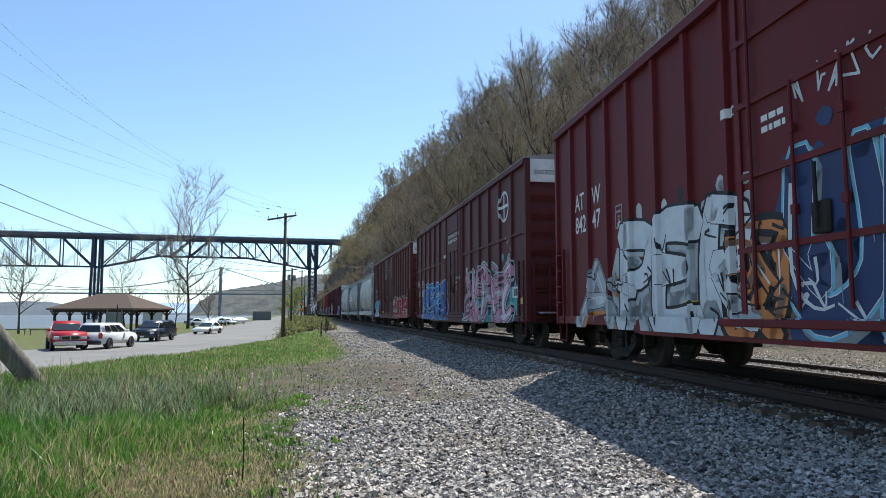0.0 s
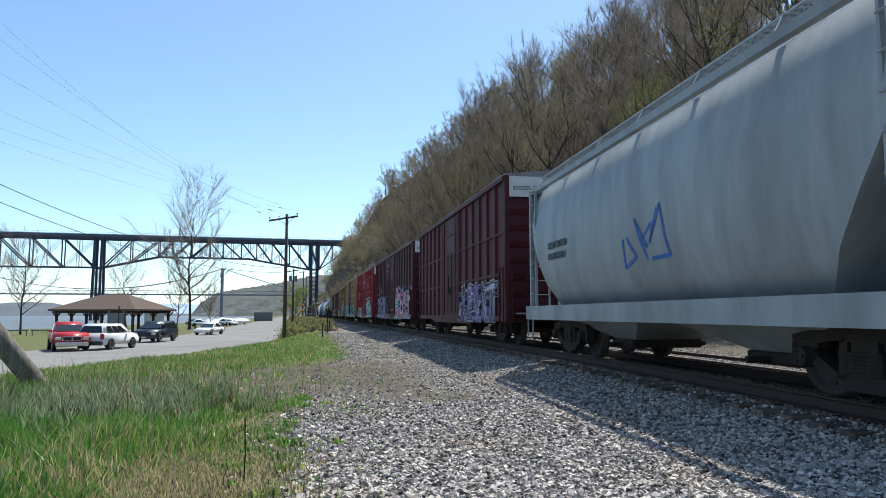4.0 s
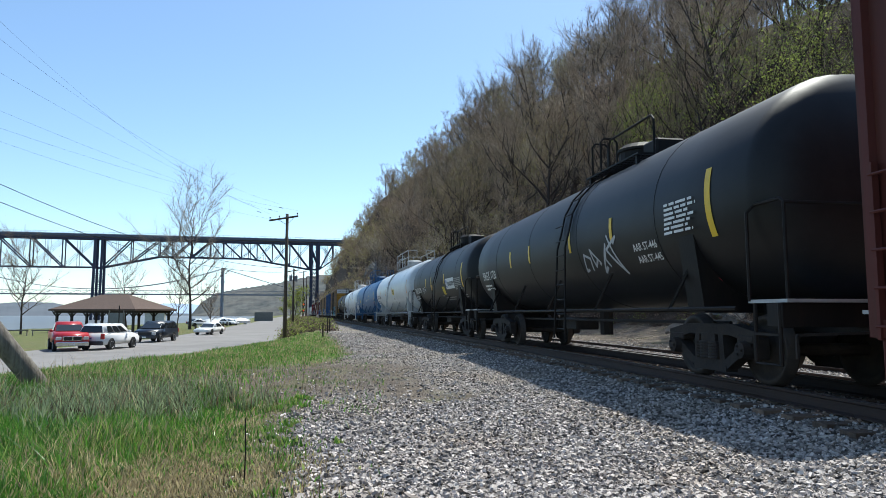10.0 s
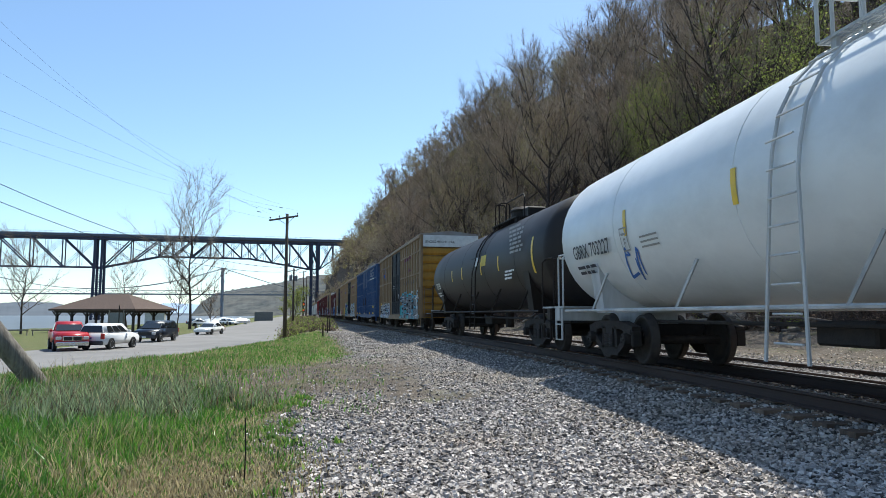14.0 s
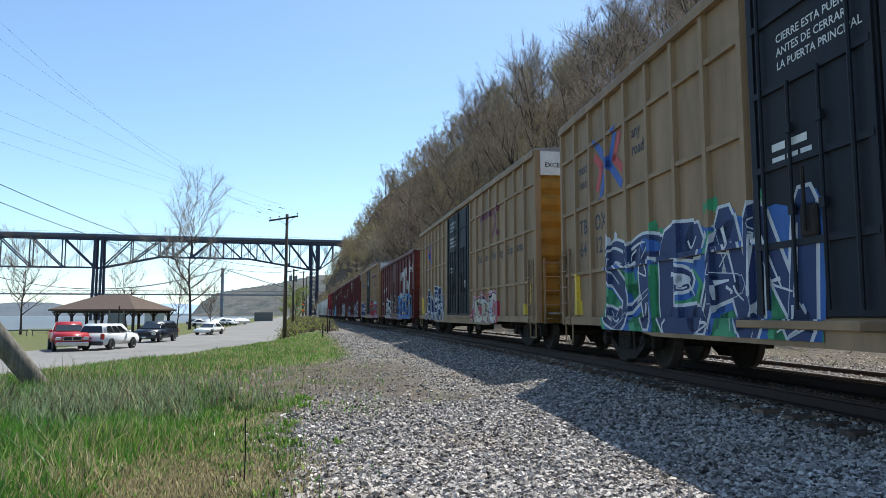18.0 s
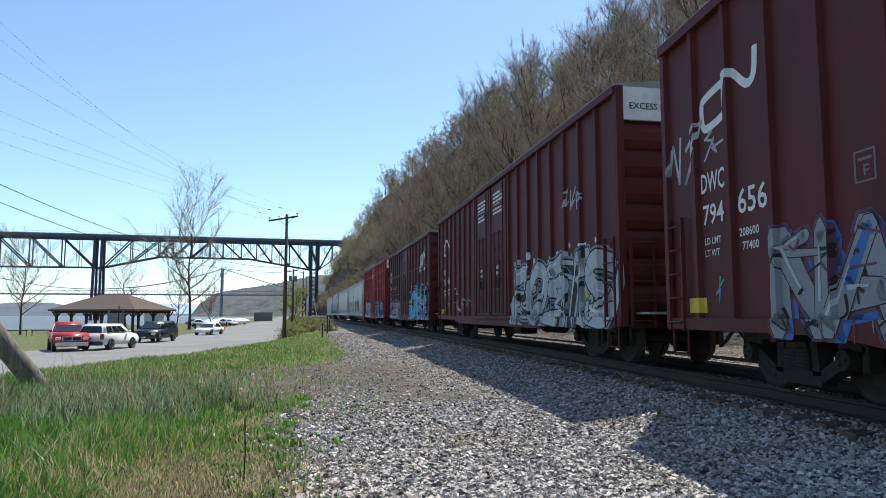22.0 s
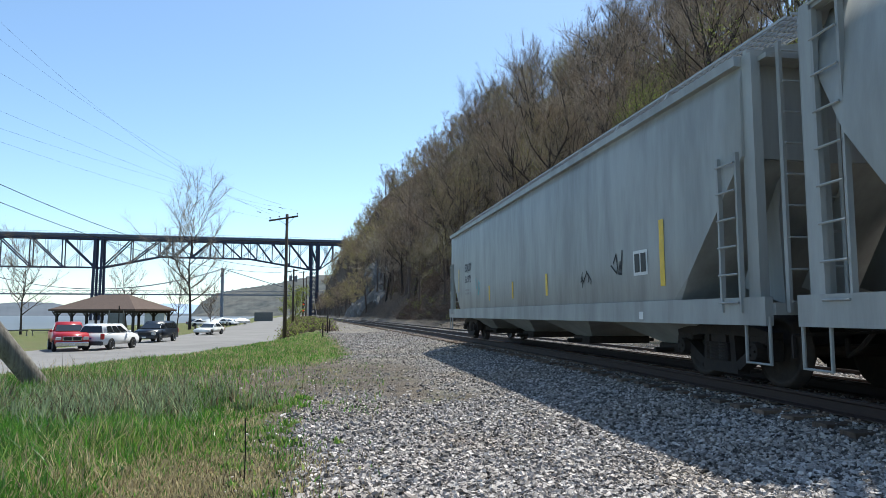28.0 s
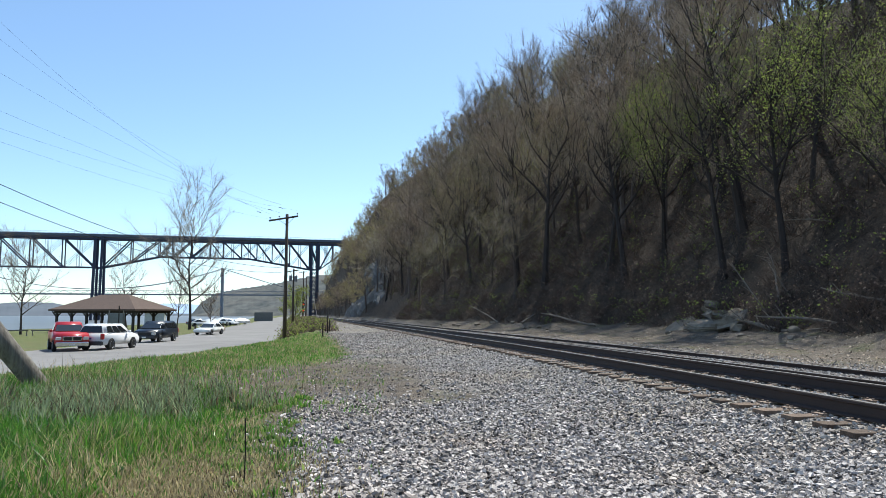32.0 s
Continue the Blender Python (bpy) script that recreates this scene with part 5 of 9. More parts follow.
# ---- boxcars
def boxcar(u0, u1, eave, col, label, posts=9, belts=(), doors=((-1.5, 1.5),), door_col=None, post_col=None, end_col=None, excess=False,
           name="boxcar", corr=7, zb=0.72, belly=True, mats=None, end_ladder=True, door_style="plug"):
    car = car_thing(name, label, "boxcar")
    L = (u1 - u0) / 2
    tag = "%s_%d" % (name, u0)
    body = paint(tag + "_paint", col)
    pmat = paint(tag + "_post", post_col, 0.3) if post_col else body
    dmat = paint(tag + "_door", door_col, 0.25) if door_col else body
    emat = paint(tag + "_end", end_col, 0.3) if end_col else body
    PY = 1.535
    d0, d1 = doors[0][0], doors[-1][1]
    # shell
    bm = bmesh.new()
    box(bm, -L + 0.02, L - 0.02, -PY, PY, zb + 0.05, eave)
    part("body", fix(bm), body, car)
    bm = bmesh.new()
    loft(bm, [[(x, -1.60, eave - 0.02), (x, 1.60, eave - 0.02), (x, 1.60, eave + 0.05), (x, 0, eave + 0.22), (x, -1.60, eave + 0.05)] for x in (-L, L)])
    k = int(L * 2 / 1.25)
    for i in range(1, k):
        x = -L + 2 * L * i / k
        loft(bm, [[(q, -1.58, eave + 0.04), (q, 0, eave + 0.21), (q, 1.58, eave + 0.04), (q, 1.58, eave + 0.09), (q, 0, eave + 0.26), (q, -1.58, eave + 0.09)] for q in (x - 0.04, x + 0.04)])
    part("roof", fix(bm), make_mat("car_roof_metal", (0.30, 0.29, 0.28), 0.6, 0.2, (0.20, 0.15, 0.12), 2, 0.6), car, "dull galvanised roof with raised seams")
    # chords and sills
    for s in (-1, 1):
        bm = bmesh.new()
        box(bm, -L, L, s * 1.58 - 0.06, s * 1.58 + 0.03, eave - 0.14, eave)
        part("top_chord", bm, body, car)
        bm = bmesh.new()
        low = zb - 0.12 if belly else zb - 0.02
        pts = [(-L, zb + 0.16), (-L, zb), (-L + 3.6, zb), (-L + 4.6, low), (L - 4.6, low), (L - 3.6, zb), (L, zb), (L, zb + 0.16)]
        y0, y1 = (-1.605, -1.545) if s < 0 else (1.545, 1.605)
        loft(bm, [[(a, y, b) for a, b in pts] for y in (y0, y1)])
        part("side_sill", fix(bm), body, car)
    # posts between the door and the ends
    xs = []
    for a, b in ((-L + 0.06, d0 - 0.14), (d1 + 0.14, L - 0.06)):
        k = posts
        xs += [a + (b - a) * i / (k - 1) for i in range(k)]
    ph = eave - 0.14 - (zb + 0.16)

    def post_build(bm):
        loft(bm, [[(-0.062, 0.0, z), (0.062, 0.0, z), (0.048, -0.068, z), (-0.048, -0.068, z)] for z in (0, ph)])
    pm = shared(tag + "_post", post_build, [pmat])
    for x in xs:
        put_mesh("side_post", pm, car, m=pose(x, -PY, zb + 0.16))
        put_mesh("side_post", pm, car, m=pose(x, PY, zb + 0.16, 0, 0, 180))
    for z in belts:
        for a, b in ((-L + 0.1, d0 - 0.2), (d1 + 0.2, L - 0.1)):
            bm = bmesh.new()
            box(bm, a, b, -PY - 0.058, -PY, z - 0.035, z + 0.035)
            part("belt_rail", bm, pmat, car)
    # doors
    for a, b in doors:
        bm = bmesh.new()
        box(bm, a + 0.03, b - 0.03, -1.575, -1.49, zb + 0.18, eave - 0.18, bevel=0.012)
        door = part("door", bm, dmat, car, "steel plug door with lock rods" if door_style == "plug" else "corrugated sliding door")
        w = b - a
        if door_style == "plug":
            for z in (0.22, 0.42, 0.62, 0.80):
                bm = bmesh.new()
                zz = zb + (eave - zb) * z
                box(bm, a + 0.08, b - 0.08, -1.612, -1.574, zz - 0.035, zz + 0.035)
                part("door_bar", bm, dmat, door)
            for f in (0.05, 0.14, 0.84, 0.95):
                bm = bmesh.new()
                if f in (0.05, 0.95):
                    box(bm, a + w * f - 0.05, a + w * f + 0.05, -1.605, -1.574, zb + 0.2, eave - 0.2)
                else:
                    tube(bm, [(a + w * f, -1.62, zb + 0.25), (a + w * f, -1.62, eave - 0.25)], 0.022, 6)
                part("lock_rod" if f in (0.14, 0.84) else "door_edge", bm, dmat, door)
            for f in (0.38, 0.62):
                bm = bmesh.new()
                tube(bm, [(a + w * f, -1.62, zb + 0.25), (a + w * f, -1.62, zb + (eave - zb) * 0.62)], 0.02, 6)
                for zz in (0.3, 0.5):
                    box(bm, a + w * f - 0.04, a + w * f + 0.04, -1.645, -1.6, zb + (eave - zb) * zz - 0.05, zb + (eave - zb) * zz + 0.05)
                part("lock_rod", bm, dmat, door)
            bm = bmesh.new()
            box(bm, a + w * 0.5 - 0.13, a + w * 0.5 + 0.13, -1.63, -1.57, 1.70, 2.02, bevel=0.02)
            tube(bm, [(a + w * 0.5, -1.66, 1.75), (a + w * 0.5, -1.66, 2.4)], 0.02, 6)
            part("lock_gear", bm, STEEL, door)
        else:
            k = 16
            for i in range(k):
                z = zb + 0.35 + (eave - zb - 0.75) * i / (k - 1)
                bm = bmesh.new()
                loft(bm, [[(q, -1.574, z - 0.05), (q, -1.607, z - 0.02), (q, -1.607, z + 0.02), (q, -1.574, z + 0.05)] for q in (a + 0.1, b - 0.1)])
                part("corrugation", fix(bm), dmat, door)
        for z in (zb + 0.10, eave - 0.10):
            bm = bmesh.new()
            box(bm, a - 0.35, b + 0.35, -1.65, -1.56, z - 0.045, z + 0.045, bevel=0.01)
            part("door_track", bm, body, car)
    # corrugated ends
    for s in (-1, 1):
        bm = bmesh.new()
        z0, z1 = zb + 0.25, eave - (0.66 if excess else 0.15)
        k = corr
        prof = [(zb, 0.0)]
        for i in range(k):
            c = z0 + (z1 - z0) * (i + 0.5) / k
            hh = (z1 - z0) / k * 0.5
            prof += [(c - hh * 0.9, 0.0), (c - hh * 0.35, 0.085), (c + hh * 0.35, 0.085), (c + hh * 0.9, 0.0)]
        prof += [(eave, 0.0)]
        rings = [[(s * (L - 0.02 + d), y, z) for z, d in prof] for y in (-1.46, 1.46)]
        loft(bm, rings, caps=False, closed=False)
        part("corrugated_end", fix(bm), emat, car, "pressed steel end with horizontal ridges")
        for y in (-1, 1):
            bm = bmesh.new()
            box(bm, s * L - 0.02, s * L + 0.06, y * 1.53 - 0.07, y * 1.53 + 0.07, zb, eave)
            part("corner_post", bm, body, car)
        if excess:
            bm = bmesh.new()
            box(bm, s * (L + 0.02) - 0.03, s * (L + 0.02) + 0.03, -1.46, 1.46, eave - 0.62, eave - 0.02)
            part("white_height_panel", bm, WHITEP, car)
        ladder(car, 1.6, 0.42, 5, pmat, pose(s * (L - 0.35), -1.60, zb - 0.02))
        ladder(car, 1.6, 0.42, 5, pmat, pose(s * (L + 0.12), -1.2, zb - 0.02, 0, 0, 90 * s))
        bm = bmesh.new()
        box(bm, s * (L + 0.25) - 0.25, s * (L + 0.25) + 0.25, -1.3, 1.3, 0.93, 0.97)
        part("crossover_platform", bm, GALV, car)
        bm = bmesh.new()
        tube(bm, [(s * (L - 0.12), -1.56, zb), (s * (L - 0.12), -1.56, 0.36), (s * (L - 0.58), -1.56, 0.36), (s * (L - 0.58), -1.56, zb)], 0.02, 6)
        part("sill_step", bm, pmat, car)
    if excess:
        lettering(car, "EXCESS HEIGHT CAR", 0, 0, 0.115, BLACKP, m=pose(L + 0.056, -1.35, eave - 0.42, 90, 0, 90))
    bm = bmesh.new()
    lathe(bm, [(0.27, -0.02), (0.29, 0.0), (0.27, 0.02), (0.25, 0.0), (0.27, -0.02)], 18, "x")
    for k in range(5):
        a = 1.2566 * k
        bar(bm, (0, 0, 0), (0, 0.27 * math.cos(a), 0.27 * math.sin(a)), 0.03, 0.03)
    part("brake_wheel", fix(bm), BLACKP, car, "", pose(L + 0.22, 0.35, zb + 1.55))
    bm = bmesh.new()
    box(bm, L + 0.05, L + 0.2, 0.15, 0.55, zb + 1.2, zb + 1.75, bevel=0.02)
    bar(bm, (L + 0.12, 0.35, 0.9), (L + 0.12, 0.35, zb + 1.2), 0.04, 0.04)
    part("brake_gear", bm, STEEL, car)
    # underframe
    bm = bmesh.new()
    box(bm, -L + 0.3, L - 0.3, -0.33, 0.33, 0.72, 1.05)
    for i in range(7):
        x = -L + 2.5 + (2 * L - 5) * i / 6
        box(bm, x - 0.06, x + 0.06, -1.5, 1.5, 0.62, 0.78)
    tube(bm, [(-1.5, 0.7, 0.55), (0.2, 0.7, 0.55)], 0.2, 10)
    box(bm, 0.9, 1.6, -1.1, -0.6, 0.38, 0.7, bevel=0.03)
    tube(bm, [(-L + 1, -0.5, 0.62), (L - 1, -0.5, 0.62)], 0.03, 6)
    part("underframe", fix(bm), STEEL, car)
    for s in (-1, 1):
        truck_thing(car, s * (L - 2.3))
    couplers(car, L)
    # the surface that paint is sprayed on
    breaks_x = sorted([v for x in xs for v in (x - 0.066, x - 0.05, x + 0.05, x + 0.066)] + [v for a, b in doors for v in (a + 0.03, b - 0.03)])
    breaks_z = sorted([v for z in belts for v in (z - 0.036, z + 0.036)] + [zb + 0.16])

    def depth(x, z):
        for q in xs:
            if abs(x - q) < 0.066 and z > zb + 0.16:
                return -PY - 0.068 * min(1, (0.066 - abs(x - q)) / 0.016)
        for a, b in doors:
            if a < x < b:
                return -1.615 if z < zb + 0.16 else -1.577
        if z < zb + 0.16:
            return -1.606
        for q in belts:
            if abs(z - q) < 0.036:
                return -PY - 0.059
        return -PY
    car["span"] = (u0, u1)
    CARS.append(car)
    return car, L, (breaks_x, breaks_z, depth), xs


def patch(car, x0, x1, z0, z1, mat, side, name="marking_patch"):
    bm = bmesh.new()
    xb, zb, depth = side
    p = [(x0, z0), (x1, z0), (x1, z1), (x0, z1)]
    drape(bm, [(p[0], p[1], p[2]), (p[0], p[2], p[3])], 0, 0.009 if "bar" in name or "field" in name else 0.005, xb, zb, depth, (x0, x1, z0, z1))
    return part(name, bm, mat, car)


def common_marks(car, L, side, z=0.98, every=(-0.8, -0.35, 0.3, 0.82)):
    for f in every:
        patch(car, f * L - 0.22, f * L + 0.22, z, z + 0.12, YELLOWP, side, "reflective_strip")
    patch(car, L * 0.93 - 0.2, L * 0.93 + 0.2, z + 0.2, z + 0.36, YELLOWP, side, "reflective_strip")


def two_col(car, xs, i, z, top, bottom, h, mat=None, gap=0.06, wide=0.9):
    """Reporting marks split over two panels, as stencilled between the posts."""
    mat = mat or WHITEP
    for k, wds in enumerate(top):
        lettering(car, wds, xs[i + k] + gap + 0.08, z + h * 1.35, h, mat, wide=wide, name="reporting_mark")
    for k, wds in enumerate(bottom):
        lettering(car, wds, xs[i + k] + gap + 0.08, z, h, mat, wide=wide, name="reporting_mark")


CARS = []


# ---- covered hoppers
CURVED = [(1.28, 1.12), (1.50, 1.55), (1.585, 2.1), (1.60, 2.9), (1.52, 3.55), (1.32, 4.02), (0.95, 4.28), (0.4, 4.37), (0.0, 4.38)]
FLAT = [(1.50, 1.05), (1.57, 1.15), (1.58, 1.9), (1.58, 3.0), (1.57, 3.85), (1.52, 4.08), (1.2, 4.28), (0.5, 4.42), (0.0, 4.42)]


def hopper(u0, u1, col, label, prof, bays, roof_z, slope=2.6, step_in=0.9, sill_col=None, mesh_walk=True, panel_lines=0):
    car = car_thing("covered_hopper", label, "hopper car")
    L = (u1 - u0) / 2
    tag = "hopper_%d" % u0
    body = paint(tag + "_paint", col, 0.16, 0.45)
    sill = paint(tag + "_sill", sill_col, 0.2) if sill_col else body
    Lb = L - step_in
    pr = [(y, z + roof_z - prof[-1][1] if z > 3.2 else z) for y, z in prof]

    def ring(x, zc):
        out = []
        for i, (y, z) in enumerate(pr):
            if z < zc:
                y = float(np.interp(zc, [p[1] for p in pr], [p[0] for p in pr]))
                z = zc - 0.001 * (len(pr) - i)
            out.append((x, -y, z))
        return out + [(x, -y, z) for x, y, z in reversed(out[:-1])]

    bm = bmesh.new()
    top_cut = 2.85 if prof is FLAT else 3.45
    rings = []
    for k in range(5):
        f = k / 4
        rings.append(ring(-Lb + slope * f, top_cut - (top_cut - pr[0][1]) * f ** (1.0 if prof is FLAT else 0.8)))
    m = 10
    for k in range(1, m):
        rings.append(ring(-Lb + slope + (2 * Lb - 2 * slope) * k / m, pr[0][1]))
    rings += [[(-x, y, z) for x, y, z in r] for r in reversed(rings[:5])]
    loft(bm, rings)
    fix(bm)
    b = part("body", bm, body, car, smooth=False)
    for p in b.data.polygons:
        p.use_smooth = abs(p.normal.x) < 0.3
    if panel_lines:
        for k in range(panel_lines):
            x = -Lb + slope + (2 * Lb - 2 * slope) * k / (panel_lines - 1)
            bm = bmesh.new()
            pts = [(x, -y - 0.004, z) for y, z in pr[:6]]
            tube(bm, pts, 0.008, 4)
            part("weld_seam", bm, make_mat("seam_grey", (0.16, 0.15, 0.14), 0.8), car)
    # side sill and end frames
    for s in (-1, 1):
        bm = bmesh.new()
        y0, y1 = (-1.60, -1.50) if s < 0 else (1.50, 1.60)
        loft(bm, [[(-L + 0.15, y, 0.80), (L - 0.15, y, 0.80), (L - 0.15, y, 1.13), (-L + 0.15, y, 1.13)] for y in (y0, y1)])
        part("side_sill", fix(bm), sill, car)
        bm = bmesh.new()
        box(bm, -Lb, Lb, s * (pr[4][0] + 0.02) - 0.05, s * (pr[4][0] + 0.02) + 0.05, pr[5][1] - 0.06, pr[5][1] + 0.06)
        part("top_chord", bm, body, car)
    for e in (-1, 1):
        for y in (-1.48, 1.48):
            bm = bmesh.new()
            box(bm, e * (L - 0.42) - 0.11, e * (L - 0.42) + 0.11, y - 0.06, y + 0.06, 1.1, roof_z - 0.28)
            part("end_post", bm, body, car)
        bm = bmesh.new()
        box(bm, e * (L - 0.45) - 0.35, e * (L - 0.45) + 0.35, -1.5, 1.5, 0.92, 1.06)
        part("end_platform", bm, sill, car)
        bm = bmesh.new()
        box(bm, e * (L - 0.45) - 0.3, e * (L - 0.45) + 0.3, -1.45, 1.45, roof_z - 0.40, roof_z - 0.34)
        part("roof_end_platform", bm, sill, car)
        for y in (-0.9, 0.0, 0.9):
            bm = bmesh.new()
            loft(bm, [[(e * (L - 0.7), q, 1.05), (e * (Lb - slope * 0.62), q, 1.3), (e * (Lb - 0.15), q, min(3.2, top_cut - 0.1)), (e * (L - 0.75), q, 2.2)] for q in (y - 0.04, y + 0.04)])
            part("slope_brace", fix(bm), body, car)
        if prof is FLAT:
            bm = bmesh.new()
            box(bm, e * (Lb + 0.02) - 0.04, e * (Lb + 0.02) + 0.04, -1.5, 1.5, top_cut - 0.05, roof_z - 0.2)
            part("end_wall", bm, body, car)
        ladder(car, 1.95 if prof is FLAT else roof_z - 1.2, 0.40, 6 if prof is FLAT else 9, body, pose(e * (L - 0.78), -1.60 if prof is FLAT else -1.56, 0.95))
        ladder(car, roof_z - 1.2, 0.40, 9, body, pose(e * (L - 0.06), -1.15, 0.95, 0, 0, 90 * e))
        bm = bmesh.new()
        tube(bm, [(e * (L - 0.15), -1.55, 0.9), (e * (L - 0.15), -1.55, 0.36), (e * (L - 0.6), -1.55, 0.36), (e * (L - 0.6), -1.55, 0.9)], 0.022, 6)
        part("sill_step", bm, sill, car)
        bm = bmesh.new()
        box(bm, e * (L - 2.0) - 1.3, e * (L - 2.0) + 1.3, -0.3, 0.3, 0.70, 1.05)
        part("draft_sill", bm, STEEL, car)
    # hopper bays with outlet gates
    span = (2 * Lb - 2 * slope * 0.75) / bays
    HB = make_mat("bay_underside", (0.16, 0.13, 0.11), 0.8, 0, (0.09, 0.07, 0.06), 2, 0.7)
    for k in range(bays):
        c = -Lb + slope * 0.75 + span * (k + 0.5)
        bm = bmesh.new()
        w = span * 0.5
        loft(bm, [[(c - a, -y, z), (c + a, -y, z), (c + a, y, z), (c - a, y, z)] for a, y, z in ((w, 1.46, 1.10), (w * 0.97, 1.40, 0.98), (0.42, 0.62, 0.42))])
        bay = part("hopper_bay", fix(bm), [body if k % 2 == 0 else body], car)
        bm = bmesh.new()
        box(bm, c - 0.5, c + 0.5, -0.72, 0.72, 0.28, 0.44, bevel=0.02)
        tube(bm, [(c, -1.05, 0.34), (c, 1.05, 0.34)], 0.045, 6)
        part("outlet_gate", bm, STEEL, bay)
    # running board on the roof, hatches along the middle
    bm = bmesh.new()
    zt = roof_z + 0.10
    for y0, y1 in ((-1.15, -0.62), (0.62, 1.15)):
        nb = 9
        for k in range(nb):
            yy = y0 + (y1 - y0) * k / (nb - 1)
            box(bm, -L + 0.15, L - 0.15, yy - 0.012, yy + 0.012, zt, zt + 0.03)
        xk = -L + 0.15
        while xk < L:
            box(bm, xk - 0.012, xk + 0.012, y0, y1, zt, zt + 0.03)
            xk += 0.16
    part("roof_walk", bm, GALV, car, "open steel grating walkway")
    for k in range(int(L * 2 / 1.9)):
        x = -L + 0.6 + k * 1.9
        for s in (-1, 1):
            bm = bmesh.new()
            bar(bm, (x, s * 1.15, zt), (x, s * 1.38, roof_z - 0.32), 0.04, 0.05)
            bar(bm, (x, s * 0.6, zt), (x, s * 1.18, zt), 0.04, 0.04)
            part("walk_bracket", bm, GALV, car)
    hatches = 3 if bays < 3 else 4
    for k in range(hatches):
        x = -Lb * 0.8 + 1.6 * Lb * k / (hatches - 1)
        bm = bmesh.new()
        lathe(bm, [(0.38, 0), (0.38, 0.10), (0.30, 0.15), (0.0, 0.16)], 16)
        part("roof_hatch", fix(bm), body, car, m=pose(x, 0, roof_z, 90))
    for s in (-1, 1):
        truck_thing(car, s * (L - 1.95))
    couplers(car, L)
    ys = [p[0] for p in pr]
    zs = [p[1] for p in pr]

    def depth(x, z):
        if z < 1.13:
            return -1.603
        return -float(np.interp(z, zs, ys)) - 0.004
    zb = [1.13] + [zs[0] + 0.12 * k for k in range(1, 26)]
    car["span"] = (u0, u1)
    CARS.append(car)
    return car, L, ([], zb, depth)


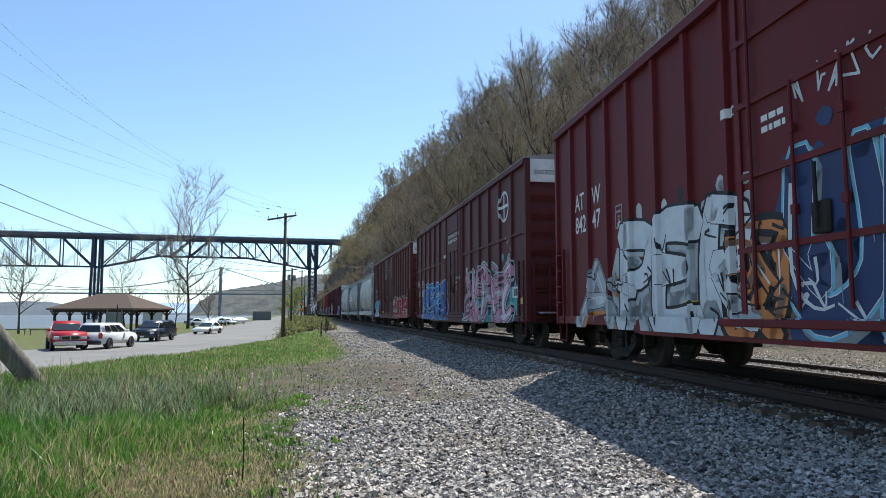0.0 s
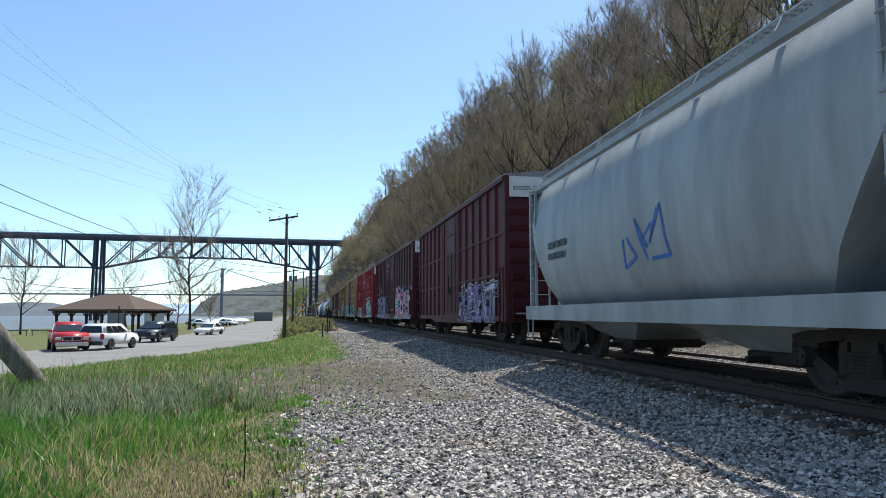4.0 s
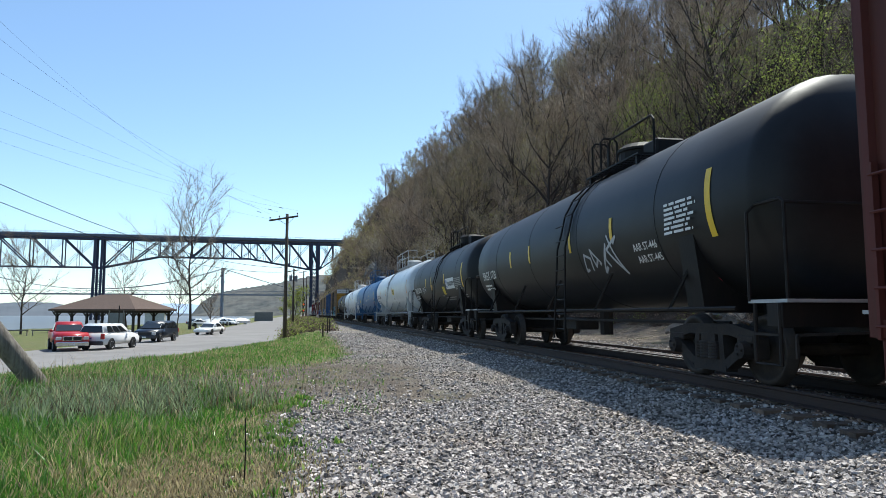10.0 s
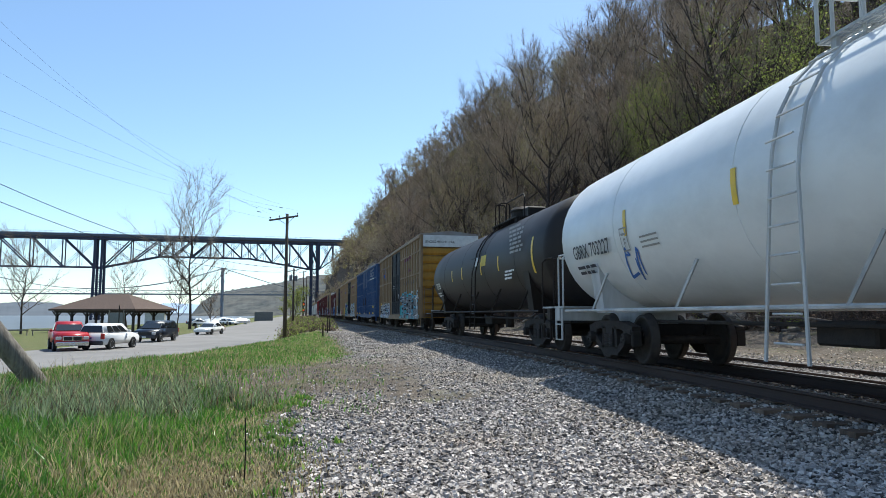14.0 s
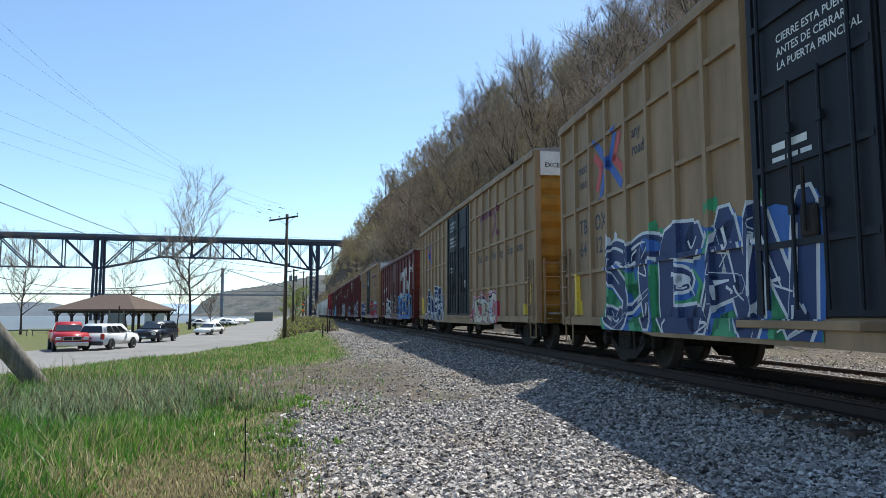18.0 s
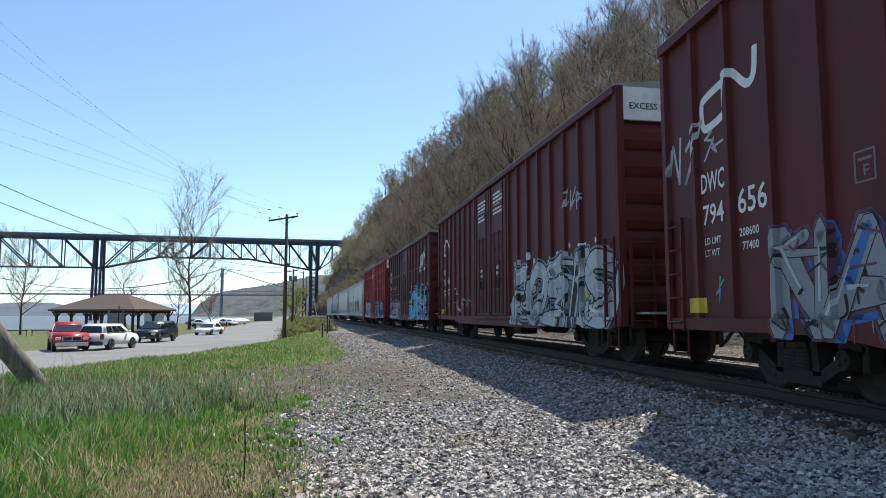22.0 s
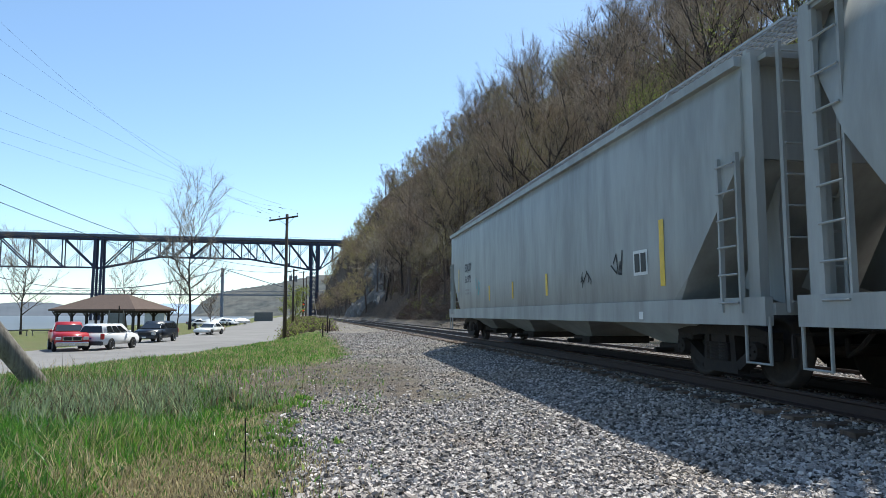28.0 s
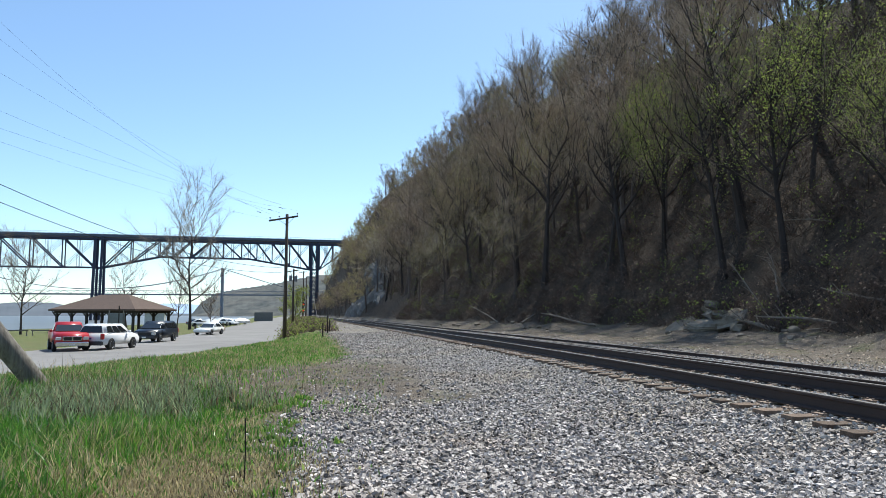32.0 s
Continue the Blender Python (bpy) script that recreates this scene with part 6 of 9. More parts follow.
# ---- tank cars
def tank(u0, u1, R, zc, col, label, rail_col=None, lower=None, dome_x=0.0, rough=0.32, platform=1.6, rails=True):
    car = car_thing("tank_car", label, "tank car")
    L = (u1 - u0) / 2
    tag = "tank_%d" % u0
    shell = make_mat(tag + "_shell", col, rough, 0, tuple(v * 0.8 for v in col), 0.9, 0.6, 0.03, 12, 0.28, (0.6, 1, 1),
                     dirt=tuple(v * 0.45 + 0.03 for v in col), dirt_scale=1.3, dirt_amount=0.3)
    fit = paint(tag + "_fittings", rail_col or col, 0.3)
    S = L - 0.15
    n = 40
    bm = bmesh.new()
    prof = []
    for k in range(7):
        a = math.pi / 2 * k / 6
        prof.append((R * math.sin(a) if k else 0.001, -S + 0.55 * (1 - math.cos(a))))
    prof += [(R, -S + 0.58 + (2 * S - 1.16) * k / 10) for k in range(1, 10)]
    prof += [(r, -a) for r, a in reversed(prof[:7])]
    lathe(bm, prof, n, "x")
    fix(bm)
    part("tank_shell", bm, shell, car, m=pose(0, 0, zc), smooth=True)
    for f in (-0.62, -0.2, 0.22, 0.64):
        bm = bmesh.new()
        x = f * S
        lathe(bm, [(R + 0.004, x - 0.012), (R + 0.007, x), (R + 0.004, x + 0.012)], n, "x")
        part("weld_seam", bm, shell, car, m=pose(0, 0, zc))
    for e in (-1, 1):
        bm = bmesh.new()
        box(bm, e * (L - 1.2) - 1.1, e * (L - 1.2) + 1.1, -0.35, 0.35, 0.70, 1.06)
        box(bm, e * (L - 0.2) - 0.14, e * (L - 0.2) + 0.14, -1.5, 1.5, 0.78, 1.06, bevel=0.01)
        part("stub_sill", bm, fit, car)
        bm = bmesh.new()
        x = e * (L - 2.3)
        loft(bm, [[(q, -1.25, 0.95), (q, 1.25, 0.95), (q, 1.40, zc - R * 0.30), (q, 1.1, zc - R * 0.66), (q, 0.45, zc - R * 0.93), (q, -0.45, zc - R * 0.93), (q, -1.1, zc - R * 0.66), (q, -1.40, zc - R * 0.30)]
                  for q in (x - 0.22, x + 0.22)])
        part("saddle", fix(bm), fit, car)
        bm = bmesh.new()
        box(bm, e * (L - 0.32) - 0.36, e * (L - 0.32) + 0.36, -1.5, 1.5, 1.06, 1.10)
        part("end_platform", bm, GALV, car)
        bm = bmesh.new()
        tube(bm, [(e * (L - 0.65), -1.5, 1.08), (e * (L - 0.65), -1.5, 2.15), (e * (L - 0.6), -1.42, 2.25), (e * (L - 0.12), -1.42, 2.25), (e * (L - 0.06), -1.42, 2.2), (e * (L - 0.06), -1.42, 1.08)], 0.022, 6)
        tube(bm, [(e * (L - 0.06), -1.42, 2.2), (e * (L - 0.06), 1.42, 2.2)], 0.022, 6)
        part("end_handrail", bm, fit, car)
        bm = bmesh.new()
        tube(bm, [(e * (L - 0.1), -1.5, 1.05), (e * (L - 0.1), -1.5, 0.36), (e * (L - 0.55), -1.5, 0.36), (e * (L - 0.55), -1.5, 1.05)], 0.024, 6)
        bar(bm, (e * (L - 0.1), -1.5, 0.7), (e * (L - 0.55), -1.5, 0.7), 0.05, 0.03)
        part("sill_step", bm, fit, car)
        truck_thing(car, e * (L - 2.3))
    for s in (-1, 1):
        bm = bmesh.new()
        tube(bm, [(-L + 0.9, s * 1.52, 1.0), (L - 0.9, s * 1.52, 1.0)], 0.028, 6)
        part("side_handrail", bm, fit, car)
        k = 5
        for i in range(k):
            x = -L + 2.6 + (2 * L - 5.2) * i / (k - 1)
            bm = bmesh.new()
            bar(bm, (x, s * 1.52, 1.0), (x + 0.25, s * R * 0.86, zc - R * 0.56), 0.05, 0.035)
            part("rail_stay", bm, fit, car)
    # side ladder, top platform, manway
    pts = []
    dz = dome_x
    lx = dz - platform + 0.35
    bm = bmesh.new()
    for x in (lx - 0.24, lx + 0.24):
        arc = [(x, -R * 1.03 * math.cos(radians(a)), zc + R * 1.03 * math.sin(radians(a))) for a in range(5, 86, 16)]
        tube(bm, [(x - (0.12 if x < lx else -0.12), -1.66, 0.42), (x, -1.60, zc - 0.2)] + arc, 0.022, 5)
    for i in range(8):
        z = 0.62 + i * 0.31
        tube(bm, [(lx - 0.24, -1.63, z), (lx + 0.24, -1.63, z)], 0.014, 5)
    for a in range(20, 80, 14):
        y, z = -R * 1.04 * math.cos(radians(a)), zc + R * 1.04 * math.sin(radians(a))
        tube(bm, [(lx - 0.24, y, z), (lx + 0.24, y, z)], 0.014, 5)
    part("side_ladder", bm, fit, car)
    pz = zc + R + 0.06
    for y0 in (-0.86, 0.50):
        bm = bmesh.new()
        for i in range(6):
            box(bm, dz - platform, dz + platform, y0 + 0.066 * i, y0 + 0.066 * i + 0.024, pz - 0.14, pz - 0.11)
        k = int(platform * 2 / 0.2)
        for i in range(k + 1):
            q = dz - platform + 2 * platform * i / k
            box(bm, q - 0.012, q + 0.012, y0, y0 + 0.36, pz - 0.145, pz - 0.115)
        part("top_grating", bm, fit, car)
    for x in (dz - platform * 0.9, dz + platform * 0.9):
        for y in (-0.80, 0.80):
            bm = bmesh.new()
            box(bm, x - 0.04, x + 0.04, y - 0.03, y + 0.03, zc + R * 0.72, pz - 0.14)
            part("grating_leg", bm, fit, car)
    if rails:
        for y in (-0.86, 0.86):
            bm = bmesh.new()
            a, b = dz - platform, dz + platform
            for h in (0.42, 0.86):
                tube(bm, [(a, y, pz - 0.12), (a, y, pz + h - 0.08), (a + 0.08, y, pz + h), (b - 0.08, y, pz + h), (b, y, pz + h - 0.08), (b, y, pz - 0.12)], 0.024, 6)
            tube(bm, [(dz, y, pz - 0.12), (dz, y, pz + 0.84)], 0.022, 6)
            part("platform_railing", bm, fit, car)
        for x in (dz - platform, dz + platform):
            for y in (-1, 1):
                bm = bmesh.new()
                tube(bm, [(x, y * 0.84, pz + 0.42), (x, y * 0.34, pz + 0.42), (x, y * 0.30, pz + 0.46), (x, y * 0.30, pz + 0.82), (x, y * 0.34, pz + 0.86), (x, y * 0.84, pz + 0.86)], 0.022, 6)
                part("end_railing", bm, fit, car)
    else:
        bm = bmesh.new()
        tube(bm, [(dz - 0.75, -0.55, pz - 0.2), (dz - 0.75, -0.55, pz + 0.52), (dz - 0.65, -0.55, pz + 0.62), (dz + 1.25, -0.55, pz + 0.62), (dz + 1.35, -0.55, pz + 0.52), (dz + 1.35, -0.55, pz - 0.2)], 0.024, 6)
        part("dome_rail", bm, fit, car)
    bm = bmesh.new()
    for x in (lx - 0.24, lx + 0.24):
        tube(bm, [(x, -0.75, zc + R * 0.84), (x, -0.75, pz + 0.58), (x, -0.68, pz + 0.66), (x, -0.45, pz + 0.66), (x, -0.38, pz + 0.58), (x, -0.38, pz - 0.12)], 0.024, 6)
    part("ladder_grab_rail", bm, fit, car)
    bm = bmesh.new()
    lathe(bm, [(0.48, -0.25), (0.48, 0.32), (0.52, 0.33), (0.52, 0.38), (0.40, 0.48), (0.0, 0.52)], 20)
    part("manway_dome", fix(bm), fit, car, m=pose(dz - 0.3, 0, zc + R, 90), smooth=False)
    bm = bmesh.new()
    box(bm, dz + 0.35, dz + 0.95, -0.3, 0.3, zc + R - 0.1, zc + R + 0.35, bevel=0.04)
    part("valve_housing", bm, fit, car)
    bm = bmesh.new()
    tube(bm, [(-0.2, 0, zc - R), (-0.2, 0, 0.45)], 0.16, 8)
    box(bm, -1.9, -0.9, -0.5, 0.1, 0.55, 0.85, bevel=0.03)
    tube(bm, [(-L + 2.5, -0.6, 0.8), (L - 2.5, -0.6, 0.8)], 0.03, 6)
    part("under_gear", bm, STEEL, car)
    bm = bmesh.new()
    lathe(bm, [(0.27, -0.02), (0.29, 0.0), (0.27, 0.02), (0.25, 0.0), (0.27, -0.02)], 18, "x")
    for k in range(5):
        a = 1.2566 * k
        bar(bm, (0, 0, 0), (0, 0.27 * math.cos(a), 0.27 * math.sin(a)), 0.03, 0.03)
    part("brake_wheel", fix(bm), BLACKP, car, "", pose(L - 0.1, 0.55, 1.95))
    couplers(car, L)
    car["span"] = (u0, u1)
    CARS.append(car)

    def depth(x, z):
        q = max(-1.0, min(1.0, (z - zc) / R))
        return -R * math.sqrt(max(0.0, 1 - q * q)) - 0.003
    zb = [zc - R + 0.09 * k for k in range(1, int(2 * R / 0.09))]
    return car, L, ([], zb, depth)


def on_tank(words, car, x, z, h, mat, zc, R, wide=1.0):
    a = math.asin(max(-0.95, min(0.95, (z + h / 2 - zc) / R)))
    m = pose(x, -(R + 0.008) * math.cos(a), zc + (R + 0.008) * math.sin(a) - h / 2 * math.cos(a), 90 - math.degrees(a))
    lettering(car, words, x, z, h, mat, m=m, wide=wide, name="reporting_mark")


def diamond(car, x, z, r, mat, side, name="placard"):
    bm = bmesh.new()
    xb, zb, depth = side
    drape(bm, [((x - r, z), (x, z - r), (x + r, z)), ((x - r, z), (x + r, z), (x, z + r))], 0, 0.02, xb, zb, depth, (x - r, x + r, z - r, z + r))
    return part(name, bm, mat, car)


# ---- the cars in their order
TAN = (0.43, 0.292, 0.168)
DARKTXT = flat_paint("dark_lettering", (0.03, 0.035, 0.05))
NAVYD = (0.018, 0.024, 0.036)
GREYTXT = flat_paint("faded_lettering", (0.30, 0.29, 0.28))
REDP = flat_paint("red_placard", (0.5, 0.05, 0.06))
BLUEP = flat_paint("blue_marking", (0.05, 0.12, 0.42))
BOXRED = flat_paint("red_marking", (0.50, 0.07, 0.07))
BROWNP = flat_paint("yellow_plate", (0.62, 0.46, 0.05))


def info_plate(car, x, z, side, w=0.5, h=0.6):
    patch(car, x, x + w, z, z + h, WHITEP, side, "data_plate")
    patch(car, x + 0.05, x + w / 2 - 0.02, z + 0.05, z + h - 0.05, BLACKP, side, "data_plate_field")
    patch(car, x + w / 2 + 0.02, x + w - 0.05, z + 0.05, z + h - 0.05, BLACKP, side, "data_plate_field")


def plate_mark(car, x, z, side, mat=None, w=0.30, k=1.0):
    """The small outlined clearance square."""
    for a, b, p, q in ((0, w, 0, 0.025), (0, w, 0.38, 0.405), (0, 0.025, 0.025, 0.38), (w - 0.025, w, 0.025, 0.38)):
        patch(car, x + a, x + b, z + p * k, z + q * k, mat or GREYTXT, side, "clearance_mark_edge")
    for a, b, p, q in ((0.05, w - 0.05, 0.27, 0.31), (0.12, 0.145, 0.08, 0.22), (0.145, 0.2, 0.19, 0.22), (0.145, 0.19, 0.13, 0.155)):
        patch(car, x + a, x + b, z + p * k, z + q * k, mat or GREYTXT, side, "clearance_mark_edge")


def door_text(car, x, z, lines, h=0.11, mat=None, y=-1.579):
    for k, ln in enumerate(lines):
        lettering(car, ln, x, z - k * h * 1.7, h, mat or WHITEP, y=y, name="door_lettering")


# maroon boxcar that passes first
c, L, sd, xs = boxcar(-3.6, 14.95, 4.95, (0.175, 0.016, 0.022), "dark red boxcar with white and orange graffiti", 8, (), ((-2.05, 1.05),), excess=True)
graffiti(c, -L + 3.45, -L + 7.7, 0.66, 2.40, ("silver", "black", "white", "silver", "white"), 11, 3, sd, word="PER")
graffiti(c, -L + 7.0, -L + 8.1, 0.66, 2.0, ("silver", "black", "orange", "brown", "white"), 14, 2, sd, cloud=False)
graffiti(c, -L + 1.5, -L + 3.3, 0.72, 1.9, ("plum", "grey", "silver", "orange", "white"), 12, 2, sd, cloud=False, word="A")
graffiti(c, -1.1, 4.5, 0.9, 2.65, ("navy", "sky", "navy", "grey", "white"), 13, 5, sd, word="UMOE", field="navy")
two_col(c, xs, 1, 2.55, ("AT", "W"), ("842", "47"), 0.34)
plate_mark(c, -5.90, 2.40, sd)
stencil(c, -1.0, 4.3, 1.8, 0.4, 2, WHITEP, -1.58)
tag_scribble(c, -0.9, 3.05, 1.6, 0.4, "white", 3, sd)
stencil(c, -1.45, 2.9, 0.5, 0.25, 2, WHITEP, -1.58)
patch(c, -2.3, -1.85, 3.3, 3.42, WHITEP, sd)
common_marks(c, L, sd)

c, L, sd, xs = boxcar(17.3, 35.85, 4.95, (0.125, 0.026, 0.030), "maroon boxcar with a mid belt rail and blue-violet graffiti", 7, (3.05,), ((-1.5, 1.6),), excess=True)
graffiti(c, -L + 1.95, -L + 8.3, 0.66, 2.2, ("blue", "white", "blue", "navy", "sky"), 21, 4, sd, word="NER3")
patch(c, -3.3, -2.85, 1.32, 1.75, flat_paint("tan_patch", (0.36, 0.24, 0.08)), sd, "bare_patch_bar")
graffiti(c, 2.1, 7.9, 0.8, 2.4, ("teal", "mint", "pink", "plum", "white"), 22, 6, sd)
two_col(c, xs, 0, 1.75, ("BN", "SF"), ("760", "824"), 0.33)
lettering(c, "LD LMT", xs[0] + 0.3, 1.45, 0.1, WHITEP)
lettering(c, "LT WT", xs[0] + 0.3, 1.28, 0.1, WHITEP)
door_text(c, -1.0, 3.9, ("CLOSE AND LOCK DOORS", "BEFORE MOVING CAR"), 0.12)
door_text(c, 0.50, 2.22, ("OPEN CLOSE", "ASD"), 0.09)
patch(c, 0.52, 0.72, 1.80, 1.96, REDP, sd)
plate_mark(c, -5.95, 2.10, sd)
bmx = bmesh.new()
drape(bmx, stroke([(L - 2.15 + 0.42 * math.cos(a * 0.3142), 4.0 + 0.42 * math.sin(a * 0.3142)) for a in range(21)], 0.07) + stroke([(L - 2.5, 4.0), (L - 1.8, 4.0)], 0.09)
      + stroke([(L - 2.15, 3.65), (L - 2.15, 4.35)], 0.09), 0, 0.005, *sd, (-50, 50, 0, 9))
part("round_emblem", bmx, WHITEP, c)
tag_scribble(c, L - 1.9, 2.6, 0.8, 0.45, "white", 24, sd)
info_plate(c, L - 1.25, 1.35, sd, 0.4, 0.3)
patch(c, -2.1, -1.5, 3.2, 3.33, WHITEP, sd)
common_marks(c, L, sd)

c, L, sd, xs = boxcar(37.9, 56.55, 4.85, (0.135, 0.035, 0.030), "faded red-brown boxcar with double doors and patchy repaint", 8, (), ((-2.4, 0.0), (0.0, 2.4)), excess=True)
two_col(c, xs, 1, 2.1, ("NO", "KL"), ("604", "451"), 0.30)
graffiti(c, -L + 1.0, -L + 3.9, 0.70, 1.9, ("teal", "silver", "sky", "brown", "white"), 31, 3, sd, cloud=False, thin=False, word="SBE")
tag_scribble(c, -L + 4.2, 1.0, 0.7, 0.45, "silver", 33, sd)
graffiti(c, 2.4, 8.4, 0.8, 1.9, ("plum", "cream", "red", "brown", "silver"), 32, 6, sd)
door_text(c, -0.65, 4.0, ("CLOSE THIS DOOR", "BEFORE CLOSING", "MAIN DOOR"), 0.11)
patch(c, -1.9, -0.06, 2.55, 3.62, flat_paint("blue_grey_patch", (0.07, 0.06, 0.11)), sd)
patch(c, -1.1, -0.85, 1.85, 2.1, WHITEP, sd)
patch(c, -L + 0.2, -L + 1.35, 1.6, 3.0, flat_paint("violet_grey_patch", (0.075, 0.04, 0.055)), sd)
common_marks(c, L, sd)

# three short grey hoppers
c, L, sd = hopper(57.55, 70.05, (0.43, 0.43, 0.41), "light grey curved-side covered hopper with a roof walkway", CURVED, 2, 4.35, slope=1.6, step_in=0.5)
lettering(c, "TILX", -L + 1.85, 2.62, 0.25, DARKTXT, -1.615, "reporting_mark")
lettering(c, "30589", -L + 1.88, 2.16, 0.25, DARKTXT, -1.615, "reporting_mark", wide=0.95)
lettering(c, "LD LMT", -L + 1.95, 1.86, 0.075, DARKTXT, -1.612)
lettering(c, "LT WT", -L + 2.0, 1.74, 0.075, DARKTXT, -1.610)
plate_mark(c, -L + 3.55, 2.30, ([], sd[1], lambda x, z: sd[2](x, z) - 0.01), DARKTXT)
tag_scribble(c, -0.8, 1.5, 2.2, 0.8, "black", 41, sd)
tag_scribble(c, 2.6, 2.1, 1.3, 0.35, "black", 42, sd)
info_plate(c, 2.2, 1.6, sd, 0.5, 0.35)
for x, z in ((-L + 1.75, 2.3), (-L + 1.9, 1.5), (-L + 3.2, 2.1), (3.4, 2.8)):
    patch(c, x, x + 0.1, z, z + 0.5, flat_paint("orange_strip", (0.60, 0.27, 0.05)), sd, "reflective_strip")

c, L, sd = hopper(71.3, 84.05, (0.20, 0.235, 0.275), "blue-grey curved-side covered hopper", CURVED, 2, 4.35, slope=1.6, step_in=0.5)
patch(c, -L + 2.1, -L + 2.95, 2.25, 2.65, WHITEP, sd)
patch(c, -L + 3.1, -L + 4.6, 2.35, 2.80, WHITEP, sd)
lettering(c, "FURX", -L + 2.17, 2.31, 0.27, DARKTXT, -1.622, "reporting_mark", wide=0.8)
lettering(c, "892028", -L + 3.17, 2.42, 0.30, DARKTXT, -1.622, "reporting_mark", wide=0.85)
tag_scribble(c, -1.2, 1.3, 3.6, 0.95, "black", 43, sd)
for x, z in ((-L + 1.8, 1.5), (-L + 3.3, 1.6), (-L + 5.2, 1.9), (0.6, 2.3), (3.6, 1.6)):
    patch(c, x, x + 0.12, z, z + 0.45, YELLOWP, sd, "reflective_strip")
patch(c, 2.2, 2.9, 1.7, 2.05, YELLOWP, sd)

c, L, sd = hopper(85.1, 98.05, (0.42, 0.45, 0.47), "pale grey curved-side covered hopper", CURVED, 2, 4.35, slope=1.6, step_in=0.5)
tag_scribble(c, -0.3, 1.7, 2.0, 0.9, "blue", 44, sd)
stencil(c, -L + 2.1, 2.1, 1.3, 0.5, 2, DARKTXT, -1.615)

c, L, sd, xs = boxcar(100.0, 115.9, 4.95, (0.115, 0.024, 0.032), "dark plum boxcar with a grid of posts and belt rails", 7, (2.1, 3.3), ((-1.5, 1.6),), excess=True)
graffiti(c, 1.8, 7.0, 0.8, 1.9, ("plum", "silver", "violet", "black", "white"), 51, 5, sd)

c, L, sd, xs = boxcar(118.2, 136.95, 4.95, (0.092, 0.021, 0.032), "dark plum boxcar with double doors and lilac graffiti", 8, (), ((-2.65, -0.4), (-0.4, 1.85)), excess=True)
two_col(c, xs, 1, 2.35, ("SM", "W"), ("608", "079"), 0.30)
graffiti(c, -L + 1.7, -L + 7.0, 0.70, 2.15, ("sage", "sage", "mauve", "plum", "lilac"), 61, 4, sd, word="SNOR")
graffiti(c, -L + 7.0, -L + 9.3, 0.70, 2.1, ("plum", "sage", "mauve", "navy", "lilac"), 62, 2, sd, word="EY")
graffiti(c, 2.3, 8.6, 0.78, 2.5, ("sky", "black", "pink", "mint", "white"), 63, 6, sd)
door_text(c, -1.78, 4.32, ("IMPORTANT", "CLOSE THIS DOOR", "BEFORE CLOSING", "MAIN DOOR"), 0.082)
plate_mark(c, -5.65, 2.45, sd)
tag_scribble(c, 0.2, 1.6, 0.5, 0.35, "white", 64, sd)
info_plate(c, L - 1.9, 1.55, sd, 0.55, 0.6)
patch(c, 0.25, 1.8, 1.19, 1.29, YELLOWP, sd)
common_marks(c, L, sd)

c, L, sd, xs = boxcar(139.2, 154.85, 4.95, (0.33, 0.022, 0.035), "bright red boxcar with a grid of posts and belt rails", 7, (1.55, 2.9, 4.15), ((-1.45, 1.6),), excess=True)
graffiti(c, -L + 2.0, -L + 6.3, 0.66, 1.56, ("grey", "grey", "silver", "black", "cream"), 71, 4, sd, cloud=False, word="NTER", field="grey")
patch(c, -2.05, -1.9, 1.05, 1.5, YELLOWP, sd, "reflective_strip")
patch(c, -L + 1.5, -L + 2.0, 0.7, 1.35, flat_paint("mid_grey_patch", (0.22, 0.21, 0.21)), sd)
graffiti(c, 2.4, 7.0, 0.78, 2.2, ("sky", "white", "mint", "blue", "white"), 72, 5, sd)
two_col(c, xs, 1, 2.45, ("SR", "Y"), ("94", "53"), 0.30)
stencil(c, 3.0, 3.35, 2.2, 0.35, 1, WHITEP)
door_text(c, -0.55, 3.95, ("CLOSE AND LOCK DOORS", "BEFORE MOVING CAR"), 0.11)
door_text(c, 0.35, 2.65, ("OPEN CLOSE",), 0.10)
tag_scribble(c, 0.2, 1.7, 1.3, 0.4, "white", 73, sd)
plate_mark(c, -3.95, 2.35, sd)
patch(c, 0.75, 1.0, 2.6, 2.9, WHITEP, sd)
common_marks(c, L, sd, every=(-0.85, 0.3, 0.8))


def arrows(car, x, z, r, side):
    """The two facing chevrons, blue outside red, that form a cross."""
    for nm, mat, pts, lift in (("blue_chevron", BLUEP, ((-0.98, 0.90), (-0.12, 0.08), (-0.62, -1.0)), 0.005), ("red_chevron", BOXRED, ((-1.05, 0.42), (-0.52, -0.02), (-0.92, -0.70)), 0.008)):
        for sg in (-1, 1):
            bm = bmesh.new()
            drape(bm, stroke([(x - sg * a * r * 0.95, z - sg * b * r * 0.85) for a, b in pts], r * 0.26), 0, lift, *side, (-60, 60, 0, 9))
            part(nm, bm, mat, car)


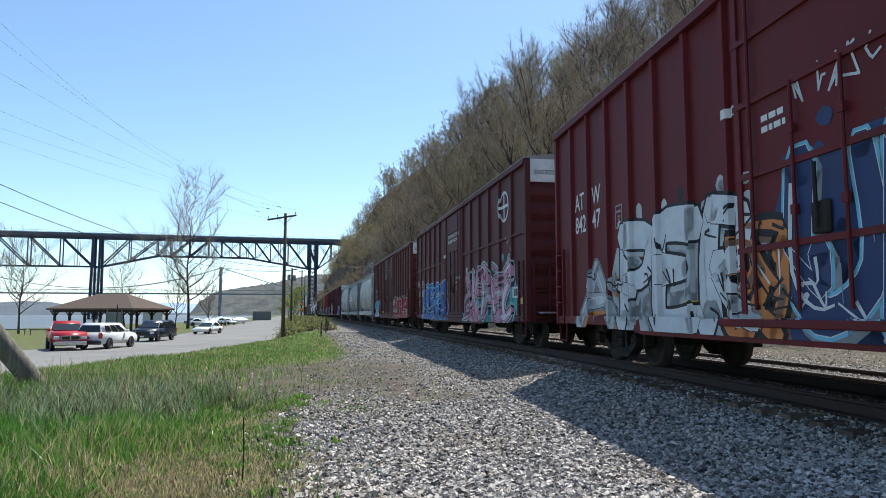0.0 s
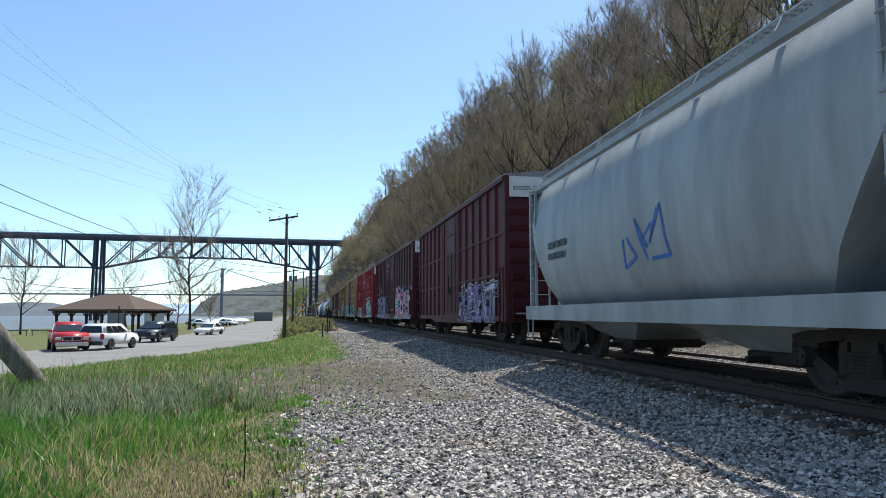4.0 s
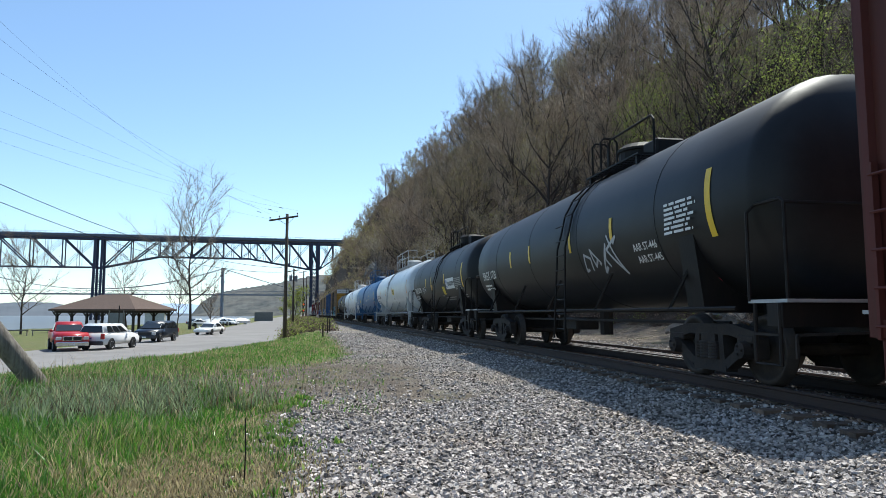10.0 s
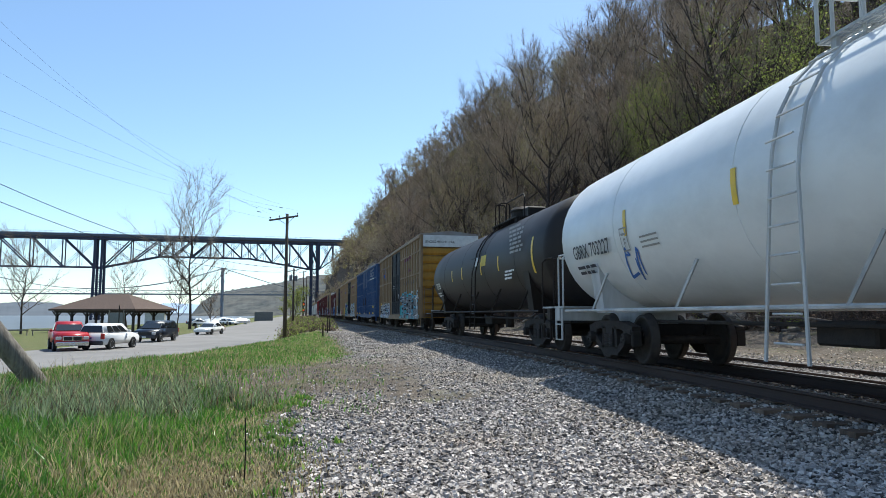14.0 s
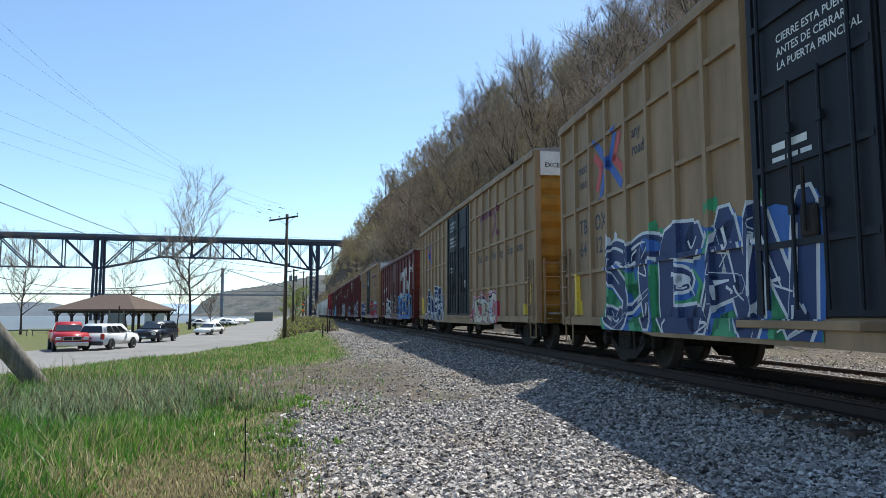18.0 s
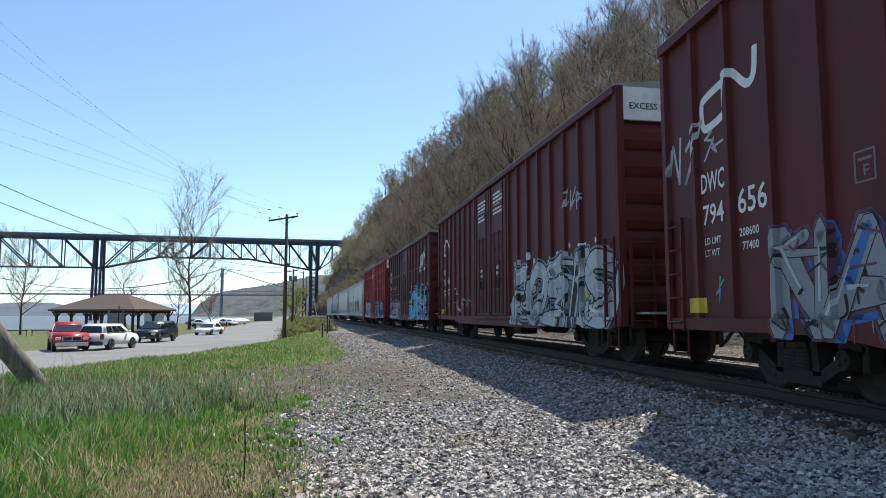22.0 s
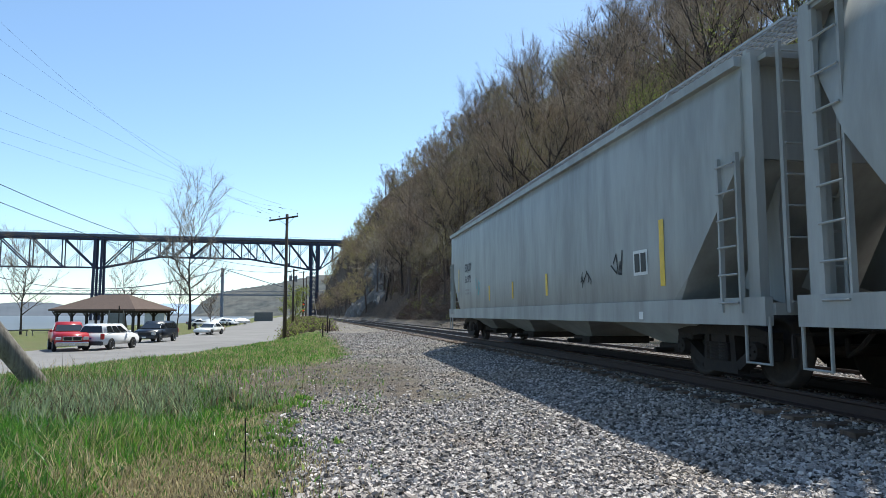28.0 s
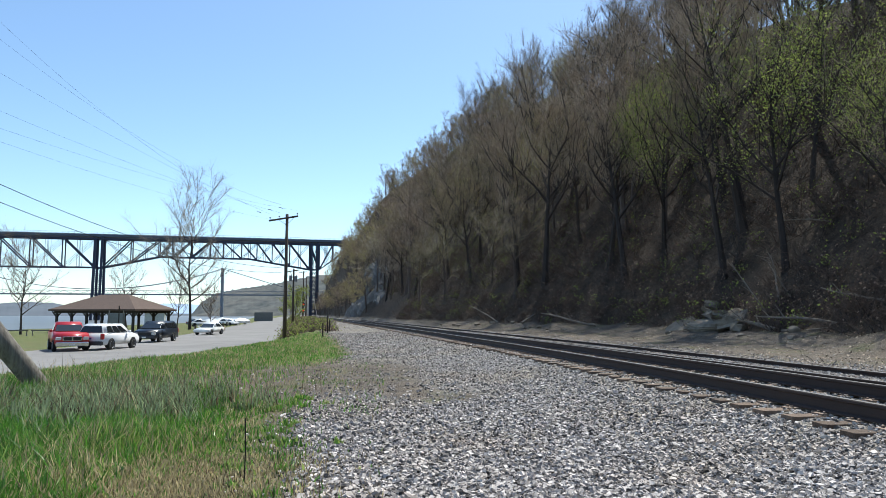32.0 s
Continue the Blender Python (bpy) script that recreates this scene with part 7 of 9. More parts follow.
def pool_car(u0, u1, marks, seed, left, right, doors, worn=0.0, faded=False, posts=9, warn=()):
    car, L, sd, xs = boxcar(u0, u1, 5.0, tuple(v * (1 - worn) for v in TAN), "tan boxcar with blue-black doors, yellow ends and a sprayed lower side",
                            posts, (1.75, 3.05, 4.2), doors, NAVYD, None, (0.52, 0.27, 0.045), True, corr=8)
    if left:
        graffiti(car, -L + left[0], -L + left[1], 0.70, left[2], left[3], seed, None, sd, cloud=left[3][0] != "blue", word=left[4] if len(left) > 4 else "", field=left[5] if len(left) > 5 else None)
    if right:
        graffiti(car, right[0], right[1], 0.78, right[2], right[3], seed + 1, None, sd)
    if marks:
        for row, z in ((marks[0], 2.52), (marks[1], 2.08)):
            for k, wds in enumerate(row):
                lettering(car, wds, xs[k + 1] + 0.13, z, 0.30, DARKTXT, wide=0.95 if len(wds) < 3 else 0.8, name="reporting_mark")
        lettering(car, "next", xs[1] + 0.16, 3.75, 0.2, DARKTXT, wide=0.9)
        lettering(car, "load", xs[1] + 0.16, 3.45, 0.2, DARKTXT, wide=0.9)
        lettering(car, "any", xs[4] + 0.2, 3.85, 0.2, DARKTXT, wide=0.9)
        lettering(car, "road", xs[4] + 0.2, 3.55, 0.2, DARKTXT, wide=0.9)
    arrows(car, xs[3], 3.68, 0.64, sd)
    # maker's emblem and slogan on the leading half
    bm = bmesh.new()
    x = doors[-1][1] + 1.5
    for px, pz, qx, qz in ((0, 4.05, 0.8, 4.05), (0.4, 4.05, 0.3, 3.35), (0.8, 4.05, 1.5, 4.05), (1.2, 4.05, 1.1, 3.35), (1.55, 3.35, 2.3, 4.15), (1.7, 4.1, 2.25, 3.35)):
        drape(bm, stroke([(x + px, pz), (x + qx, qz)], 0.17), 0, 0.005, *sd, (-60, 60, 0, 9))
    part("maker_emblem", bm, flat_paint("plum_emblem", (0.16, 0.045, 0.075)), car)
    for i, wds in enumerate(("Rail", "car", "Pool", "ing", "Exp", "erts")):
        j = posts + 1 + i
        if j < len(xs) - 1:
            lettering(car, wds, xs[j] + 0.10, 2.62 + 0.0 * i, 0.24, DARKTXT, wide=min(1.0, (xs[j + 1] - xs[j] - 0.2) / (0.17 * len(wds))), name="slogan")
    if warn:
        door_text(car, doors[0][0] + 0.55, 3.55 + 0.15 * (len(warn) - 1), warn, 0.088)
    stencil(car, doors[0][0] + 0.4, 2.5, 0.8, 0.3, 2, WHITEP, -1.58)
    patch(car, doors[-1][1] - 0.9, doors[-1][1] - 0.65, 1.9, 2.15, WHITEP, sd)
    patch(car, doors[-1][1] - 1.25, doors[-1][1] - 1.0, 1.75, 1.95, REDP, sd)
    for f in (-0.9, -0.2 + 0.7, 0.93):
        patch(car, f * L - 0.12, f * L + 0.12, 1.2, 1.75, YELLOWP, sd, "reflective_strip")
    patch(car, L * 0.9 - 0.3, L * 0.9 + 0.3, 0.92, 1.2, BROWNP, sd)
    patch(car, -L * 0.93, -L * 0.93 + 0.5, 0.92, 1.2, BROWNP, sd)
    return car, L, sd, xs


pool_car(157.2, 172.65, (("FB", "OX"), ("505", "555")), 81, (0.9, 6.0, 2.0, ("mauve", "white", "sage", "violet", "mint"), "SEWO", "sage"),
         (1.0, 7.0, 1.9, ("pink", "white", "teal", "brown", "mint")), ((-1.7, 1.2),), posts=8)

# yellow-brown boxcar with a black sliding door
c, L, sd, xs = boxcar(174.5, 189.95, 4.62, (0.25, 0.125, 0.040), "weathered yellow-brown boxcar with a black sliding door", 7, (), ((-1.9, 1.2),), (0.016, 0.02, 0.026),
                      (0.24, 0.15, 0.025), (0.50, 0.25, 0.02), False, door_style="slide")
for k, (a, b) in enumerate((("RB", "400"), ("OX", "83"))):
    patch(c, xs[1 + k] + 0.06, xs[2 + k] - 0.06, 1.46, 2.32, flat_paint("navy_panel", (0.02, 0.03, 0.075)), sd)
    lettering(c, a, xs[1 + k] + 0.14, 1.96, 0.27, WHITEP, -1.548, "reporting_mark", wide=0.9)
    lettering(c, b, xs[1 + k] + 0.14, 1.56, 0.27, WHITEP, -1.548, "reporting_mark", wide=0.9)
graffiti(c, -L + 1.1, -L + 4.8, 0.68, 1.46, ("silver", "silver", "cream", "grey", "grey"), 91, 5, sd, cloud=False, thin=False, field="silver")
graffiti(c, 1.4, 4.6, 0.8, 2.2, ("plum", "silver", "plum", "brown", "silver"), 92, 3, sd)
bmx = bmesh.new()
drape(bmx, blob(4.3, 1.9, 0.6, 0.8, random.Random(5)), 0, 0.02, *sd, (-50, 50, 0.8, 9))
part("white_patch", bmx, spray_mat("white"), c)
bmx = bmesh.new()
for p, q in (((4.0, 3.9), (4.9, 3.2)), ((4.0, 3.1), (5.0, 3.95)), ((4.2, 2.6), (4.9, 3.1))):
    drape(bmx, stroke([p, q], 0.26), 0, 0.005, *sd, (-50, 50, 0, 9))
part("arrow_emblem", bmx, YELLOWP, c, "faded yellow arrow emblem")
stencil(c, 1.6, 3.9, 2.6, 0.3, 1, DARKTXT)
for k, wds in enumerate(("box", "car", "pool")):
    lettering(c, wds, xs[10 + k] + 0.12, 3.95, 0.30, DARKTXT, wide=0.95)
stencil(c, -1.6, 3.5, 1.3, 0.35, 2, WHITEP, -1.62)
stencil(c, -1.6, 1.9, 0.6, 0.25, 1, WHITEP, -1.62)
info_plate(c, L - 1.5, 2.1, sd, 0.55, 0.5)
bmx = bmesh.new()
for line in (((-6.55, 2.75), (-6.5, 3.4), (-6.1, 3.42)), ((-5.55, 3.3), (-5.0, 3.5), (-4.3, 3.52)), ((-5.6, 2.85), (-4.95, 2.95), (-4.75, 3.3)), ((-6.3, 2.95), (-5.4, 3.02))):
    drape(bmx, stroke(line, 0.30), 0, 0.005, *sd, (-50, 50, 0, 9))
part("worn_block_lettering", bmx, flat_paint("worn_black", (0.03, 0.03, 0.035)), c, "worn black block lettering, partly gone")
patch(c, -7.2, -6.85, 0.95, 1.2, YELLOWP, sd, "reflective_bar")
common_marks(c, L, sd)

c, L, sd, xs = boxcar(191.6, 207.15, 4.42, (0.118, 0.030, 0.024), "low dark red-brown boxcar with a flush corrugated door", 6, (), ((-1.3, 1.9),), None, None, (0.15, 0.028, 0.022), False, door_style="slide")
two_col(c, xs, 2, 2.0, ("BK", "TY"), ("157", "437"), 0.26)
graffiti(c, -L + 1.4, -L + 5.0, 0.8, 1.7, ("brown", "cream", "grey", "brown", "silver"), 101, 4, sd, cloud=False)
graffiti(c, 2.2, 5.2, 0.9, 2.0, ("brown", "grey", "brown", "plum", "grey"), 102, 4, sd, cloud=False, thin=True)
lettering(c, "U", 0.9, 3.0, 0.22, WHITEP, -1.625)
stencil(c, -1.1, 3.6, 0.9, 0.12, 1, WHITEP, -1.625)
patch(c, -2.1, -1.4, 2.15, 2.65, flat_paint("grey_patch", (0.22, 0.2, 0.19)), sd)
patch(c, L - 1.6, L - 1.1, 2.1, 2.35, YELLOWP, sd)
info_plate(c, L - 1.5, 1.5, sd, 0.4, 0.45)
common_marks(c, L, sd)

# tank cars
TK = 1.47


def tank_marks(c, L, side, zc, R, words, mat, strips, at=(-0.42, -0.2, 0.16, 0.42)):
    on_tank(words, c, -L + 1.45, zc - 0.50, 0.27, mat, zc, R, 0.9)
    stencil(c, -L + 1.75, zc - 0.75, 1.1, 0.24, 2, mat, m=pose(-L + 1.6, -R * 0.885 - 0.02, zc - 0.84, 90 + 30))
    for f in at:
        x = f * L
        patch(c, x, x + 0.12, zc - 0.3, zc + 0.15, strips, side, "reflective_strip")
    patch(c, L - 1.62, L - 1.48, zc - 0.55, zc + 0.38, strips, side, "reflective_strip")


c, L, sd = tank(208.6, 225.4, TK, 2.52, (0.010, 0.010, 0.011), "black tank car with yellow reflective strips", rough=0.5, dome_x=2.2, platform=1.3, rails=False)
tank_marks(c, L, sd, 2.52, TK, "BRGX 1120", WHITEP, YELLOWP)
stencil(c, L - 2.75, 2.1, 0.95, 0.5, 7, WHITEP, -TK - 0.02)
on_tank("AAR ST-446", c, L - 4.0, 1.98, 0.13, WHITEP, 2.52, TK, 0.9)
on_tank("AAR ST-445", c, L - 3.95, 1.78, 0.13, WHITEP, 2.52, TK, 0.9)
tag_scribble(c, 1.9, 1.65, 2.0, 0.75, "silver", 111, sd)
diamond(c, L - 2.25, 1.42, 0.2, REDP, sd)
patch(c, L - 2.35, L - 2.15, 1.36, 1.48, WHITEP, sd, "placard_bar")
lettering(c, "BRGX", 0, 0, 0.26, WHITEP, m=pose(L - 0.42, -0.98, 2.95, 78, 0, 82), name="reporting_mark")
stencil(c, 0, 0, 0.8, 0.22, 2, WHITEP, m=pose(L - 0.36, -0.98, 2.66, 84, 0, 82))
c, L, sd = tank(225.9, 240.15, TK, 2.52, (0.010, 0.010, 0.011), "black tank car with a white banner and yellow strips", rough=0.5, dome_x=1.5, platform=1.3, rails=False)
tank_marks(c, L, sd, 2.52, TK, "TILX 202100", WHITEP, YELLOWP, (-0.36, -0.15, 0.29))
# signboards on the flank, tilted with the shell
def flank(x0, x1, z0, z1, mat, name, lift=0.006):
    bm = bmesh.new()
    xb, zb, depth = sd
    x0, x1 = x0 + 0.85, x1 + 0.85
    drape(bm, [((x0, z0), (x1, z0), (x1, z1)), ((x0, z0), (x1, z1), (x0, z1))], 0, lift, xb, zb, depth, (x0, x1, z0, z1))
    return part(name, bm, mat, c)


flank(1.55, 3.20, 1.98, 2.42, WHITEP, "white_banner")
bmx = bmesh.new()
drape(bmx, ribbon(smooth_line([(2.51, 2.08), (2.55, 2.30), (2.69, 2.34), (2.77, 2.18)]), 0.05, 0.05) + ribbon(smooth_line([(2.61, 2.06), (2.71, 2.10), (2.79, 2.32)]), 0.045, 0.03), 0, 0.012, *sd, (-50, 50, 0, 9))
part("banner_emblem", bmx, BLUEP, c)
for a in (2.02, 2.18, 2.34, 2.50, 2.66, 2.82, 3.0):
    flank(a, a + 0.12, 2.10, 2.28, DARKTXT, "banner_bar", 0.010)
flank(0.62, 1.12, 1.78, 2.12, BROWNP, "yellow_plate")
flank(-2.05, -1.55, 2.06, 2.30, flat_paint("faded_orange_plate", (0.42, 0.25, 0.05)), "yellow_plate")
for k in range(7):
    flank(3.32, 4.40, 1.92 + 0.068 * k, 1.955 + 0.068 * k, GREYTXT, "data_table_line")
for x0, x1 in ((3.28, 3.31), (3.8, 3.82), (4.41, 4.44)):
    flank(x0, x1, 1.90, 2.40, GREYTXT, "data_table_line")
for z, x0, x1 in ((1.72, 0.0, 0.55), (1.62, 0.5, 2.6), (1.54, 0.9, 2.3), (1.66, 4.3, 4.8), (1.58, 4.35, 4.75)):
    flank(x0, x1, z, z + 0.035, GREYTXT, "small_print")
diamond(c, 4.57, 1.46, 0.22, WHITEP, sd)
flank(3.62, 3.82, 1.42, 1.49, BLACKP, "placard_bar", 0.026)
tag_scribble(c, -3.6, 1.95, 0.9, 0.35, "white", 113, sd)
c, L, sd = tank(240.4, 258.45, 1.52, 2.58, (0.52, 0.54, 0.55), "white tank car with top platform and railings", dome_x=1.5, platform=2.6)
tank_marks(c, L, sd, 2.58, 1.52, "DOWX 74308", DARKTXT, flat_paint("orange_strip", (0.60, 0.27, 0.05)), (-0.62, -0.30, 0.10))
patch(c, 1.22, 2.05, 2.20, 2.58, BROWNP, sd)
for z in (2.30, 2.44):
    patch(c, 1.32, 1.95, z, z + 0.07, DARKTXT, sd, "plate_bar")
for k, z in enumerate((1.95, 1.72, 1.5)):
    patch(c, 1.35, 2.0, z, z + 0.035, GREYTXT, sd, "small_print_bar")
    patch(c, 1.4, 1.9, z - 0.06, z - 0.03, GREYTXT, sd, "small_print_bar")
c, L, sd = tank(258.75, 278.1, 1.52, 2.52, (0.040, 0.125, 0.27), "blue tank car with rust stains and yellow marks", dome_x=1.2, platform=2.1, rough=0.45)
tank_marks(c, L, sd, 2.52, 1.52, "OXAX 3318", WHITEP, YELLOWP, (-0.70, 0.05, 0.4))
patch(c, -4.95, -4.3, 2.08, 2.36, BROWNP, sd)
patch(c, -2.2, -1.98, 1.72, 2.1, YELLOWP, sd)
patch(c, -1.45, -1.25, 1.78, 1.93, BLACKP, sd)
stencil(c, 4.0, 2.9, 1.2, 0.8, 6, GREYTXT, m=pose(4.0, -1.47, 2.85, 74))
info_plate(c, 3.2, 2.9, sd, 0.35, 0.35)
stencil(c, 1.5, 2.1, 1.4, 0.25, 2, WHITEP, -1.50)
lettering(c, "OXAX", 0, 0, 0.30, WHITEP, m=pose(L - 0.86, -0.95, 3.0, 80, 0, 90), name="reporting_mark")
stencil(c, 0, 0, 0.9, 0.6, 5, WHITEP, m=pose(L - 0.76, -0.95, 2.3, 88, 0, 90))
diamond(c, L - 2.2, 1.75, 0.25, REDP, sd)
c, L, sd = tank(278.4, 297.4, 1.52, 2.55, (0.70, 0.71, 0.71), "clean white tank car with white railings and ladder", dome_x=1.0, platform=2.1)
tank_marks(c, L, sd, 2.55, 1.52, "GBRX 703227", DARKTXT, YELLOWP, (-0.56, -0.20, 0.3))
tag_scribble(c, -L + 3.7, 1.5, 0.9, 0.65, "blue", 115, sd)
for z in (2.0, 2.08, 2.16):
    patch(c, -L + 4.75, -L + 5.4, z, z + 0.03, GREYTXT, sd, "small_print_bar")
plate_mark(c, -L + 4.0, 2.0, ([], sd[1], lambda x, z: sd[2](x, z) - 0.01), GREYTXT)
patch(c, 1.7, 2.2, 2.6, 3.1, BROWNP, sd)
stencil(c, 4.4, 2.7, 1.1, 0.7, 5, GREYTXT, -1.53)
diamond(c, L - 2.1, 1.7, 0.22, DARKTXT, sd)
c, L, sd = tank(297.55, 314.6, TK, 2.52, (0.020, 0.016, 0.015), "dull brown-black tank car with yellow strips", dome_x=2.1, platform=1.5, rough=0.55, rails=False)
tank_marks(c, L, sd, 2.52, TK, "82038", WHITEP, YELLOWP)
patch(c, 0.6, 1.1, 2.55, 2.85, WHITEP, sd)
patch(c, 1.4, 2.1, 2.5, 2.85, BROWNP, sd)
stencil(c, 5.0, 2.6, 1.4, 0.8, 7, GREYTXT, -TK - 0.02)
stencil(c, 4.4, 1.9, 1.0, 0.3, 3, WHITEP, -TK - 0.0)
diamond(c, L - 2.4, 1.55, 0.22, REDP, sd)

pool_car(317.0, 335.6, None, 121, (1.0, 5.5, 1.6, ("teal", "white", "silver", "blue", "white")), (2.2, 8.8, 2.1, ("teal", "sky", "grey", "black", "white")), ((-1.9, 0.0), (0.0, 1.9)), worn=0.25)

c, L, sd, xs = boxcar(337.9, 356.55, 5.0, (0.042, 0.100, 0.245), "clean deep blue boxcar with a grid of posts and belt rails", 9, (1.64, 2.75, 3.92), ((-2.5, 0.0), (0.0, 1.9)), excess=False)
for k, (a, b) in enumerate((("LR", "13"), ("S", "76"), ("", "24"))):
    if a:
        lettering(c, a, xs[1 + k] + 0.14, (3.42, 3.34, 3.2)[k], 0.30, WHITEP, wide=0.9, name="reporting_mark")
    lettering(c, b, xs[1 + k] + 0.14, (2.98, 2.98, 3.02)[k], 0.30, WHITEP, wide=0.9, name="reporting_mark")
for k in range(4):
    xk = xs[11 + k] + 0.16
    bmx = bmesh.new()
    for zz in (0.12, 0.36, 0.6, 0.84):
        drape(bmx, stroke([(xk + 0.05, 3.85 + zz), (xk + 0.6, 3.85 + zz)], 0.15), 0, 0.005, *sd, (-60, 60, 0, 9))
    part("large_white_bars", bmx, WHITEP, c)
stencil(c, xs[1] + 0.15, 1.3, 0.45, 0.5, 3, WHITEP)
stencil(c, xs[2] + 0.15, 1.3, 0.45, 0.5, 3, WHITEP)
door_text(c, 0.95, 2.3, ("OPEN", "ASD"), 0.12)
patch(c, 1.0, 1.25, 1.6, 1.9, WHITEP, sd)
stencil(c, 0.4, 2.85, 0.9, 0.3, 2, WHITEP, -1.58)
for x in (-L + 0.8, -L + 3.2, -1.0, 3.4, 6.2, L - 1.6):
    patch(c, x, x + 0.55, 0.92, 1.06, YELLOWP, sd, "reflective_strip")
plate_mark(c, -5.40, 2.35, sd)
patch(c, 6.2, 7.0, 1.45, 1.62, BROWNP, sd)
tag_scribble(c, xs[4] + 0.2, 1.8, 0.6, 0.16, "white", 131, sd)

WARN = ("CLOSE THIS DOOR", "BEFORE CLOSING", "MAIN DOOR")
WARN2 = ("CIERRE ESTA PUERTA", "ANTES DE CERRAR", "LA PUERTA PRINCIPAL")
pool_car(358.5, 377.1, (("TB", "OX"), ("64", "12")), 141, (2.5, 8.3, 2.15, ("green", "white", "navy", "blue", "white"), "STEAN", "blue"), (2.2, 8.9, 2.0, ("sky", "white", "silver", "black", "yellow")),
         ((-2.0, 0.0), (0.0, 2.0)), warn=WARN2)
pool_car(379.0, 397.75, None, 151, (2.1, 6.4, 2.05, ("blue", "white", "navy", "grey", "white"), "ANRH"), (2.3, 5.6, 1.6, ("red", "pink", "cream", "red", "white")), ((-2.0, 0.0), (0.0, 2.0)), warn=WARN + ("",) + WARN2)

c, L, sd, xs = boxcar(399.55, 415.1, 4.42, (0.130, 0.028, 0.030), "rusty dark red boxcar with a worn white emblem and dense graffiti", 6, (), ((-1.6, 1.4),), None, None, (0.17, 0.035, 0.028), False)
lettering(c, "CNA", xs[0] + 0.75, 2.45, 0.26, WHITEP, -1.545, "reporting_mark")
lettering(c, "412", xs[1] + 0.3, 2.5, 0.26, WHITEP, -1.545, "reporting_mark")
lettering(c, "759", xs[2] + 0.15, 2.55, 0.30, WHITEP, -1.545, "reporting_mark")
graffiti(c, -L + 2.8, -L + 6.3, 0.74, 1.95, ("black", "silver", "black", "grey", "white"), 161, 7, sd, cloud=True)
tag_scribble(c, -L + 0.9, 1.6, 1.3, 0.35, "white", 165, sd)
graffiti(c, -1.6, 1.3, 0.9, 2.1, ("plum", "silver", "brown", "black", "white"), 162, 4, sd)
graffiti(c, 1.7, 6.4, 0.78, 2.0, ("blue", "sky", "blue", "navy", "yellow"), 163, 5, sd)
bmx = bmesh.new()
drape(bmx, stroke([(4.3, 3.4), (2.9, 3.3), (2.6, 2.9), (2.5, 2.2), (3.0, 2.0)], 0.3) + stroke([(3.9, 2.0), (4.2, 3.5), (4.6, 3.55), (5.6, 2.2), (6.0, 3.9)], 0.3), 0, 0.005, *sd, (-50, 50, 1.9, 9))
part("worn_emblem", bmx, flat_paint("chalky_white", (0.50, 0.49, 0.48)), c)
tag_scribble(c, 6.1, 3.2, 0.9, 0.7, "white", 164, sd)
for x in (-L + 1.3, -L + 3.6):
    patch(c, x - 0.3, x + 0.3, 3.6, 3.95, flat_paint("red_patch", (0.17, 0.03, 0.03)), sd)
patch(c, L - 0.35, L - 0.15, 1.0, 2.0, YELLOWP, sd, "reflective_strip")
patch(c, -L + 4.9, -L + 5.05, 1.2, 1.6, YELLOWP, sd, "reflective_strip")

pool_car(416.8, 432.15, (("FB", "OX"), ("50", "67", "01")), 171, (0.85, 4.6, 1.95, ("lilac", "white", "navy", "black", "violet"), "RTE", "mauve"), (1.0, 7.2, 2.0, ("white", "sky", "red", "violet", "green")), ((-1.7, 1.2),), posts=8, warn=WARN)


def cn_emblem(car, x, z, s, side):
    k = s * 0.78
    line = smooth_line([(x + s * 0.62, z + k * 0.74), (x + s * 0.12, z + k * 0.63), (x, z + k * 0.50), (x + s * 0.02, z + k * 0.11), (x + s * 0.15, z), (x + s * 0.6, z + k * 0.09), (x + s * 0.7, z + k * 0.24),
                        (x + s * 0.78, z + k * 0.76), (x + s * 0.95, z + k * 0.80), (x + s * 1.3, z + k * 0.44), (x + s * 1.5, z + k * 0.55), (x + s * 1.55, z + k * 1.04)], 3)
    bm = bmesh.new()
    drape(bm, ribbon(line, s * 0.13, s * 0.13, 0, False), 0, 0.005, *side, (-60, 60, 0, 9))
    part("line_emblem", bm, WHITEP, car, "white continuous-line emblem")


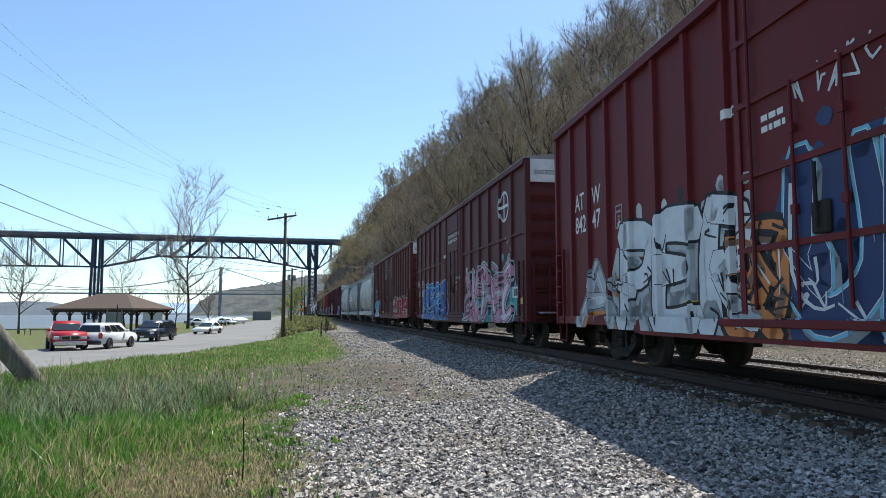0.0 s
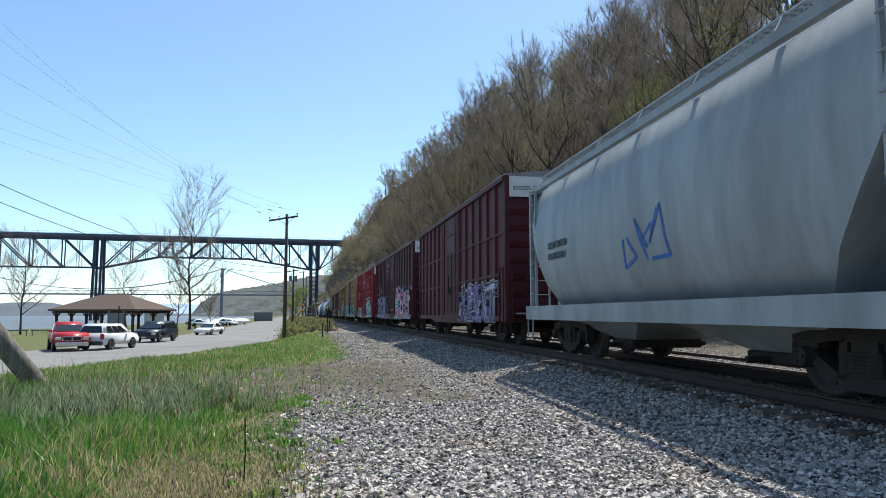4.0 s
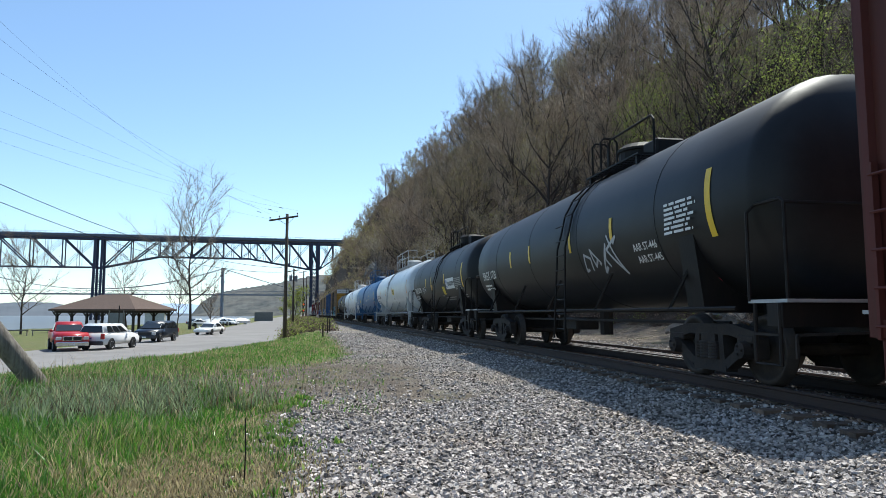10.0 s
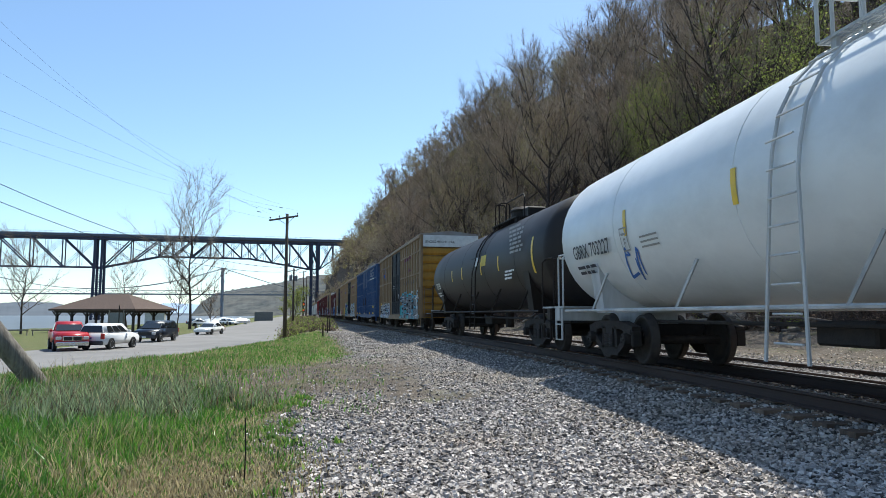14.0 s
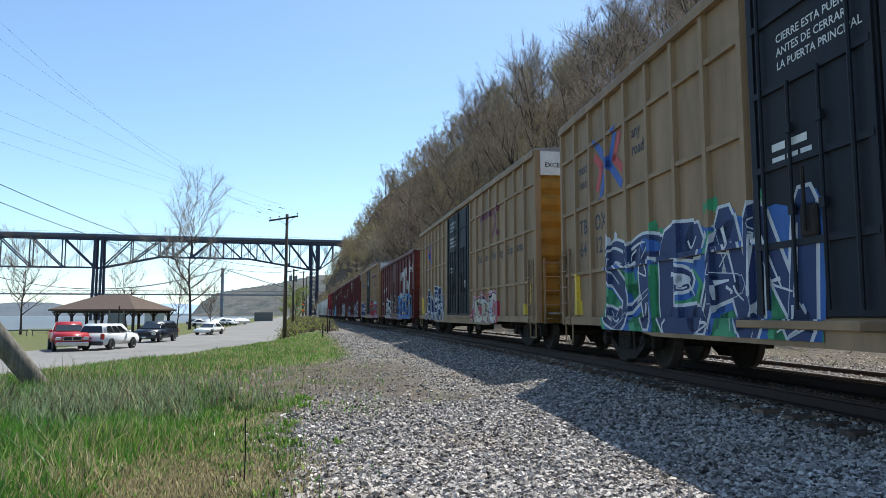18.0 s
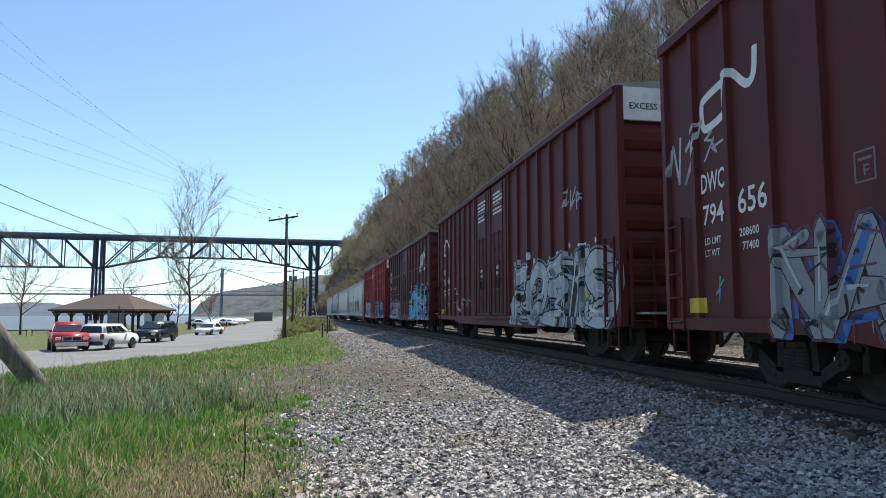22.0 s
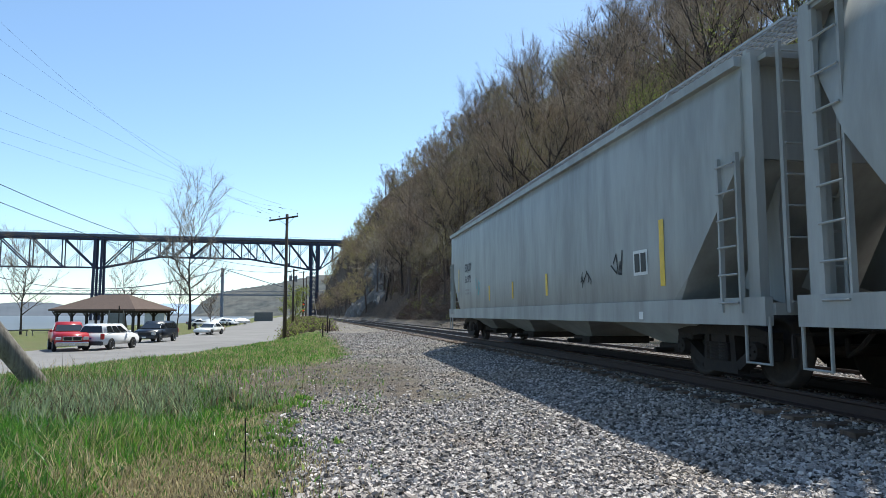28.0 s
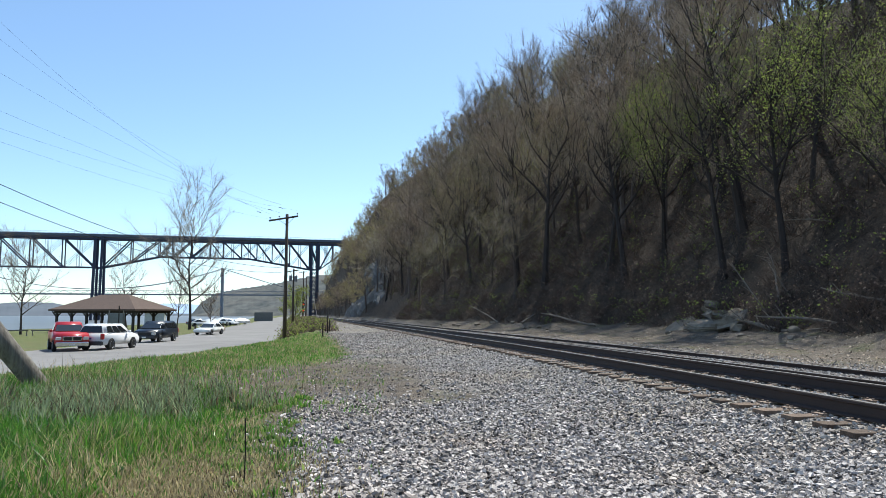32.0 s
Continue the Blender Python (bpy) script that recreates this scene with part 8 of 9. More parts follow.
def brown_car(u0, u1, num, seed, left, right, nums):
    car, L, sd, xs = boxcar(u0, u1, 5.0, (0.130, 0.026, 0.027), "brown boxcar with double doors and a white line emblem", 9, (), ((-2.0, 0.0), (0.0, 2.0)), None, None, (0.13, 0.03, 0.026), True)
    cn_emblem(car, xs[1] + 0.19, 3.40, 0.85, sd)
    lettering(car, "DWC", xs[1] + 0.10, 2.55, 0.26, WHITEP, -1.546, "reporting_mark", wide=0.68)
    lettering(car, num[0], xs[1] + 0.13, 2.12, 0.26, WHITEP, -1.546, "reporting_mark")
    lettering(car, num[1], xs[2] + 0.12, 2.15, 0.30, WHITEP, -1.546, "reporting_mark")
    lettering(car, "LD LMT", xs[1] + 0.16, 1.85, 0.09, WHITEP, -1.546)
    lettering(car, "LT WT", xs[1] + 0.16, 1.69, 0.09, WHITEP, -1.546)
    lettering(car, nums[0], xs[2] + 0.14, 1.87, 0.10, WHITEP, -1.546)
    lettering(car, nums[1], xs[2] + 0.2, 1.70, 0.10, WHITEP, -1.546)
    if left:
        graffiti(car, *left, seed, None, sd)
    graffiti(car, *right, seed + 1, None, sd)
    for dx in (-1.6, 0.4):
        stencil(car, dx, 3.9, 1.1, 0.7, 6, WHITEP, -1.58)
        stencil(car, dx + 0.3, 1.9, 0.4, 0.5, 3, WHITEP, -1.58)
    for x in (-L + 3.85, 3.0, L - 1.7):
        patch(car, x, x + 0.11, 1.05, 1.48, YELLOWP, sd, "reflective_strip")
    patch(car, L - 1.5, L - 1.0, 0.95, 1.25, BROWNP, sd)
    patch(car, -L + 0.6, -L + 1.1, 0.95, 1.15, BROWNP, sd)
    info_plate(car, L - 2.0, 2.0, sd, 0.4, 0.35)
    plate_mark(car, -5.31, 2.13, sd, flat_paint("rubbed_grey_mark", (0.17, 0.13, 0.125)), 0.28, 0.74)
    return car, L, sd, xs


c, L, sd, xs = brown_car(434.2, 452.8, ("794", "656"), 181, None, (3.0, 8.8, 0.78, 2.1, ("plum", "grey", "plum", "black", "silver")), ("208600", "77400"))
graffiti(c, -6.6, -3.0, 0.72, 1.85, ("plum", "plum", "grey", "blue", "silver"), 181, 4, sd, cloud=False, word="NATN")
tag_scribble(c, -L + 0.12, 2.75, 0.7, 0.8, "silver", 183, sd)
tag_scribble(c, -8.22, 2.86, 0.5, 0.5, "silver", 184, sd)
tag_scribble(c, -7.98, 1.08, 0.46, 0.36, "teal", 185, sd)
c, L, sd, xs = brown_car(454.6, 473.2, ("794", "648"), 191, None, (2.6, 9.0, 0.72, 2.2, ("silver", "grey", "silver", "black", "white")), ("208600", "77200"))
tag_scribble(c, 6.4, 3.0, 1.3, 0.6, "silver", 193, sd)
tag_scribble(c, -7.27, 1.18, 0.64, 0.30, "white", 196, sd)
patch(c, -8.46, -8.40, 1.26, 2.05, YELLOWP, sd, "reflective_strip")
tag_scribble(c, -L + 0.15, 2.95, 0.6, 0.5, "grey", 195, sd)
for line, wid, ink in ((((-5.62, 1.92), (-5.5, 1.72), (-5.2, 1.68), (-4.9, 1.74)), 0.05, "silver"), (((-5.5, 1.26), (-4.85, 1.0), (-4.97, 1.47), (-4.72, 1.05), (-4.45, 1.5), (-4.2, 0.95), (-3.9, 1.3)), 0.06, "silver"),
                       (((-5.8, 0.75), (-5.95, 1.0), (-5.85, 1.3), (-5.6, 1.4)), 0.03, "grey"), (((-4.0, 1.6), (-3.6, 1.2), (-3.2, 1.7), (-2.8, 1.2)), 0.05, "grey")):
    bmx = bmesh.new()
    drape(bmx, stroke(list(line), wid), 0, 0.005, *sd, (-50, 50, 0, 9))
    part("sprayed_line", bmx, spray_mat(ink), c, "thin sprayed outline")

c, L, sd, xs = boxcar(475.4, 491.0, 4.85, (0.110, 0.023, 0.025), "dark brown boxcar with belt rails and sky-blue graffiti", 7, (2.15, 3.3), ((-1.6, 1.5),), excess=False)
cn_emblem(c, 5.0, 3.32, 1.08, sd)
lettering(c, "WWW.", 5.0, 3.06, 0.16, WHITEP, -1.615)
patch(c, 6.0, 6.75, 3.12, 3.26, WHITEP, sd, "label_bar")
patch(c, 7.55, 7.66, 0.8, 1.7, YELLOWP, sd, "reflective_bar")
for k, wds in enumerate(("406", "612")):
    lettering(c, wds, xs[k + 2] + 0.16, 2.45, 0.24, WHITEP, wide=0.85, name="reporting_mark")
tag_scribble(c, -L + 0.85, 2.2, 1.2, 0.24, "grey", 203, sd)
for z, wds in ((3.44, "CAN"), (3.02, "NAT"), (2.50, "CNA")):
    lettering(c, wds, -L + 0.98, z, 0.31 if z > 2.9 else 0.25, WHITEP, -1.60, "reporting_mark", wide=0.95)
lettering(c, "LD LMT 211800", -L + 1.05, 1.95, 0.085, WHITEP, -1.60)
lettering(c, "LT WT    74200", -L + 1.07, 1.80, 0.085, WHITEP, -1.60)
graffiti(c, -L + 1.15, -L + 5.2, 0.72, 1.75, ("grey", "grey", "lilac", "plum", "silver"), 201, 4, sd, field="grey")
patch(c, -L + 1.45, -L + 1.78, 1.30, 1.46, flat_paint("lime_label", (0.55, 0.55, 0.12)), sd, "label_bar")
patch(c, -L + 0.94, -L + 1.06, 0.9, 1.6, YELLOWP, sd, "reflective_bar")
graffiti(c, 1.6, 7.6, 0.72, 2.3, ("sky", "black", "sky", "violet", "white"), 202, 5, sd)
for x in (-L + 4.6, 2.0, 5.6):
    patch(c, x, x + 0.13, 1.2, 1.75, YELLOWP, sd, "reflective_strip")
patch(c, L - 0.3, L - 0.15, 1.0, 2.1, YELLOWP, sd, "reflective_strip")
info_plate(c, 4.4, 1.6, sd, 0.45, 0.45)
lettering(c, "U", 0.4, 3.1, 0.2, WHITEP, -1.62)

c, L, sd, xs = boxcar(493.3, 509.1, 4.92, (0.34, 0.024, 0.036), "bright red boxcar with belt rails and a dark sprayed lower side", 7, (1.55, 2.9, 4.15), ((-1.7, 1.35),), excess=True)
lettering(c, "WF", xs[1] + 0.14, 2.65, 0.28, WHITEP, name="reporting_mark", wide=0.9)
lettering(c, "RX", xs[2] + 0.14, 2.65, 0.28, WHITEP, name="reporting_mark", wide=0.9)
lettering(c, "560", xs[1] + 0.10, 2.25, 0.26, WHITEP, name="reporting_mark", wide=0.85)
lettering(c, "329", xs[2] + 0.10, 2.25, 0.26, WHITEP, name="reporting_mark", wide=0.85)
graffiti(c, -L + 1.4, -L + 6.3, 0.78, 1.9, ("sky", "white", "silver", "blue", "mint"), 211, 5, sd)
graffiti(c, 1.6, 6.4, 0.66, 1.95, ("black", "black", "navy", "sky", "cream"), 212, 6, sd, word="HERNIK", field="black")
graffiti(c, 6.3, 7.3, 0.66, 1.5, ("sky", "white", "sky", "blue", "red"), 213, 2, sd)
door_text(c, -1.2, 4.15, ("CLOSE AND LOCK DOORS", "BEFORE MOVING CAR"), 0.10)
stencil(c, 3.0, 3.35, 2.4, 0.35, 1, flat_paint("faded_pink", (0.45, 0.2, 0.2)))
patch(c, -0.2, 0.1, 1.7, 2.2, flat_paint("pale_patch", (0.45, 0.3, 0.3)), sd)
lettering(c, "U", 0.8, 1.75, 0.18, WHITEP, -1.62)
common_marks(c, L, sd, every=(-0.9, 0.85))

# long white hoppers at the tail
c, L, sd = hopper(510.3, 530.1, (0.60, 0.60, 0.57), "long white covered hopper with brown and grey graffiti", FLAT, 4, 4.36, slope=1.75, step_in=0.5, sill_col=(0.52, 0.52, 0.50))
graffiti(c, -8.2, -1.0, 1.25, 2.35, ("white", "grey", "grey", "grey", "silver"), 221, 5, sd, cloud=False, word="ROTUS")
graffiti(c, 0.6, 5.7, 1.22, 2.36, ("cream", "black", "brown", "brown", "cream"), 222, 6, sd, cloud=False, word="SPIKEC")
graffiti(c, 5.7, 7.4, 1.85, 2.36, ("white", "sky", "sky", "sky", "sky"), 223, 3, sd, cloud=False, thin=True, word="MEO")
tag_scribble(c, 5.2, 0.85, 2.0, 0.3, "blue", 224, sd)
stencil(c, -2.6, 2.6, 2.2, 0.4, 3, DARKTXT, -1.60)
for x in (-3.0, -1.6, 6.9):
    patch(c, x, x + 0.14, 1.4, 2.4 if x > 0 else 1.9, YELLOWP, sd, "reflective_strip")
stencil(c, -L + 1.6, 2.0, 0.7, 0.5, 2, DARKTXT, -1.60)
c, L, sd = hopper(530.6, 550.8, (0.60, 0.61, 0.60), "long white covered hopper", FLAT, 4, 4.36, slope=1.75, step_in=0.5)
graffiti(c, -6.8, -3.4, 1.2, 2.2, ("silver", "grey", "silver", "grey", "white"), 231, 4, sd, cloud=False)
stencil(c, -L + 1.6, 2.0, 0.7, 0.5, 2, DARKTXT, -1.60)
c, L, sd = hopper(552.0, 570.75, (0.47, 0.48, 0.465), "white curved-side covered hopper with scribbled tags", CURVED, 4, 4.50, slope=1.8, step_in=0.55, panel_lines=9)
lettering(c, "DOWX", -L + 1.9, 2.5, 0.26, DARKTXT, -1.612, "reporting_mark")
lettering(c, "22242", -L + 1.95, 2.1, 0.26, DARKTXT, -1.612, "reporting_mark")
stencil(c, -L + 2.0, 1.65, 1.1, 0.3, 2, DARKTXT, -1.59)
tag_scribble(c, -5.0, 1.5, 1.7, 0.55, "brown", 241, sd)
tag_scribble(c, -2.4, 1.6, 2.2, 0.7, "plum", 242, sd)
tag_scribble(c, 2.6, 1.7, 2.8, 1.0, "brown", 243, sd)
for x in (-1.3, 3.6):
    patch(c, x, x + 0.15, 1.6, 2.2, YELLOWP, sd, "reflective_strip")
patch(c, 1.0, 1.7, 0.86, 1.1, flat_paint("dark_plate", (0.12, 0.12, 0.13)), sd)
c, L, sd = hopper(571.1, 591.8, (0.46, 0.47, 0.455), "long white covered hopper, last of the train", FLAT, 4, 4.36, slope=1.75, step_in=0.5)
lettering(c, "EQUX", -L + 3.3, 2.45, 0.27, DARKTXT, -1.597, "reporting_mark")
lettering(c, "561072", -L + 3.3, 2.05, 0.24, DARKTXT, -1.597, "reporting_mark")
stencil(c, -L + 3.4, 1.6, 1.1, 0.25, 2, GREYTXT, -1.597)
patch(c, -L + 2.05, -L + 2.18, 1.75, 2.6, YELLOWP, sd, "reflective_strip")
stencil(c, -L + 0.5, 0.9, 0.8, 0.12, 1, GREYTXT, -1.607)
tag_scribble(c, -L + 5.0, 1.55, 0.9, 0.6, "teal", 251, sd)
tag_scribble(c, 4.3, 1.45, 0.8, 0.4, "black", 252, sd)
tag_scribble(c, 5.8, 1.6, 0.8, 0.55, "black", 253, sd)
info_plate(c, 6.8, 1.55, sd, 0.5, 0.4)
for x, h in ((-3.4, 0.45), (-0.7, 0.45), (2.2, 0.5), (7.7, 1.0)):
    patch(c, x, x + 0.15, 1.35, 1.35 + h, YELLOWP, sd, "reflective_strip")
patch(c, 7.0, 7.15, 0.85, 0.97, WHITEP, sd)


# ---- the riverside: poles, wires, vehicles, pavilion, trees
def utility_pole(x, y, z0, h, r, label, arm=True, gear=False, turn=0):
    e = tagged(new("utility_pole"), label, "utility pole", "utility poles")
    e.matrix_basis = pose(x, y, z0, 0, 0, turn)
    bm = bmesh.new()
    tube(bm, [(0, 0, -0.5), (0, 0, h * 0.5), (0.02, 0, h)], r, 10, r_end=r * 0.68)
    part("pole", bm, WOODPOLE, e, smooth=True)
    if arm:
        bm = bmesh.new()
        box(bm, -1.5, 1.0, -0.06, 0.06, h - 0.42, h - 0.28, bevel=0.01)
        part("crossarm", bm, WOODPOLE, e, m=pose(0, -0.18, h - 0.35, 0, -9, 0) @ pose(0, 0, 0.35 - h))
        bm = bmesh.new()
        for sx in (-0.75, 0.7):
            bar(bm, (sx, -0.18, h - 0.35 + sx * 0.14), (0, -0.18, h - 0.95), 0.04, 0.03)
        part("arm_brace", bm, STEEL, e)
        for sx in (-1.4, -0.62, 0.92):
            bm = bmesh.new()
            lathe(bm, [(0.02, 0.0), (0.02, 0.10), (0.055, 0.11), (0.06, 0.19), (0.03, 0.22)], 8, "y")
            part("insulator", bm, make_mat("brown_porcelain", (0.06, 0.03, 0.02), 0.3), e, m=pose(sx, -0.18, h - 0.28 + sx * 0.155, 90))
    if gear:
        for dz, dx in ((-1.6, 0.0), (-1.7, 0.45)):
            bm = bmesh.new()
            tube(bm, [(0, 0, -0.45), (0, 0, 0.45)], 0.26, 12)
            tube(bm, [(0.1, 0, 0.45), (0.1, 0, 0.65)], 0.05, 6)
            part("transformer", bm, make_mat("transformer_grey", (0.2, 0.2, 0.21), 0.5), e, m=pose(-0.4 + dx * 1.9, -0.3, h + dz))
    return e


utility_pole(-7.25, 59.3, gz(-7.25, 59.3), 10.75, 0.17, "tall weathered wooden utility pole with a crossarm", turn=-6)
utility_pole(-12.9, 116.0, gz(-12.9, 116.0), 9.6, 0.20, "wooden utility pole carrying transformers", gear=True, turn=-6)
utility_pole(-22.9, 236.0, gz(-22.9, 236.0), 16.0, 0.28, "distant wooden utility pole with a crossarm", turn=-6)
utility_pole(-19.3, 208.0, gz(-19.3, 208.0), 12.5, 0.22, "distant plain wooden pole", arm=False)

WIRE = make_mat("black_wire", (0.02, 0.02, 0.022), 0.6)


def wire(p, q, sag, r, label="black overhead wire", n=14):
    bm = bmesh.new()
    p, q = Vector(p), Vector(q)
    pts = [p.lerp(q, k / n) - Vector((0, 0, sag * 4 * (k / n) * (1 - k / n))) for k in range(n + 1)]
    tube(bm, pts, r, 4)
    return tagged(put("overhead_wire", bm, WIRE), label, "wire", "overhead wires")


FAINT = 0.0045
for (x, y, z), (dx, dz), sag, r in (((-19.2, 34.7, 16.1), (-2.3, 0.1), 1.3, FAINT), ((-19.2, 34.7, 15.1), (-0.5, 0.5), 1.2, FAINT), ((-18.9, 34.7, 13.1), (-1.4, -0.33), 0.35, FAINT), ((-18.1, 34.7, 10.8), (-0.6, -0.18), 0.35, FAINT), ((-18.1, 34.7, 9.95), (0.9, 0.0), 0.4, FAINT), ((-18.1, 34.7, 9.3), (0.0, -1.0), 0.4, FAINT)):
    wire((x, y, z), (-7.25 + dx, 59.1, 9.75 + dz), sag, r, "thin overhead wire against the sky")
wire((-17.8, 34.5, 7.15), (-7.6, 59.1, 4.85), 0.9, 0.018, "thick black overhead cable")
wire((-17.8, 34.5, 6.3), (-7.6, 59.1, 4.45), 0.9, 0.018, "thick black overhead cable")
wire((-7.4, 59.3, 4.85), (-12.9, 116.0, 6.6), 0.5, 0.018, "black overhead cable between poles")
wire((-7.4, 59.3, 9.5), (-12.9, 116.0, 8.4), 0.6, 0.010, "thin wire between poles")
for k, (dx, dz) in enumerate(((-2.3, 0.02), (-1.4, 0.25), (-0.5, 0.42))):
    bm = bmesh.new()
    tube(bm, [(-0.16, 0, 0.02), (0.0, 0, 0), (0.16, 0, -0.05)], 0.028, 6)
    tagged(put("line_insulator", bm, BLACKP, m=pose(-7.25 + dx, 59.0, 9.55 + dz)), "small dark in-line insulator on a wire", "insulator", "line insulators")

# leaning cut pole in the grass
bm = bmesh.new()
P0, P1 = Vector((-5.44, 12.91, -0.80)), Vector((-6.42, 12.02, 0.98))
tube(bm, [P0, P0.lerp(P1, 0.35) + Vector((0, 0, 0.02)), P0.lerp(P1, 0.7), P1], 0.178, 14, r_end=0.168)
for v in bm.verts:
    v.co += Vector((noise.noise(v.co * 3), noise.noise(v.co * 3 + Vector((5, 0, 0))), 0)) * 0.015
tagged(put("leaning_post", bm, OLDWOOD, smooth=True), "thick silvered wooden post leaning out of the grass", "post")

# slim rusty stake in the gravel edge
bm = bmesh.new()
tube(bm, [(0, 0, -0.1), (0.01, 0.0, 0.25), (0.0, 0, 0.55)], 0.006, 5)
tagged(put("stake", bm, STEEL, m=pose(-1.05, 6.05, gz(-1.05, 6.05))), "thin rusty stake standing in the verge", "stake")


# ---- vehicles
def vehicle(name, label, m, col, L, W, H, kind, chrome=False):
    """Body lofted from a side outline, with glass, lamps and wheels. Space: x forward, z up from the road."""
    e = tagged(new(name), label, "car", "parked vehicles")
    e.matrix_basis = m
    pm = make_mat("%s_paint_%02d_%02d" % (name, int(col[0] * 99), int(col[2] * 99)), col, 0.28, 0.0, tuple(v * 0.92 for v in col), 2, 0.3, spec=0.6)
    hw = W / 2
    hood = {"suv": 0.60, "pickup": 0.62, "sedan": 0.56}[kind] * H
    f = L / 2
    if kind == "suv":
        lower = [(-f, 0.35), (-f - 0.02, 0.6), (-f + 0.05, hood + 0.08), (f - 1.0, hood + 0.06), (f - 0.12, hood - 0.10), (f, hood - 0.4), (f, 0.35)]
        roof = [(-f + 0.06, hood + 0.06), (-f + 0.28, H - 0.10), (-f + 0.6, H), (f - 1.85, H - 0.02), (f - 1.0, hood + 0.05)]
    elif kind == "pickup":
        lower = [(-f, 0.5), (-f, hood + 0.08), (f - 1.75, hood + 0.08), (f - 0.2, hood - 0.02), (f, hood - 0.25), (f, 0.45)]
        roof = [(-0.75, hood + 0.06), (-0.6, H - 0.05), (-0.3, H), (f - 2.5, H - 0.02), (f - 1.75, hood + 0.06)]
    else:
        lower = [(-f, 0.32), (-f, hood), (-f + 0.7, hood + 0.08), (f - 1.5, hood + 0.02), (f - 0.12, hood - 0.16), (f, hood - 0.38), (f, 0.3)]
        roof = [(-f + 0.55, hood + 0.05), (-f + 1.35, H - 0.03), (-f + 1.9, H), (f - 2.4, H - 0.02), (f - 1.45, hood + 0.02)]
    bm = bmesh.new()
    loft(bm, [[(x, y, z) for x, z in lower] for y in (-hw + 0.03, hw - 0.03)])
    bmesh.ops.bevel(bm, geom=[ed for ed in bm.edges], offset=0.05, segments=2, affect="EDGES")
    part("body", fix(bm), pm, e, smooth=True)
    bm = bmesh.new()
    ins = [0.06, 0.22, 0.24, 0.24, 0.08]
    loft(bm, [[(x, s * (hw - 0.02 - i), z) for (x, z), i in zip(roof, ins)] for s in (-1, 1)])
    bmesh.ops.bevel(bm, geom=list(bm.edges), offset=0.045, segments=2, affect="EDGES")
    part("cabin", fix(bm), pm, e, smooth=True)
    # glass a hair outside the cabin shell
    rx = [p[0] for p in roof]
    for s in (-1, 1):
        n_side = 3 if kind != "sedan" else 2
        for k in range(n_side):
            a0 = 0.10 + 0.80 * k / n_side
            a1 = 0.10 + 0.80 * (k + 1) / n_side - 0.035
            b0, b1 = roof[0][0] + 0.15, roof[-1][0] - 0.18
            t0, t1 = roof[1][0] + 0.1, roof[3][0] - 0.05
            zl, zh = hood + 0.12, H - 0.16
            bm = bmesh.new()
            yb, yt = s * (hw - 0.07), s * (hw - 0.225)
            q = [(b0 + (b1 - b0) * a0, yb, zl), (b0 + (b1 - b0) * a1, yb, zl), (t0 + (t1 - t0) * a1, yt, zh), (t0 + (t1 - t0) * a0, yt, zh)]
            vs = [bm.verts.new((p[0], p[1] + s * 0.012, p[2])) for p in q] + [bm.verts.new((p[0], p[1] + s * 0.002, p[2])) for p in q]
            bm.faces.new(vs[:4])
            for j in range(4):
                bm.faces.new((vs[j], vs[(j + 1) % 4], vs[4 + (j + 1) % 4], vs[4 + j]))
            part("side_window", fix(bm), GLASS, e)
    for (x0, z0), (x1, z1), nm, sg in ((roof[-1], roof[-2], "windscreen", 1), (roof[0], roof[1], "rear_window", -1)):
        bm = bmesh.new()
        q = [(x0 + 0.02 * sg, -hw + 0.16, z0 + 0.06), (x0 + 0.02 * sg, hw - 0.16, z0 + 0.06), (x1 + 0.03 * sg, hw - 0.32, z1 - 0.05), (x1 + 0.03 * sg, -hw + 0.32, z1 - 0.05)]
        bm.faces.new([bm.verts.new(p) for p in q])
        part(nm, bm, GLASS, e)
    # front: grille, lamps, bumper
    cm = make_mat("chrome_trim", (0.6, 0.6, 0.62), 0.15, 0.9, (0.5, 0.5, 0.5), 2, 0.3)
    bm = bmesh.new()
    box(bm, f - 0.02, f + 0.05, -hw * 0.55, hw * 0.55, hood - 0.48, hood - 0.2, bevel=0.02)
    grille = part("grille", bm, BLACKP if not chrome else cm, e)
    if chrome:
        for y0, y1 in ((-hw * 0.5, -0.04), (0.04, hw * 0.5)):
            bm = bmesh.new()
            box(bm, f + 0.03, f + 0.07, y0, y1, hood - 0.44, hood - 0.24)
            part("grille_field", bm, BLACKP, grille)
    lampm = make_mat("lamp_glass", (0.62, 0.63, 0.64), 0.12, 0.2, (0.5, 0.5, 0.5), 6, 0.4)
    tailm = make_mat("tail_lamp", (0.35, 0.02, 0.02), 0.2, 0, (0.25, 0.015, 0.015), 6, 0.4)
    for s in (-1, 1):
        bm = bmesh.new()
        box(bm, f - 0.12, f + 0.04, s * hw * 0.78 - 0.17, s * hw * 0.78 + 0.15, hood - 0.42, hood - 0.22, bevel=0.03)
        part("headlight", bm, lampm, e)
        bm = bmesh.new()
        box(bm, -f - 0.03, -f + 0.15, s * hw * 0.86 - 0.1, s * hw * 0.86 + 0.11, hood - 0.32, hood + 0.05, bevel=0.03)
        part("tail_light", bm, tailm, e)
        bm = bmesh.new()
        box(bm, f - 1.7, f - 1.5, s * (hw + 0.1) - 0.09, s * (hw + 0.1) + 0.09, hood + 0.06, hood + 0.22, bevel=0.03)
        part("wing_mirror", bm, pm, e)
